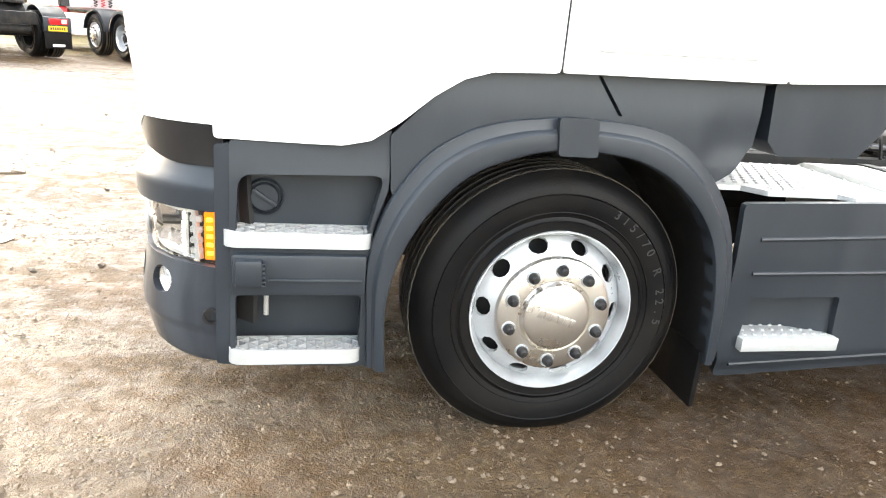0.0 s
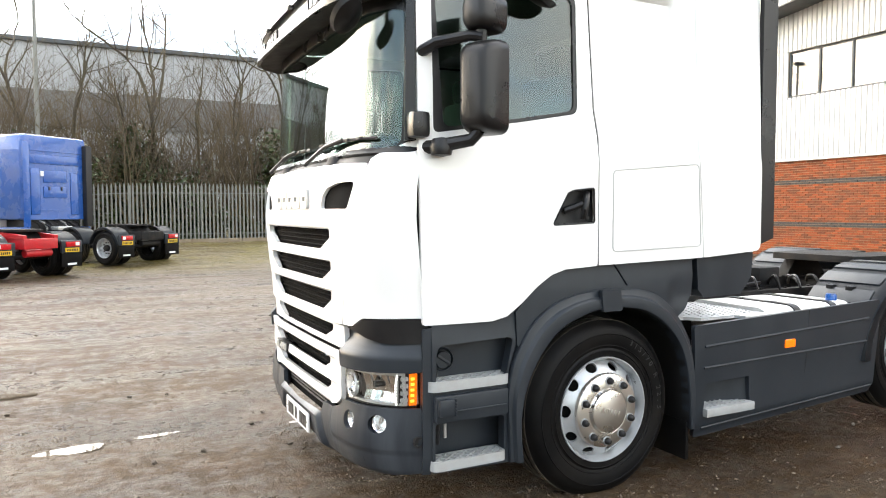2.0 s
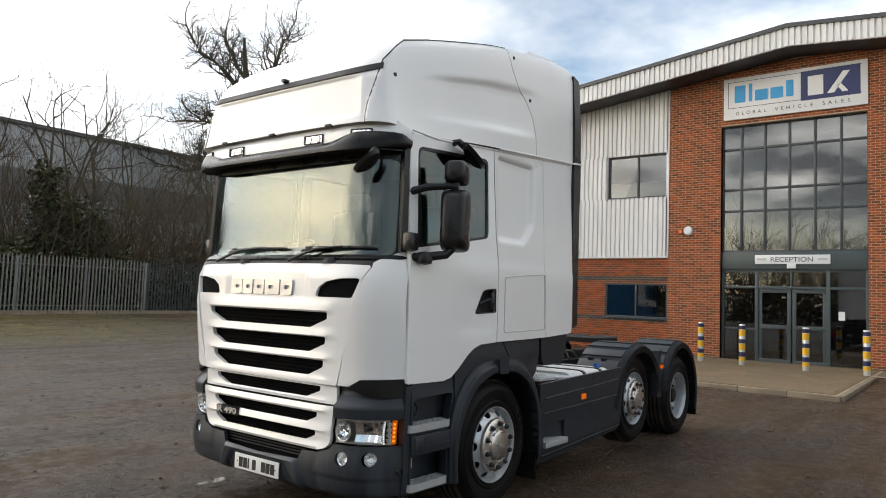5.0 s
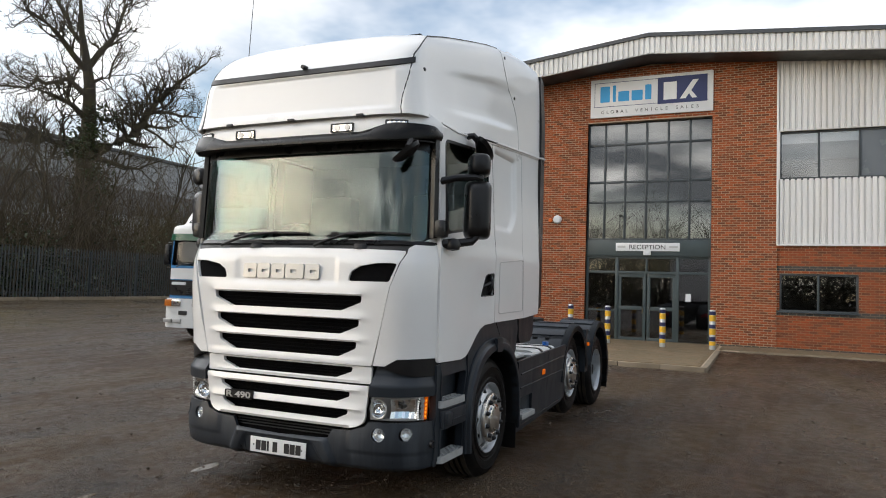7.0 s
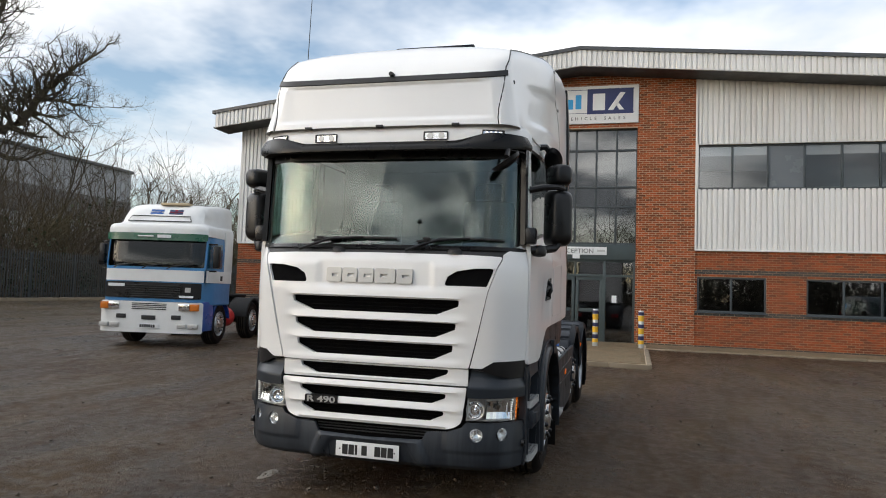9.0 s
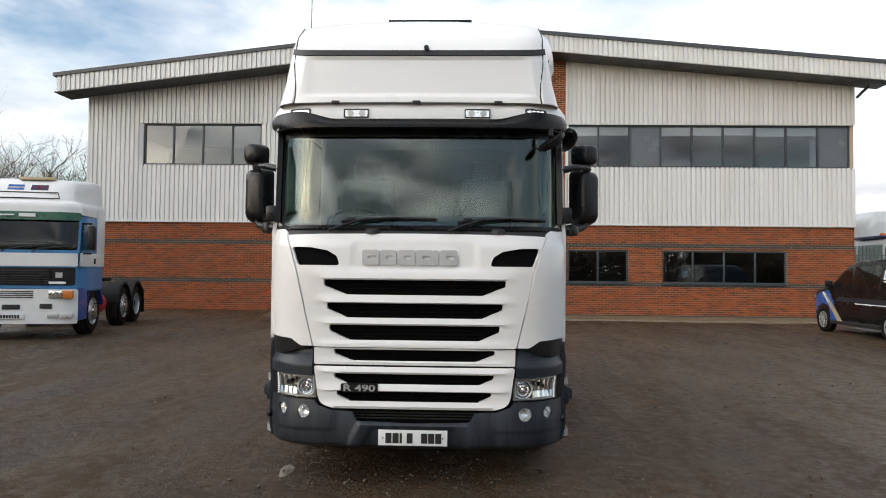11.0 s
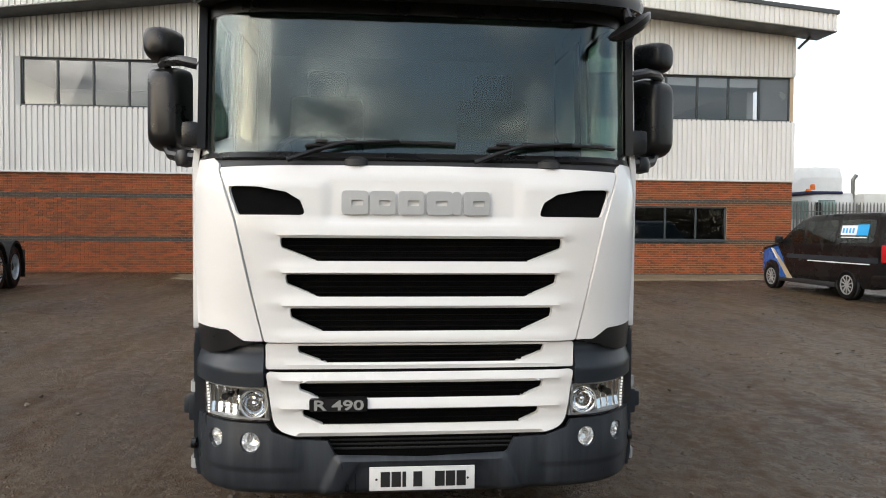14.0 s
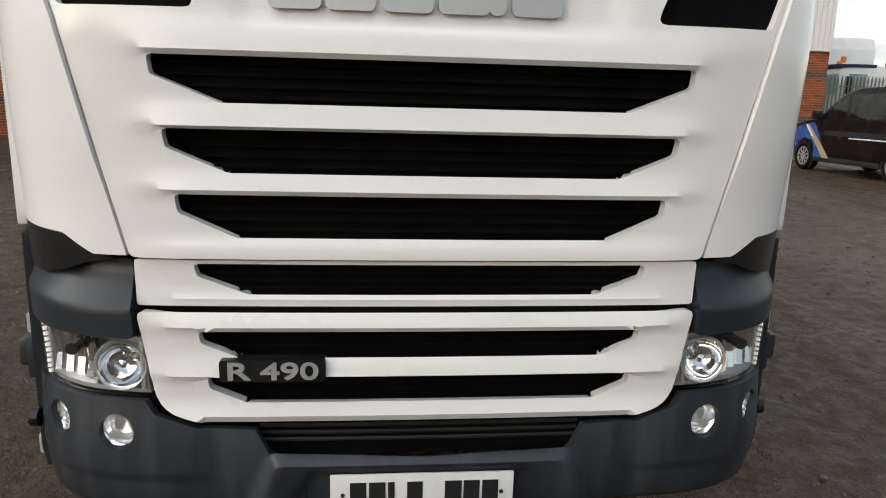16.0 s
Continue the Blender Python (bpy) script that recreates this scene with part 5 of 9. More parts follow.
                rows[-1].append(bm.verts.new((front(y, z)[0] + 0.012 + max(0.0, bowl) + (0.009 if i % 2 else 0.0) + (0.004 if j % 2 else 0.0), s * y, z)))
        for q, w in zip(rows, rows[1:]):
            for j in range(3):
                bm.faces.new((q[j], w[j], w[j + 1], q[j + 1]))
        part("main_reflector", bm, CHROME, unit, "faceted chrome reflector", 0)
        bm = bmesh.new()
        tube(bm, [(front(0.98, 0.7)[0] + 0.016, s * 0.98, 0.745), (front(0.98, 0.7)[0] + 0.075, s * 0.98, 0.745)], 0.018, 10)
        part("bulb_holder", bm, BLACK, unit, "dark bulb holder")
        bm = sheet([(s * a, b) for a, b in [(0.768, 0.803), (1.102, 0.812), (1.102, 0.642), (0.754, 0.637)]], [[(s * a, b) for a, b in [(0.780, 0.791), (1.092, 0.800), (1.092, 0.655), (0.768, 0.650)]]], lambda y, z: front(y, z, -0.02), 0.05, 0.03, (1, 0, 0))
        part("lamp_rim", bm, SILVER, unit)
        # running light and side indicator round the corner
        def wrap(x, z, out=0.0):
            flank = corner_y(-0.365, z) + 0.2 * (x + 0.365) if x > -0.365 else corner_y(x, z)
            return (x, s * (flank + out), z)
        bm = bmesh.new()
        for k in range(10):
            z = 0.652 + k * 0.0162
            x = -0.372 - 0.006 * math.sin(k / 9 * math.pi)
            p = wrap(x, z, -0.004)
            box(bm, p[0] - 0.004, p[0] + 0.004, p[1] - 0.005, p[1] + 0.005, z - 0.005, z + 0.005, 0.0015)
        part("running_light", bm, LED, unit, "white daytime running lamps")
        part("side_lamp_housing", sheet(rounded(rect(-0.360, -0.268, 0.640, 0.808), 0.01, 2), [], lambda x, z: wrap(x, z, -0.012), 0.03, 0.02, (0, -s, 0)), BLACK, unit, "", 35)
        bm = bmesh.new()
        for k in range(4):
            z = 0.660 + k * 0.037
            sheet(rounded(rect(-0.354, -0.316, z, z + 0.02), 0.004, 2), [], lambda x, zz: wrap(x, zz, 0.0), 0.03, 0.012, (0, -s, 0), bm)
        part("side_louvre", bm, SILVER, unit)
        part("indicator", sheet(rounded(rect(-0.309, -0.268, 0.640, 0.806), 0.005, 2), [], lambda x, z: wrap(x, z, -0.006), 0.03, 0.014, (0, -s, 0)), AMBER, unit, "lit amber indicator lamp")
        for k in range(5):
            p = wrap(-0.2915, 0.664 + k * 0.029, -0.005)
            part("amber_led", box(bmesh.new(), p[0] - 0.010, p[0] + 0.010, p[1] - 0.003, p[1] + 0.003, p[2] - 0.007, p[2] + 0.007, 0.002), AMBER_HOT, unit)
        part("side_lens", sheet(rounded(rect(-0.375, -0.264, 0.634, 0.812), 0.012, 3), [], lambda x, z: wrap(x, z, 0.008), 0.03, 0.004, (0, -s, 0)), LENS, unit)


nose_corners()


def bumper():
    def skin(y, z):
        out = 0.03 * math.sin(math.pi * min(1, max(0, (z - 0.24) / 0.42)))
        out += 0.030 * smoothstep(0.022, -0.018, abs(y) - 0.41 - 0.46 * (0.47 - z)) * smoothstep(0.48, 0.455, z)
        out -= 0.020 * smoothstep(0.020, -0.020, abs(y) - 0.31 - 0.60 * (0.43 - z)) * smoothstep(0.445, 0.418, z)
        out += 0.010 * smoothstep(0.398, 0.414, z) * smoothstep(0.58, 0.63, abs(y)) - 0.05 * smoothstep(0.30, 0.25, z)
        return front(y, z, out)
    top = [(1.168, 0.632), (0.762, 0.628), (0.735, 0.590), (0.62, 0.553), (0.465, 0.545), (0.43, 0.478), (0.0, 0.468)]
    outline = [(-1.168, 0.30), (-1.10, 0.283), (-0.9, 0.268), (0, 0.258), (0.9, 0.268), (1.10, 0.283), (1.168, 0.30)] + top + [(-a, b) for a, b in top[-2::-1]]
    def circle(cy, cz, r, squash=1.0):
        return [(cy + r * squash * math.cos(2 * math.pi * k / 18), cz + r * math.sin(2 * math.pi * k / 18)) for k in range(18)]
    fogs = [(0.843, 0.538, 0.050, 1.0), (1.025, 0.546, 0.048, 0.85)]
    holes = [circle(s * y, z, r, q) for s in SIDES for y, z, r, q in fogs]
    b = part("bumper", sheet(outline, holes, skin, 0.014, 0.03, (1, 0, 0)), STREAKED, tractor, "dark grey plastic front bumper with water streaks")
    part("bumper_mesh", sheet(rect(-0.50, 0.50, 0.44, 0.57), [], lambda y, z: front(y, z, -0.035), 0.06, 0.015, (1, 0, 0)), MESHED, b)
    bm = bmesh.new()
    for z in (0.49, 0.512, 0.534):
        tube(bm, [(front(a, z)[0] + 0.03, a, z) for a in (-0.46, -0.2, 0, 0.2, 0.46)], 0.006, 6)
    part("bumper_slat", bm, MATT, b)
    for s in SIDES:
        for y, z, r, q in fogs:
            x = skin(s * y, z)[0]
            bm = bmesh.new()
            x += 0.014
            tilt = Matrix.Translation((x + 0.01, s * y, z)) @ Matrix.Rotation(-s * (0.15 if y < 0.9 else 0.68), 4, "Z") @ Matrix.Translation((-x - 0.01, -s * y, -z))
            lathe(bm, [(r * 0.98, -0.004), (r * 0.80, 0.006), (r * 0.62, 0.035), (0.0, 0.045), (0.0, 0.052), (r * 0.7, 0.045), (r * 0.98, 0.02)], (x + 0.01, s * y, z), "x", 24, "loop")
            bmesh.ops.transform(bm, matrix=tilt, verts=bm.verts[:])
            lamp = part("fog_lamp", bm, CHROME_SOFT, tractor, "round chrome fog lamp")
            bm = bmesh.new()
            lathe(bm, [(0.0, 0.0), (r * 0.6, 0.003), (r * 0.8, 0.01), (0.0, 0.012)], (x + 0.01, s * y, z), "x", 20)
            bmesh.ops.transform(bm, matrix=tilt, verts=bm.verts[:])
            part("lens", bm, LENS, lamp)
        # side cheek with the towing-eye cap
        part("bumper_post", sheet(rounded([(-0.268, 0.292), (-0.222, 0.292), (-0.222, 1.05), (-0.268, 1.04)], 0.006, 2), [], lambda x, z: (x, s * (1.174 + 0.2 * (x + 0.266) - 0.012 * smoothstep(0.36, 0.29, z)), z), 0.03, 0.06, (0, -s, 0)), GREY, tractor)
        bm = bmesh.new()
        lathe(bm, [(0.0, 0.012), (0.018, 0.012), (0.02, -0.004), (0.028, -0.004), (0.028, 0.02), (0.0, 0.02)], (-0.285, s * (corner_y(-0.250, 0.465) + 0.014), 0.465), "y", 18)
        part("towing_cap", bm, BLACK, tractor)
    # number plate with plain bars
    x = front(0, 0.36)[0] - 0.054
    plate = part("number_plate", box(bmesh.new(), x, x + 0.01, -0.26, 0.26, 0.303, 0.42, 0.003), PLATE_W, tractor, "white front number plate with dark bars")
    for k, w in enumerate((0.046, 0.046, 0.018, 0.044, 0.0, 0.048, 0.046, 0.046)):
        if w:
            y = 0.205 - k * 0.0535
            part("character_bar", box(bmesh.new(), x - 0.002, x + 0.001, y - w, y, 0.322, 0.397), INK, plate, "", 0)
    bm = bmesh.new()
    for y in (-0.225, 0.225):
        lathe(bm, [(0.0, -0.003), (0.006, -0.003), (0.006, 0.0), (0.0, 0.0)], (x, y, 0.36), "x", 10)
    part("plate_screw", bm, INK, plate)


bumper()


def windscreen():
    part("windscreen_surround", sheet(rounded(rect(-1.145, 1.145, 1.934, 2.80), [0.03, 0.03, 0.02, 0.02], 3), [rounded(rect(-1.085, 1.085, 1.965, 2.655), 0.05, 5)], lambda y, z: front(y, z, 0.0), 0.035, 0.03, (1, 0, 0)), BLACK, tractor, "black windscreen surround")
    bm = bmesh.new()
    skins = []
    for deep in (0.006, 0.012):
        skins.append([[bm.verts.new(front(1.105 * i / 60, 1.95 + 0.75 * j / 16, -deep)) for j in range(17)] for i in range(-60, 61)])
    for g, flip in zip(skins, (False, True)):
        for a, b in zip(g, g[1:]):
            for j in range(16):
                q = (a[j], b[j], b[j + 1], a[j + 1])
                bm.faces.new(q[::-1] if flip else q)
    part("windscreen", bm, WINDSCREEN, tractor, "large tinted windscreen reflecting cloud", 80)
    for y0, y1, y2 in ((0.66, 0.40, -0.16), (-0.25, -0.50, -1.0)):
        bm = bmesh.new()
        f = lambda y, z, o: front(y, z, o)
        tube(bm, [f(y0, 1.915, 0.03), f((y0 + y1) / 2, 1.965, 0.05), f(y1, 2.005, 0.035), f((y1 + y2) / 2, 2.022, 0.035)], 0.013, 8, 0.008)
        arm = part("wiper", bm, BLACK, tractor, "black wiper resting on the windscreen")
        bm = bmesh.new()
        tube(bm, [f(y1 + 0.18, 1.992, 0.016), f(y1, 2.008, 0.016), f((y1 + y2) / 2, 2.016, 0.016), f(y2 + 0.1, 2.014, 0.016), f(y2, 2.01, 0.016)], 0.009, 6)
        for t in (0.0, 0.25, 0.5, 0.75, 1.0):
            p = f(y1 + 0.1 + (y2 - y1) * t, 2.014, 0.02)
            box(bm, p[0] - 0.01, p[0] + 0.01, p[1] - 0.03, p[1] + 0.03, 2.008, 2.024, 0.003)
        part("blade", bm, MATT, arm)
    for y in (0.33, -0.63):
        bm = bmesh.new()
        lathe(bm, [(0.0, 0.028), (0.04, 0.026), (0.062, 0.012), (0.07, -0.02), (0.0, -0.02)], (front(y, 1.915)[0] + 0.045, y, 1.915), "z", 20)
        part("wiper_plinth", bm, MATT, tractor)
    # white header band and the dark sun visor
    def head(y, z, out=0.0):
        return (-0.60 + bend(y, 0.27) - out + 0.05 * smoothstep(2.84, 2.92, z), y, z)
    part("header_panel", sheet(rounded([(-1.167, 2.765), (1.167, 2.765), (1.167, 2.86), (1.09, 2.928), (-1.09, 2.928), (-1.167, 2.86)], 0.012, 3), [], head, 0.03, 0.03, (1, 0, 0)), WHITE, tractor, "white header above the sun visor")
    def visor(u, v):
        """u across the front and round the corners, v from the top edge down."""
        y = max(-1.13, min(1.13, u))
        back = abs(u) - abs(y)
        rise = 0.062 * smoothstep(0.60, 0.92, abs(u)) - 0.022 * smoothstep(1.08, 1.26, abs(u))
        low = 2.694 + 0.034 * smoothstep(0.86, 1.22, abs(u))
        top = 2.768 + rise
        reach = 0.062 * (1 - 0.8 * (abs(y) / 1.17) ** 8)
        bulge = math.sin(0.25 + v * 1.9) * 0.55 + 0.45 * v
        x = head(y, 2.78)[0] - 0.012 - reach * bulge + back * 0.95
        yy = y + math.copysign(0.045 * smoothstep(1.0, 1.2, abs(u)) * math.sin(0.4 + v * 2.0), u)
        return (x, yy, top - (top - low) * v)
    part("sun_visor", sheet([(-1.24, 0.0), (1.24, 0.0), (1.24, 1.0), (-1.24, 1.0)], [], visor, 0.035, 0.024, (1, 0, 0)), VISOR, tractor, "dark smoked sun visor over the windscreen")
    part("visor_underside", sheet(rect(-1.12, 1.12, 0.0, 1.0), [], lambda y, t: (visor(y, 1.0)[0] + 0.012 + t * (front(y, 2.72)[0] - visor(y, 1.0)[0] - 0.012), y, 2.70 + 0.02 * t), 0.08, 0.01, (0, 0, 1)), MATT, tractor)
    part("cowl", sheet(rect(-1.06, 1.06, 1.862, 1.955), [], lambda y, z: front(y, z, -0.014), 0.05, 0.012, (1, 0, 0)), MATT, tractor, "black plastic cowl below the windscreen")
    for y, w, h, z in ((0.46, 0.096, 0.034, 2.812), (-0.464, 0.098, 0.034, 2.812), (0.90, 0.082, 0.022, 2.832), (-0.91, 0.082, 0.022, 2.832)):
        bm = sheet(rounded(rect(y - w, y + w, z - h, z + h), 0.006, 2), [rounded(rect(y - w + 0.009, y + w - 0.009, z - h + 0.008, z + h - 0.008), 0.004, 2)], lambda a, b: head(a, b, 0.012), 0.05, 0.03, (1, 0, 0))
        lamp = part("roof_lamp", bm, MATT, tractor, "small rectangular lamp in the header")
        part("reflector", sheet(rect(y - w + 0.006, y + w - 0.006, z - h + 0.006, z + h - 0.006), [], lambda a, b: head(a, b, 0.004), 0.05, 0.004, (1, 0, 0)), CHROME_SOFT, lamp)
        if w > 0.09:
            for o in (-0.045, 0.045):
                bm = bmesh.new()
                p = head(y + o, z, 0.006)
                lathe(bm, [(0.024, -0.004), (0.018, 0.004), (0.010, 0.004), (0.008, -0.002), (0.0, -0.002), (0.0, 0.008), (0.024, 0.008)], p, "x", 14)
                part("bulb_bowl", bm, SILVER, lamp)
        if w < 0.09:
            bm = bmesh.new()
            for k in range(4):
                p = head(y - 0.05 + k * 0.033, z, 0.008)
                lathe(bm, [(0.0, -0.006), (0.010, -0.004), (0.012, 0.002), (0.0, 0.002)], p, "x", 10)
            part("led", bm, LED, lamp)


windscreen()

# roof fairing: rings from the gutter line up to the crown
def gutter(x):
    return 2.895 if x < -0.2 else 2.855 + 0.078 * (x + 0.3)


def crown(x):
    return table([(-0.6, 3.42), (-0.40, 3.52), (-0.2, 3.60), (0.1, 3.69), (0.7, 3.82), (1.35, 3.94), (1.8, 4.0), (2.12, 4.01)], x)


def fair_front(f):
    return table([(0.0, -0.615), (0.3, -0.60), (0.6, -0.585), (0.8, -0.545), (0.93, -0.46), (1.0, -0.36)], f)


def pod_edge(f):
    """Where the side pods meet the front panel."""
    return 0.875 + 0.09 * smoothstep(0.0, 0.75, f) + 0.035 * smoothstep(0.72, 1.0, f)


def fair_point(f, u):
    """u from -1 to 1 across the front, beyond that back along the sides (to +-2)."""
    wf = table([(0.0, 1.09), (0.3, 1.045), (0.65, 1.01), (0.9, 0.99), (1.0, 0.96)], f)
    wr = table([(0.0, 1.203), (0.6, 1.19), (0.85, 1.18), (0.95, 1.16), (1.0, 1.11)], f)
    xf = fair_front(f)
    sgn = -1 if u < 0 else 1
    t = abs(u)
    if t <= 1:
        x, y = xf + 0.03 * t * t + 0.13 * t ** 12 + 0.022 * smoothstep(0.84, 0.76, t - 0.05 * f) * smoothstep(0.07, 0.15, f) * smoothstep(0.67, 0.62, f), wf * t
        x -= 0.014 * smoothstep(-0.004, 0.012, t - pod_edge(f)) * smoothstep(1.0, 0.96, t)
    else:
        x = xf + 0.16 + (2.12 - xf - 0.16) * (t - 1)
        y = wf + (wr - wf) * smoothstep(xf + 0.1, xf + 1.3, x)
        y -= 0.026 * smoothstep(-0.1, 0.25, x) * smoothstep(0.16, 0.24, f) * smoothstep(0.64, 0.56, f) * smoothstep(1.5, 0.9, x)
    z = gutter(x) + (crown(x) - gutter(x)) * f
    return (x, sgn * y, z)


def joint(f):
    """The joint between the side pod and the sleeper's roof."""
    return table([(0.0, 1.722), (0.2, 1.715), (0.35, 1.695), (0.48, 1.66), (0.55, 1.635), (0.63, 1.59), (0.8, 1.545), (0.95, 1.508), (1.0, 1.50)], f)


def fairing():
    bm = bmesh.new()
    half = [k * 0.05 for k in range(17)] + [0.85 + k * 0.0125 for k in range(13)] + [1.03, 1.06] + [1.1 + k * 0.05 for k in range(19)]
    us = [-u for u in half[:0:-1]] + half
    fs = [0, 0.06, 0.08, 0.10, 0.12, 0.14, 0.16, 0.18, 0.2, 0.22, 0.24, 0.3, 0.4, 0.5, 0.56, 0.58, 0.60, 0.62, 0.64, 0.67, 0.7, 0.78, 0.85, 0.9, 0.94, 0.97, 1.0]
    rings = [[bm.verts.new(fair_point(f, u)) for u in us] for f in fs]
    mid = [fair_point(1.0, u) for u in us]
    for s, lift in ((0.9, 0.022), (0.7, 0.045), (0.4, 0.06), (0.15, 0.065)):
        ring = []
        for x, y, z in mid:
            xx = max(x, x + (1 - s) * 0.25) if x < 0.4 else x
            ring.append(bm.verts.new((xx, y * s, crown(xx) + lift)))
        rings.append(ring)
    for q, w in zip(rings, rings[1:]):
        for k in range(len(us) - 1):
            bm.faces.new((q[k], q[k + 1], w[k + 1], w[k]))
    top = rings[-1]
    for k in range(len(us) // 2):
        bm.faces.new(list(dict.fromkeys((top[k], top[k + 1], top[-2 - k], top[-1 - k]))))
    bm.faces.new([r[0] for r in rings] + [r[-1] for r in reversed(rings)])
    part("roof_fairing", bm, WHITE, tractor, "tall white roof fairing with a recessed front", 50)
    def ff(y, f, out):
        x, yy, z = fair_point(f, max(-1, min(1, y)))
        return (x - out, yy, z)
    # dark bar across the fairing front and its small camera
    part("fairing_bar", sheet(rect(-0.985, 0.985, 0.685, 0.755), [], lambda u, f: ff(u, f, 0.014), 0.05, 0.03, (1, 0, 0)), MATT, tractor, "dark bar across the roof fairing")
    bm = bmesh.new()
    x, y, z = ff(-0.07, 0.78, 0.02)
    lathe(bm, [(0.0, -0.03), (0.016, -0.03), (0.02, -0.01), (0.02, 0.03), (0.0, 0.03)], (x, y, z), "x", 14)
    part("bar_camera", bm, BLACK, tractor)
    for s in SIDES:
        bm = bmesh.new()
        pts = [fair_point(f, s * (pod_edge(f) - 0.002)) for f in (0.0, 0.1, 0.25, 0.4, 0.55, 0.7, 0.8, 0.88, 0.94, 0.98)]
        pts += [fair_point(1.0, s * u) for u in (1.0, 1.03, 1.06, 1.1, 1.2, 1.3, 1.4, 1.5)]
        tube(bm, pts, 0.006, 6)
        pts = [fair_point(f, s * joint(f)) for f in [k / 20 for k in range(21)]]
        part("fairing_seal", bm, BLACK, tractor)
        bm = bmesh.new()
        tube(bm, pts, 0.0035, 6)
        part("fairing_joint", bm, SILVER, tractor)
    for s, f, u in [(s, *q) for s in SIDES for q in ((0.60, 1.03), (0.90, joint(0.90) + 0.03), (0.52, joint(0.52) + 0.03))]:
        bm = bmesh.new()
        p = fair_point(f, s * u)
        lathe(bm, [(0.0, -0.006 * 1), (0.014, -0.006), (0.018, 0.004), (0.0, 0.004)] if s < 0 else [(0.0, 0.006), (0.014, 0.006), (0.018, -0.004), (0.0, -0.004)], p, "y", 14)
        part("fairing_plug", bm, BLACK, tractor)
    for y in (-0.62, 0.0, 0.62):
        x, _, z = fair_point(0.0, y / 1.085)
        part("fairing_clip", box(bmesh.new(), x - 0.012, x + 0.02, y - 0.03, y + 0.03, z - 0.008, z + 0.012, 0.005), MATT, tractor)
    bm = bmesh.new()
    box(bm, 0.75, 1.25, -0.42, 0.38, crown(1.0) + 0.05, crown(1.0) + 0.15, 0.012)
    part("roof_hatch", bm, BLACK, tractor, "dark roof hatch lid")
    bm = bmesh.new()
    prism(bm, [(1.42, crown(1.42) + 0.03), (1.55, crown(1.55) + 0.075), (2.10, crown(2.10) + 0.085), (2.12, crown(2.1) - 0.05), (1.5, crown(1.5) - 0.05)], -1.02, 1.02, "y", 0.02)
    part("rear_spoiler", bm, WHITE, tractor, "white raised lip at the back of the roof")
    for y in (-0.9, -0.3, 0.3, 0.9):
        bm = bmesh.new()
        lathe(bm, [(0.0, 0.012), (0.016, 0.010), (0.02, 0.0), (0.0, 0.0)], (1.9, y, crown(1.9) + 0.078), "z", 12)
        part("spoiler_bolt", bm, BLACK, tractor)
    bm = bmesh.new()
    tube(bm, [(-0.05, 0.93, 3.45), (-0.05, 0.94, 3.55), (0.05, 0.96, 5.1)], 0.006, 6, 0.002)
    part("aerial", bm, BLACK, tractor, "thin whip aerial")
    # white rear wall and black rear collars
    bm = sheet([(-1.19, 1.37), (1.19, 1.37), (1.19, 2.95), (1.0, 3.80), (-1.0, 3.80), (-1.19, 2.95)], [], lambda y, z: (2.10, y, z), 0.4, 0.04, (-1, 0, 0))
    part("cab_rear_wall", bm, WHITE, tractor)
    for s in SIDES:
        bm = sheet([(2.12, 1.42), (2.25, 1.46), (2.25, 3.0), (2.245, 3.86), (2.225, 3.90), (2.12, 3.93)], [], lambda x, z: (x, s * (1.222 - 0.03 * smoothstep(3.3, 3.95, z)), z), 0.12, 0.03, (0, -s, 0))
        part("rear_collar", bm, BLACK, tractor, "black rubber side collar behind the cab")
        bm = bmesh.new()
        tube(bm, [(x, s * (1.206 if x < 2.12 else 1.228), gutter(x) - 0.004) for x in (0.78, 1.2, 1.6, 1.9, 2.1, 2.13, 2.246)], 0.010, 6)
        part("waist_trim", bm, WHITE, tractor, "thin white trim along the roof joint")


fairing()


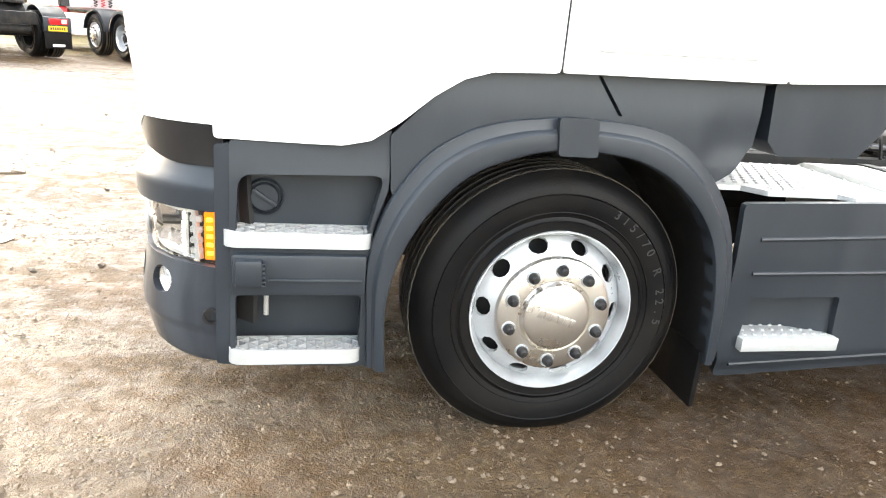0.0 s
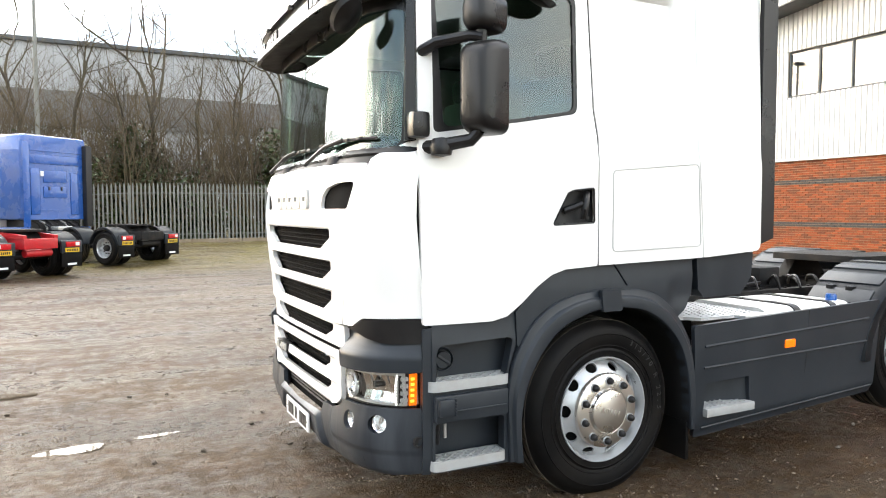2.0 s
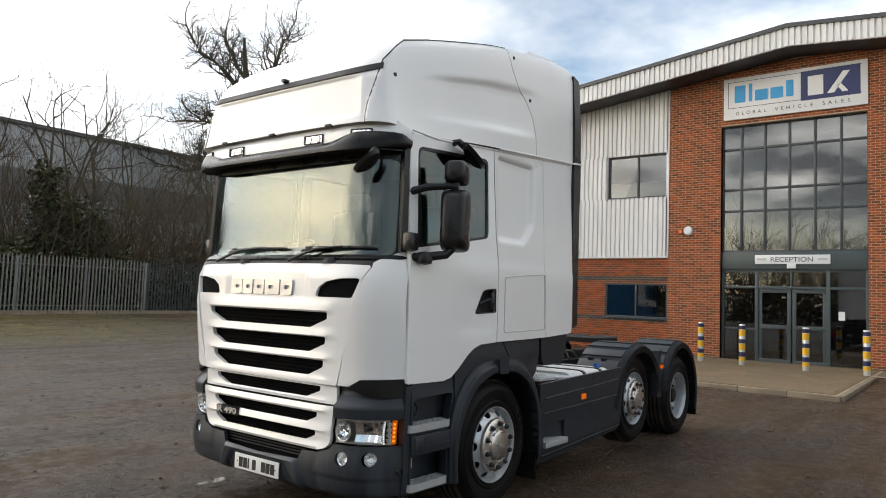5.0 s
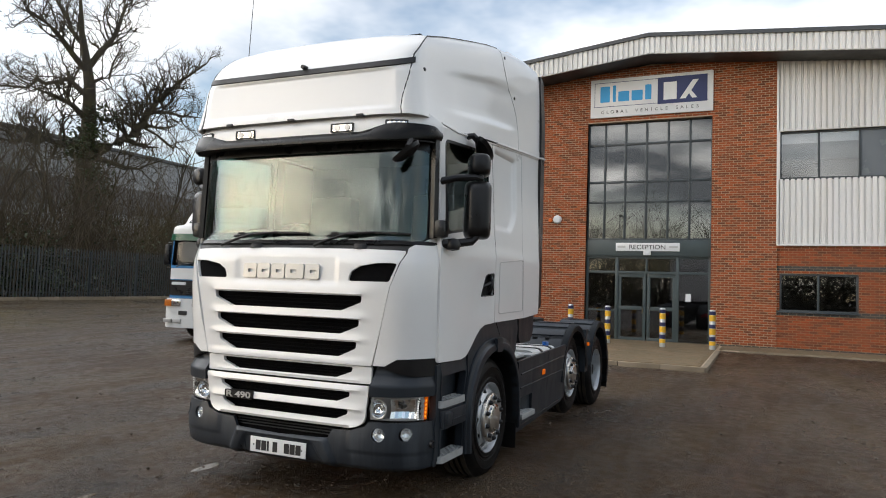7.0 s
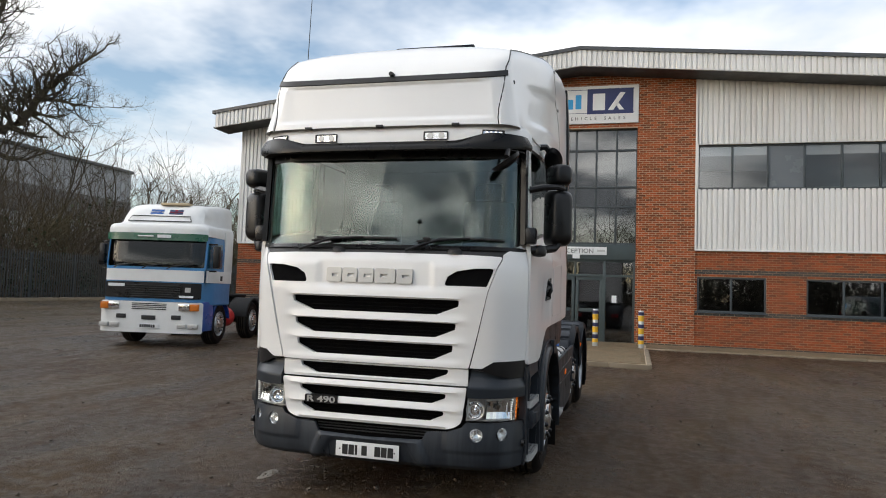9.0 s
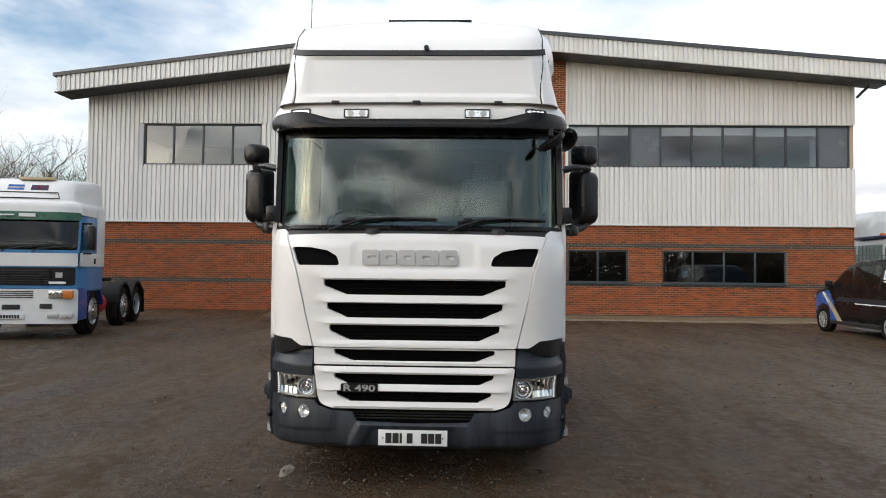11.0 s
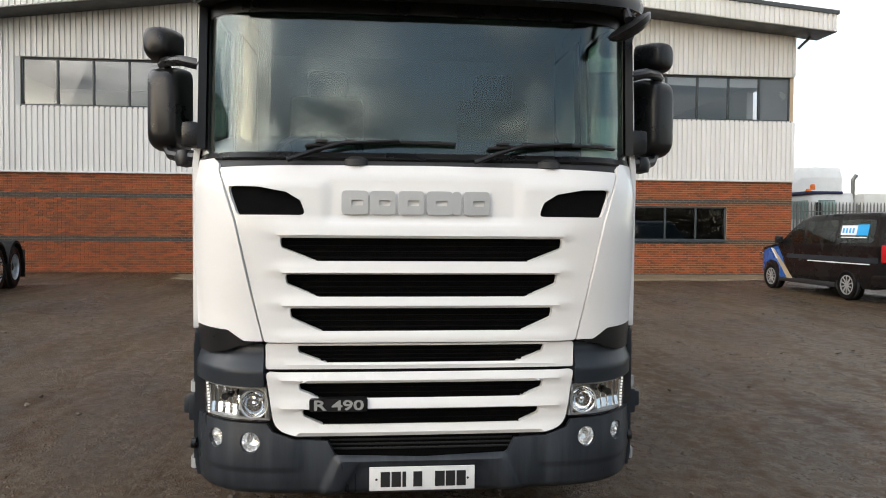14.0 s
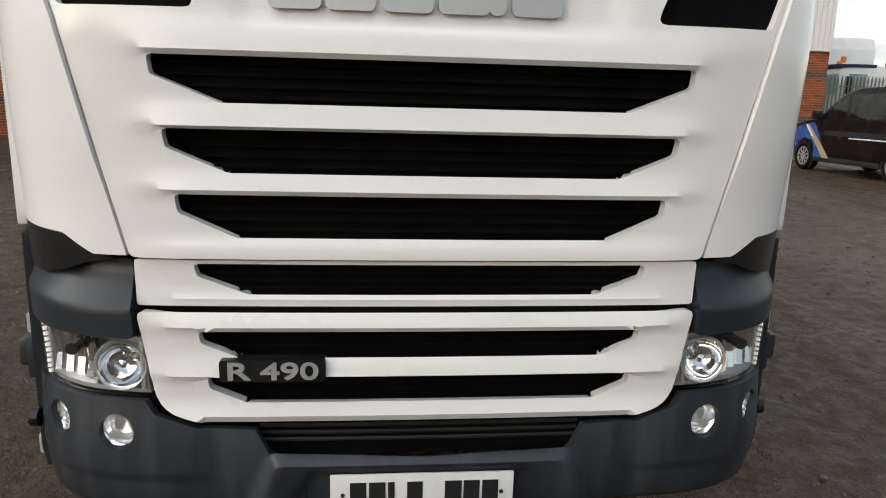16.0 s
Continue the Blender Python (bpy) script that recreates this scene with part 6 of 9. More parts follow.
def cab_sides():
    handle = [(0.503, 1.562), (0.603, 1.737), (0.640, 1.752), (0.772, 1.765), (0.778, 1.574)]
    win = rounded([(-0.205, 2.03), (-0.205, 2.772), (0.662, 2.825), (0.662, 2.172), (0.30, 2.108)], [0.03, 0.06, 0.06, 0.05, 0.1], 4)
    door = [(-0.268, 1.062), (0.12, 1.062), (0.21, 1.082), (0.30, 1.145), (0.40, 1.232), (0.49, 1.290), (0.58, 1.318), (0.798, 1.330), (0.798, 2.03), (0.765, 2.20), (0.732, 2.928), (0.60, 2.918), (-0.285, 2.85), (-0.285, 2.02)]
    for s in SIDES:
        def skin(x, z, out=0.0):
            y = side_y(x, z) + 0.012 * smoothstep(2.02, 1.92, z) + out
            y -= 0.010 * smoothstep(0.28, 0.45, x + 0.25 * (1.75 - z)) * smoothstep(1.80, 1.72, z) * smoothstep(1.36, 1.46, z) * smoothstep(0.80, 0.76, x)
            return (x, s * y, z)
        def sleeper(x, z, out=0.0):
            dent = smoothstep(0.80, 0.825, x) * smoothstep(1.40, 1.34, x + 0.9 * max(0, 2.38 - z) ** 1.5 * 2) * smoothstep(2.15, 2.21, z) * smoothstep(2.89, 2.85, z)
            y = side_y(x, z) + 0.012 * smoothstep(2.02, 1.92, z) - 0.034 * dent + out
            return (x, s * y, z)
        d = part("door", sheet(rounded(door, 0.015, 2), [win, rounded(handle, 0.012, 3)], skin, 0.05, 0.03, (0, -s, 0)), WHITE, tractor, "white cab door, closed")
        part("door_glass", sheet(rounded([(-0.235, 2.0), (-0.235, 2.80), (0.69, 2.85), (0.69, 2.15), (0.30, 2.08)], 0.03, 3), [], lambda x, z: skin(x, z, -0.012), 0.09, 0.006, (0, -s, 0)), SIDEGLASS, d, "dark tinted door window")
        part("window_seal", sheet(rounded([(-0.212, 2.022), (-0.212, 2.78), (0.670, 2.833), (0.670, 2.165), (0.30, 2.10)], 0.05, 4), [rounded([(-0.15, 2.06), (-0.185, 2.752), (0.640, 2.80), (0.640, 2.188), (0.30, 2.13)], 0.05, 4)], lambda x, z: skin(x, z, -0.004), 0.09, 0.012, (0, -s, 0)), BLACK, d)
        part("handle_bowl", sheet(rounded([(0.48, 1.55), (0.59, 1.76), (0.80, 1.785), (0.80, 1.56)], 0.01, 2), [], lambda x, z: skin(x, z, -0.055), 0.06, 0.01, (0, -s, 0)), MATT, d, "black recessed handle bowl")
        bm = bmesh.new()
        tube(bm, [skin(0.742, 1.735, -0.02), skin(0.715, 1.70, 0.012), skin(0.702, 1.65, 0.018), skin(0.712, 1.60, -0.01)], 0.019, 10)
        tube(bm, [skin(0.61, 1.64, -0.045), skin(0.66, 1.66, -0.02), skin(0.70, 1.68, 0.0)], 0.02, 8)
        part("door_handle", bm, BLACK, d, "black grip door handle")
        bm = bmesh.new()
        rim_pts = rounded(handle, 0.012, 3)
        tube(bm, [skin(a, b, 0.001) for a, b in rim_pts + rim_pts[:1]], 0.005, 6)
        lathe(bm, [(0.0, -0.004), (0.009, -0.004), (0.009, 0.004), (0.0, 0.004)], skin(0.735, 1.60, 0.0), "y", 12)
        part("bowl_rim", bm, BLACK, d)
        # dark backing so that no light shows through the seams
        part("door_lining", sheet([(-0.25, 1.1), (0.16, 1.1), (0.5, 1.33), (0.78, 1.36), (0.78, 2.02), (-0.22, 1.98)], [], lambda x, z: skin(x, z, -0.08), 0.2, 0.02, (0, -s, 0)), INTERIOR, tractor)
        pan = [(0.806, 1.332), (1.612, 1.352), (1.565, 2.0), (1.545, 2.990), (0.742, 2.930), (0.775, 2.205), (0.806, 2.04)]
        part("sleeper_panel", sheet(rounded(pan, 0.01, 2), [], sleeper, 0.022, 0.03, (0, -s, 0)), WHITE, tractor, "white sleeper side panel with a recessed shape")
        pan = [(1.620, 1.352), (2.118, 1.384), (2.112, 3.034), (1.553, 2.992), (1.573, 2.0)]
        part("rear_panel", sheet(rounded(pan, [0.01, 0.05, 0.01, 0.01, 0.01], 3), [], sleeper, 0.07, 0.03, (0, -s, 0)), WHITE, tractor, "white rear cab side panel")
        bm = bmesh.new()
        hatch = rounded([(0.905, 1.408), (1.590, 1.425), (1.562, 1.922), (0.905, 1.868)], 0.03, 4)
        tube(bm, [sleeper(a, b, 0.0008) for a, b in hatch + hatch[:1]], 0.0035, 6)
        part("locker_seam", bm, SILVER, tractor, "fine seam of the locker door")
        bm = bmesh.new()
        tube(bm, [sleeper(1.616, 1.36, -0.004), sleeper(1.57, 2.0, -0.004), sleeper(1.55, 2.95, -0.004)], 0.006, 6)
        part("panel_joint", bm, SILVER, tractor)
        part("seam_backing", sheet([(-0.30, 1.05), (0.15, 1.05), (0.56, 1.30), (2.10, 1.36), (2.10, 2.9), (0.70, 2.87), (0.70, 2.05), (-0.28, 1.98)], [], lambda x, z: (x, s * (side_y(x, z) - 0.05), z), 0.3, 0.01, (0, -s, 0)), MATT, tractor)
        # pillar behind the windscreen corner
        part("pillar", sheet([(-0.345, 1.99), (-0.29, 2.0), (-0.29, 2.84), (-0.30, 2.86), (-0.33, 2.80)], [], lambda x, z: (x, s * (corner_y(min(x, -0.30), z) if z < 1.9 else 1.152 - 0.02 * (z - 2) + (x + 0.3) * 0.25), z), 0.03, 0.04, (0, -s, 0)), BLACK, tractor)
        bm = bmesh.new()
        tube(bm, [(0.802, s * (side_y(0.8, 1.4) + 0.004), 1.335), (0.802, s * (side_y(0.8, 2) - 0.004), 2.03), (0.770, s * (side_y(0.77, 2.2) - 0.008), 2.2), (0.738, s * (side_y(0.73, 2.9) - 0.006), 2.9)], 0.006, 6)
        part("door_gap", bm, MATT, tractor)
        # swage below the fairing
        bm = bmesh.new()
        tube(bm, [(x, s * (side_y(x, 2.9) + 0.004), gutter(x) - 0.018) for x in (-0.27, 0.0, 0.4, 0.8, 1.2, 1.6, 2.1)], 0.008, 6)
        part("gutter_strip", bm, WHITE, tractor)


cab_sides()


def eased(pts, n=4):
    """A smooth curve through the points."""
    out = []
    for i in range(len(pts) - 1):
        p0, p1, p2, p3 = (Vector(pts[min(max(i + k, 0), len(pts) - 1)]) for k in (-1, 0, 1, 2))
        for j in range(n):
            t = j / n
            out.append(tuple(0.5 * ((2 * p1) + (p2 - p0) * t + (2 * p0 - 5 * p1 + 4 * p2 - p3) * t * t + (3 * p1 - p0 - 3 * p2 + p3) * t ** 3)))
    out.append(tuple(pts[-1]))
    return out


def steps_and_arches():
    for s in SIDES:
        def at(x, z, out=0.0):
            return (x, s * (1.192 + out), z)
        outline = [(-0.222, 0.30), (0.245, 0.29), (0.215, 0.62), (0.235, 0.80), (0.275, 0.92), (0.278, 1.118), (0.20, 1.076), (0.12, 1.058), (-0.222, 1.058)]
        holes = [rounded([(-0.205, 0.722), (-0.195, 0.955), (0.262, 0.968), (0.205, 0.722)], [0.0, 0.05, 0.03, 0.0], 4), rounded(rect(-0.205, 0.205, 0.325, 0.552), 0.015, 3)]
        well = part("step_well", sheet(rounded(outline, 0.01, 2), holes, lambda x, z: at(x, z, -0.01 * smoothstep(0.95, 1.05, z)), 0.05, 0.06, (0, -s, 0)), GREY, tractor, "dark grey plastic step well")
        part("well_back", sheet(rect(-0.25, 0.28, 0.30, 1.0), [], lambda x, z: at(x, z, -0.10 - 0.05 * smoothstep(0.64, 0.60, z)), 0.08, 0.02, (0, -s, 0)), GREY, well)
        # filler cap in its round pocket
        bm = bmesh.new()
        c = (-0.118, s * 1.092, 0.864)
        d = 1 if s < 0 else -1
        lathe(bm, [(0.062, -0.01 * d), (0.056, -0.018 * d), (0.052, 0.0), (0.052, 0.02 * d), (0.062, 0.02 * d)], c, "y", 28, "loop")
        lathe(bm, [(0.0, -0.020 * d), (0.043, -0.020 * d), (0.047, -0.012 * d), (0.047, 0.02 * d), (0.0, 0.02 * d)], c, "y", 24)
        box(bm, c[0] - 0.045, c[0] + 0.045, min(c[1] - 0.03 * d, c[1]), max(c[1] - 0.03 * d, c[1]), c[2] - 0.007, c[2] + 0.007, 0.003, Matrix.Translation(c) @ Matrix.Rotation(0.6, 4, "Y") @ Matrix.Translation([-q for q in c]))
        part("filler_cap", bm, GREY, tractor, "dark round filler cap")
        # two pale lattice treads
        for x0, x1, z, y0 in ((-0.243, 0.236, 0.748, 1.212), (-0.230, 0.214, 0.338, 1.216)):
            bm = bmesh.new()
            plan = rounded([(x0, -1.098), (x1, -1.098), (x1, -y0), (x0, -y0)], [0.01, 0.01, 0.05, 0.05], 4)
            inner = rounded([(x0 + 0.012, -1.108), (x1 - 0.012, -1.108), (x1 - 0.012, -y0 + 0.012), (x0 + 0.012, -y0 + 0.012)], [0.01, 0.01, 0.04, 0.04], 4)
            ring = sheet([(a, s * -b) for a, b in plan], [[(a, s * -b) for a, b in inner]], lambda a, b: (a, b, z + 0.026), 0.3, 0.052, (0, 0, -1))
            tread = part("step_tread", ring, STEP, tractor, "pale metal step tread with a diamond lattice")
            bm = bmesh.new()
            w = x1 - x0
            pitch = 0.064
            k = -3
            while k * pitch < w + 0.2:
                for dirn in (1, -1):
                    a0, a1 = x0 + k * pitch, x0 + k * pitch + dirn * 0.127
                    pa, pb = Vector((a0, 1.104)), Vector((a1, y0 - 0.008))
                    lo, hi = x0 + 0.01, x1 - 0.01
                    dx = pb.x - pa.x
                    t0, t1 = 0.0, 1.0
                    if dx > 0:
                        t0, t1 = max(t0, (lo - pa.x) / dx), min(t1, (hi - pa.x) / dx)
                    else:
                        t0, t1 = max(t0, (hi - pa.x) / dx), min(t1, (lo - pa.x) / dx)
                    if t1 - t0 > 0.05:
                        p, q = pa.lerp(pb, t0), pa.lerp(pb, t1)
                        n = (q - p).normalized().orthogonal() * 0.0032
                        vs = [(p + n), (q + n), (q - n), (p - n)]
                        prism(bm, [(v.x, s * v.y) for v in vs], z - 0.02, z + 0.026, "z")
                k += 1
            part("lattice", bm, STEP, tread, "", 0)
            # matt black plate puts the shade of the lattice cells into colour
            bm = bmesh.new()
            box(bm, x0 + 0.015, x1 - 0.015, min(s * 1.10, s * (y0 - 0.012)), max(s * 1.10, s * (y0 - 0.012)), z - 0.024, z - 0.019)
            part("tread_base", bm, MATT, tread, "", 0)
        bm = bmesh.new()
        box(bm, -0.215, 0.215, min(s * 1.15, s * 1.222), max(s * 1.15, s * 1.222), 0.563, 0.702, 0.012)
        mid = part("step_riser", bm, GREY, tractor)
        bm = bmesh.new()
        box(bm, -0.10, 0.20, min(s * 1.2, s * 1.229), max(s * 1.2, s * 1.229), 0.612, 0.622, 0.003)
        part("riser_rib", bm, GREY, mid)
        bm = bmesh.new()
        box(bm, -0.205, -0.115, min(s * 1.2, s * 1.25), max(s * 1.2, s * 1.25), 0.598, 0.69, 0.016)
        part("camera_pod", bm, GREY, mid)
        for k in range(6):
            part("pod_rib", box(bmesh.new(), -0.118, -0.108, min(s * 1.2, s * 1.252), max(s * 1.2, s * 1.252), 0.60 + k * 0.015, 0.608 + k * 0.015, 0.002), GREY, mid)
        bm = bmesh.new()
        tube(bm, [(-0.11, s * 1.11, 0.53), (-0.11, s * 1.11, 0.45)], 0.009, 8)
        part("well_pin", bm, SILVER, well)
        # wheel arch: flared band, upper panel, liner
        outer = [(0.232, 0.295), (0.222, 0.50), (0.216, 0.66), (0.243, 0.79), (0.29, 0.905), (0.385, 1.038), (0.512, 1.126), (0.65, 1.170), (0.822, 1.190), (0.942, 1.191), (1.131, 1.177), (1.262, 1.136), (1.396, 1.036), (1.503, 0.888), (1.560, 0.72), (1.585, 0.50), (1.575, 0.30)]
        inner = [(0.296, 0.295), (0.282, 0.50), (0.313, 0.68), (0.396, 0.844), (0.524, 0.982), (0.661, 1.046), (0.803, 1.082), (0.985, 1.082), (1.160, 1.044), (1.318, 0.944), (1.438, 0.790), (1.494, 0.58), (1.514, 0.30)]
        outer, inner = eased(outer), eased(inner)
        def along(line, f):
            """The point at share f of a line's length."""
            legs = [math.dist(p, q) for p, q in zip(line, line[1:])]
            want = f * sum(legs)
            for leg, p, q in zip(legs, line, line[1:]):
                if want <= leg:
                    return Vector(p).lerp(Vector(q), want / leg)
                want -= leg
            return Vector(line[-1])
        bm = bmesh.new()
        rows = []
        for k in range(65):
            po, pi = along(outer, k / 64), along(inner, k / 64)
            row = []
            for v, out in ((0.0, -0.03), (0.0, 0.004), (0.03, 0.009), (0.26, 0.012), (0.33, 0.016), (0.40, 0.032), (0.46, 0.038), (0.85, 0.044), (0.95, 0.041), (1.0, 0.030), (1.0, -0.03)):
                q = po.lerp(pi, v)
                row.append(bm.verts.new((q.x, s * (1.208 + out), q.y)))
            rows.append(row)
        for q, w in zip(rows, rows[1:]):
            for j in range(len(q) - 1):
                bm.faces.new((q[j], q[j + 1], w[j + 1], w[j]))
        arch = part("wheel_arch", bm, GREY, tractor, "dark grey plastic wheel arch", 28)
        bm = sheet(rounded([(0.803, 1.196), (0.938, 1.196), (0.952, 1.072), (0.815, 1.072)], 0.012, 2), [], lambda x, z: (x, s * 1.262, z), 0.04, 0.03, (0, -s, 0))
        part("arch_link", bm, GREY, arch)
        up = [(0.282, 0.925), (0.272, 1.10), (0.35, 1.18), (0.44, 1.262), (0.51, 1.297), (0.59, 1.318), (0.80, 1.328), (1.562, 1.345), (1.562, 1.13), (1.49, 1.03), (1.43, 0.99)] + [p for p in reversed(outer) if p[1] > 0.90 and 0.285 < p[0] < 1.45]
        crack = [(0.920, 1.36), (0.935, 1.36), (1.045, 1.205), (1.030, 1.205)]
        part("arch_panel", sheet(up, [crack], lambda x, z: (x, s * (1.198 - 0.01 * smoothstep(1.2, 1.33, z) - 0.012 * smoothstep(1.36, 1.39, x) * smoothstep(1.21, 1.19, z) * smoothstep(1.08, 1.10, z)), z), 0.05, 0.03, (0, -s, 0)), GREY, tractor, "dark grey panel above the wheel arch")
        part("crack_backing", sheet(rect(0.9, 1.07, 1.18, 1.34), [], lambda x, z: (x, s * 1.16, z), 0.1, 0.01, (0, -s, 0)), MATT, tractor)
        bm = bmesh.new()
        vo, vi = [], []
        for x, z in inner:
            vo.append(bm.verts.new((x, s * 1.235, z)))
            vi.append(bm.verts.new((x, s * 0.72, z)))
        for k in range(len(inner) - 1):
            bm.faces.new((vo[k], vo[k + 1], vi[k + 1], vi[k]))
        bmesh.ops.solidify(bm, geom=bm.faces[:], thickness=0.012)
        part("arch_liner", bm, MATT, tractor)
        bm = bmesh.new()
        box(bm, 1.505, 1.527, min(s * 0.78, s * 1.215), max(s * 0.78, s * 1.215), 0.10, 0.34, 0.004)
        part("mud_flap", bm, RUBBER, tractor)
        # dark box under the back of the cab
        bm = bmesh.new()
        prism(bm, rounded([(1.60, 1.352), (2.10, 1.378), (2.085, 1.21), (1.995, 1.105), (1.665, 1.098), (1.615, 1.15)], 0.02, 3), s * 1.19, s * 0.85)
        part("cab_underbox", bm, GREY, tractor)
        w = add_wheel(tractor, 0.903, s * 1.165, s, r=0.511, z=0.483, spin=20)
        for k, ch in enumerate("315/70 R 22.5"):
            if ch != " ":
                a = radians(62 - k * 5.6)
                m = Matrix.Rotation(radians(20) if s < 0 else radians(20), 4, "Y").inverted() @ Matrix.Translation((0.40 * math.cos(a), -0.0062, 0.40 * math.sin(a))) @ Matrix.Rotation(math.pi / 2 - a, 4, "Y") @ Matrix.Rotation(math.pi / 2, 4, "X")
                letters("size_mark", ch, 0.046, m, MARK, w, 0.0012)


steps_and_arches()


def skirts_and_tanks():
    for s in SIDES:
        def skin(x, z):
            y = 1.196 + 0.018 * smoothstep(0.45, 0.80, z)
            y -= 0.05 * smoothstep(0.30, 0.22, z - (x - 1.6) * 0.045) * 0.6
            return (x, s * y, z)
        outline = [(1.592, 0.335), (1.62, 0.208), (3.40, 0.30), (3.42, 0.55), (3.43, 0.985), (2.40, 0.955), (1.565, 0.926), (1.58, 0.7)]
        hole = rounded([(1.672, 0.392), (2.092, 0.384), (2.078, 0.562), (1.690, 0.556)], 0.015, 3)
        sk = part("tank_skirt", sheet(rounded(outline, 0.02, 2), [hole], skin, 0.022, 0.03, (0, -s, 0)), GREY, tractor, "dark grey side skirt below the catwalk")
        part("step_recess", sheet(rect(1.64, 2.12, 0.36, 0.60), [], lambda x, z: (x, s * (1.10 + 0.07 * smoothstep(1.9, 2.1, x)), z), 0.05, 0.02, (0, -s, 0)), GREY, sk)
        for z0, rise, x1 in ((0.655, 0.022, 3.36), (0.79, 0.040, 3.30), (0.268, 0.048, 3.38)):
            bm = bmesh.new()
            tube(bm, [skin(x, z0 + (x - 1.6) * rise) for x in [1.66 + (x1 - 1.66) * k / 8 for k in range(9)]], 0.009, 8)
            part("skirt_rib", bm, GREY, sk)
        bm = bmesh.new()
        prism(bm, [(1.665, s * 1.06), (2.02, s * 1.06), (2.095, s * 1.2), (2.095, s * 1.232), (1.668, s * 1.232)], 0.345, 0.398, "z", 0.004)
        tread = part("side_step", bm, STEP, tractor, "pale metal step plate in the skirt")
        bm = bmesh.new()
        for i in range(9):
            for j in range(3):
                lathe(bm, [(0.0, 0.006), (0.007, 0.005), (0.010, 0.0), (0.0, -0.001)], (1.70 + i * 0.044 + 0.02 * (j % 2), s * (1.10 + j * 0.045), 0.398), "z", 8)
        tagged(part("grip_studs", bm, STEP, tread), kind="stuff")
        bm = bmesh.new()
        tube(bm, [skin(2.62, 0.26), skin(2.632, 0.6), skin(2.64, 0.96)], 0.004, 6)
        part("skirt_joint", bm, MATT, sk)
        bm = bmesh.new()
        y = s * 1.222
        box(bm, 2.40, 2.50, min(y, s * 1.2), max(y, s * 1.2), 0.718, 0.775, 0.008)
        part("side_marker", bm, AMBER, tractor, "lit amber side marker lamp")
        # top of the tank: perforated aluminium catwalk, straps, white tank
        bm = bmesh.new()
        prism(bm, [(1.50, s * 0.50), (2.52, s * 0.50), (2.52, s * 0.62), (2.30, s * 1.185), (2.05, s * 1.185), (2.02, s * 1.12), (1.72, s * 1.12), (1.66, s * 1.03), (1.50, s * 1.03)], 0.935, 0.955, "z", 0.003)
        deck = part("catwalk", bm, ALU, tractor, "bright aluminium tread plate catwalk")
        bm = bmesh.new()
        for i in range(19):
            for j in range(12):
                x, yy = 1.54 + i * 0.05 + 0.025 * (j % 2), 0.53 + j * 0.05
                if yy < 1.0 or (x > 1.75 and yy < 1.13 and x < 2.35 - (yy - 0.62) * 0.2):
                    lathe(bm, [(0.0, 0.007), (0.007, 0.006), (0.011, 0.0), (0.0, -0.001)], (x, s * yy, 0.955), "z", 7)
        tagged(part("tread_studs", bm, ALU, deck), kind="stuff")
        bm = bmesh.new()
        prism(bm, rounded([(-0.33, 0.30), (0.33, 0.30), (0.33, 0.98), (-0.33, 0.98)], 0.09, 5), 2.30, 3.20, "x")
        bmesh.ops.translate(bm, verts=bm.verts[:], vec=(0, s * 0.82, 0))
        part("fuel_tank", bm, WHITE_OLD, tractor, "pale fuel tank behind the skirt")
        for x in (2.62, 3.02):
            bm = bmesh.new()
            prism(bm, rounded([(-0.337, 0.29), (0.337, 0.29), (0.337, 0.988), (-0.337, 0.988)], 0.095, 5), x - 0.03, x + 0.03, "x")
            bmesh.ops.translate(bm, verts=bm.verts[:], vec=(0, s * 0.82, 0))
            part("tank_strap", bm, BLACK, tractor)
        bm = bmesh.new()
        lathe(bm, [(0.0, 0.045), (0.034, 0.045), (0.038, 0.03), (0.038, 0.0), (0.0, 0.0)], (3.14, s * 1.03, 0.98), "z", 16)
        part("tank_cap", bm, VAN_BLUE, tractor, "blue tank cap")


skirts_and_tanks()


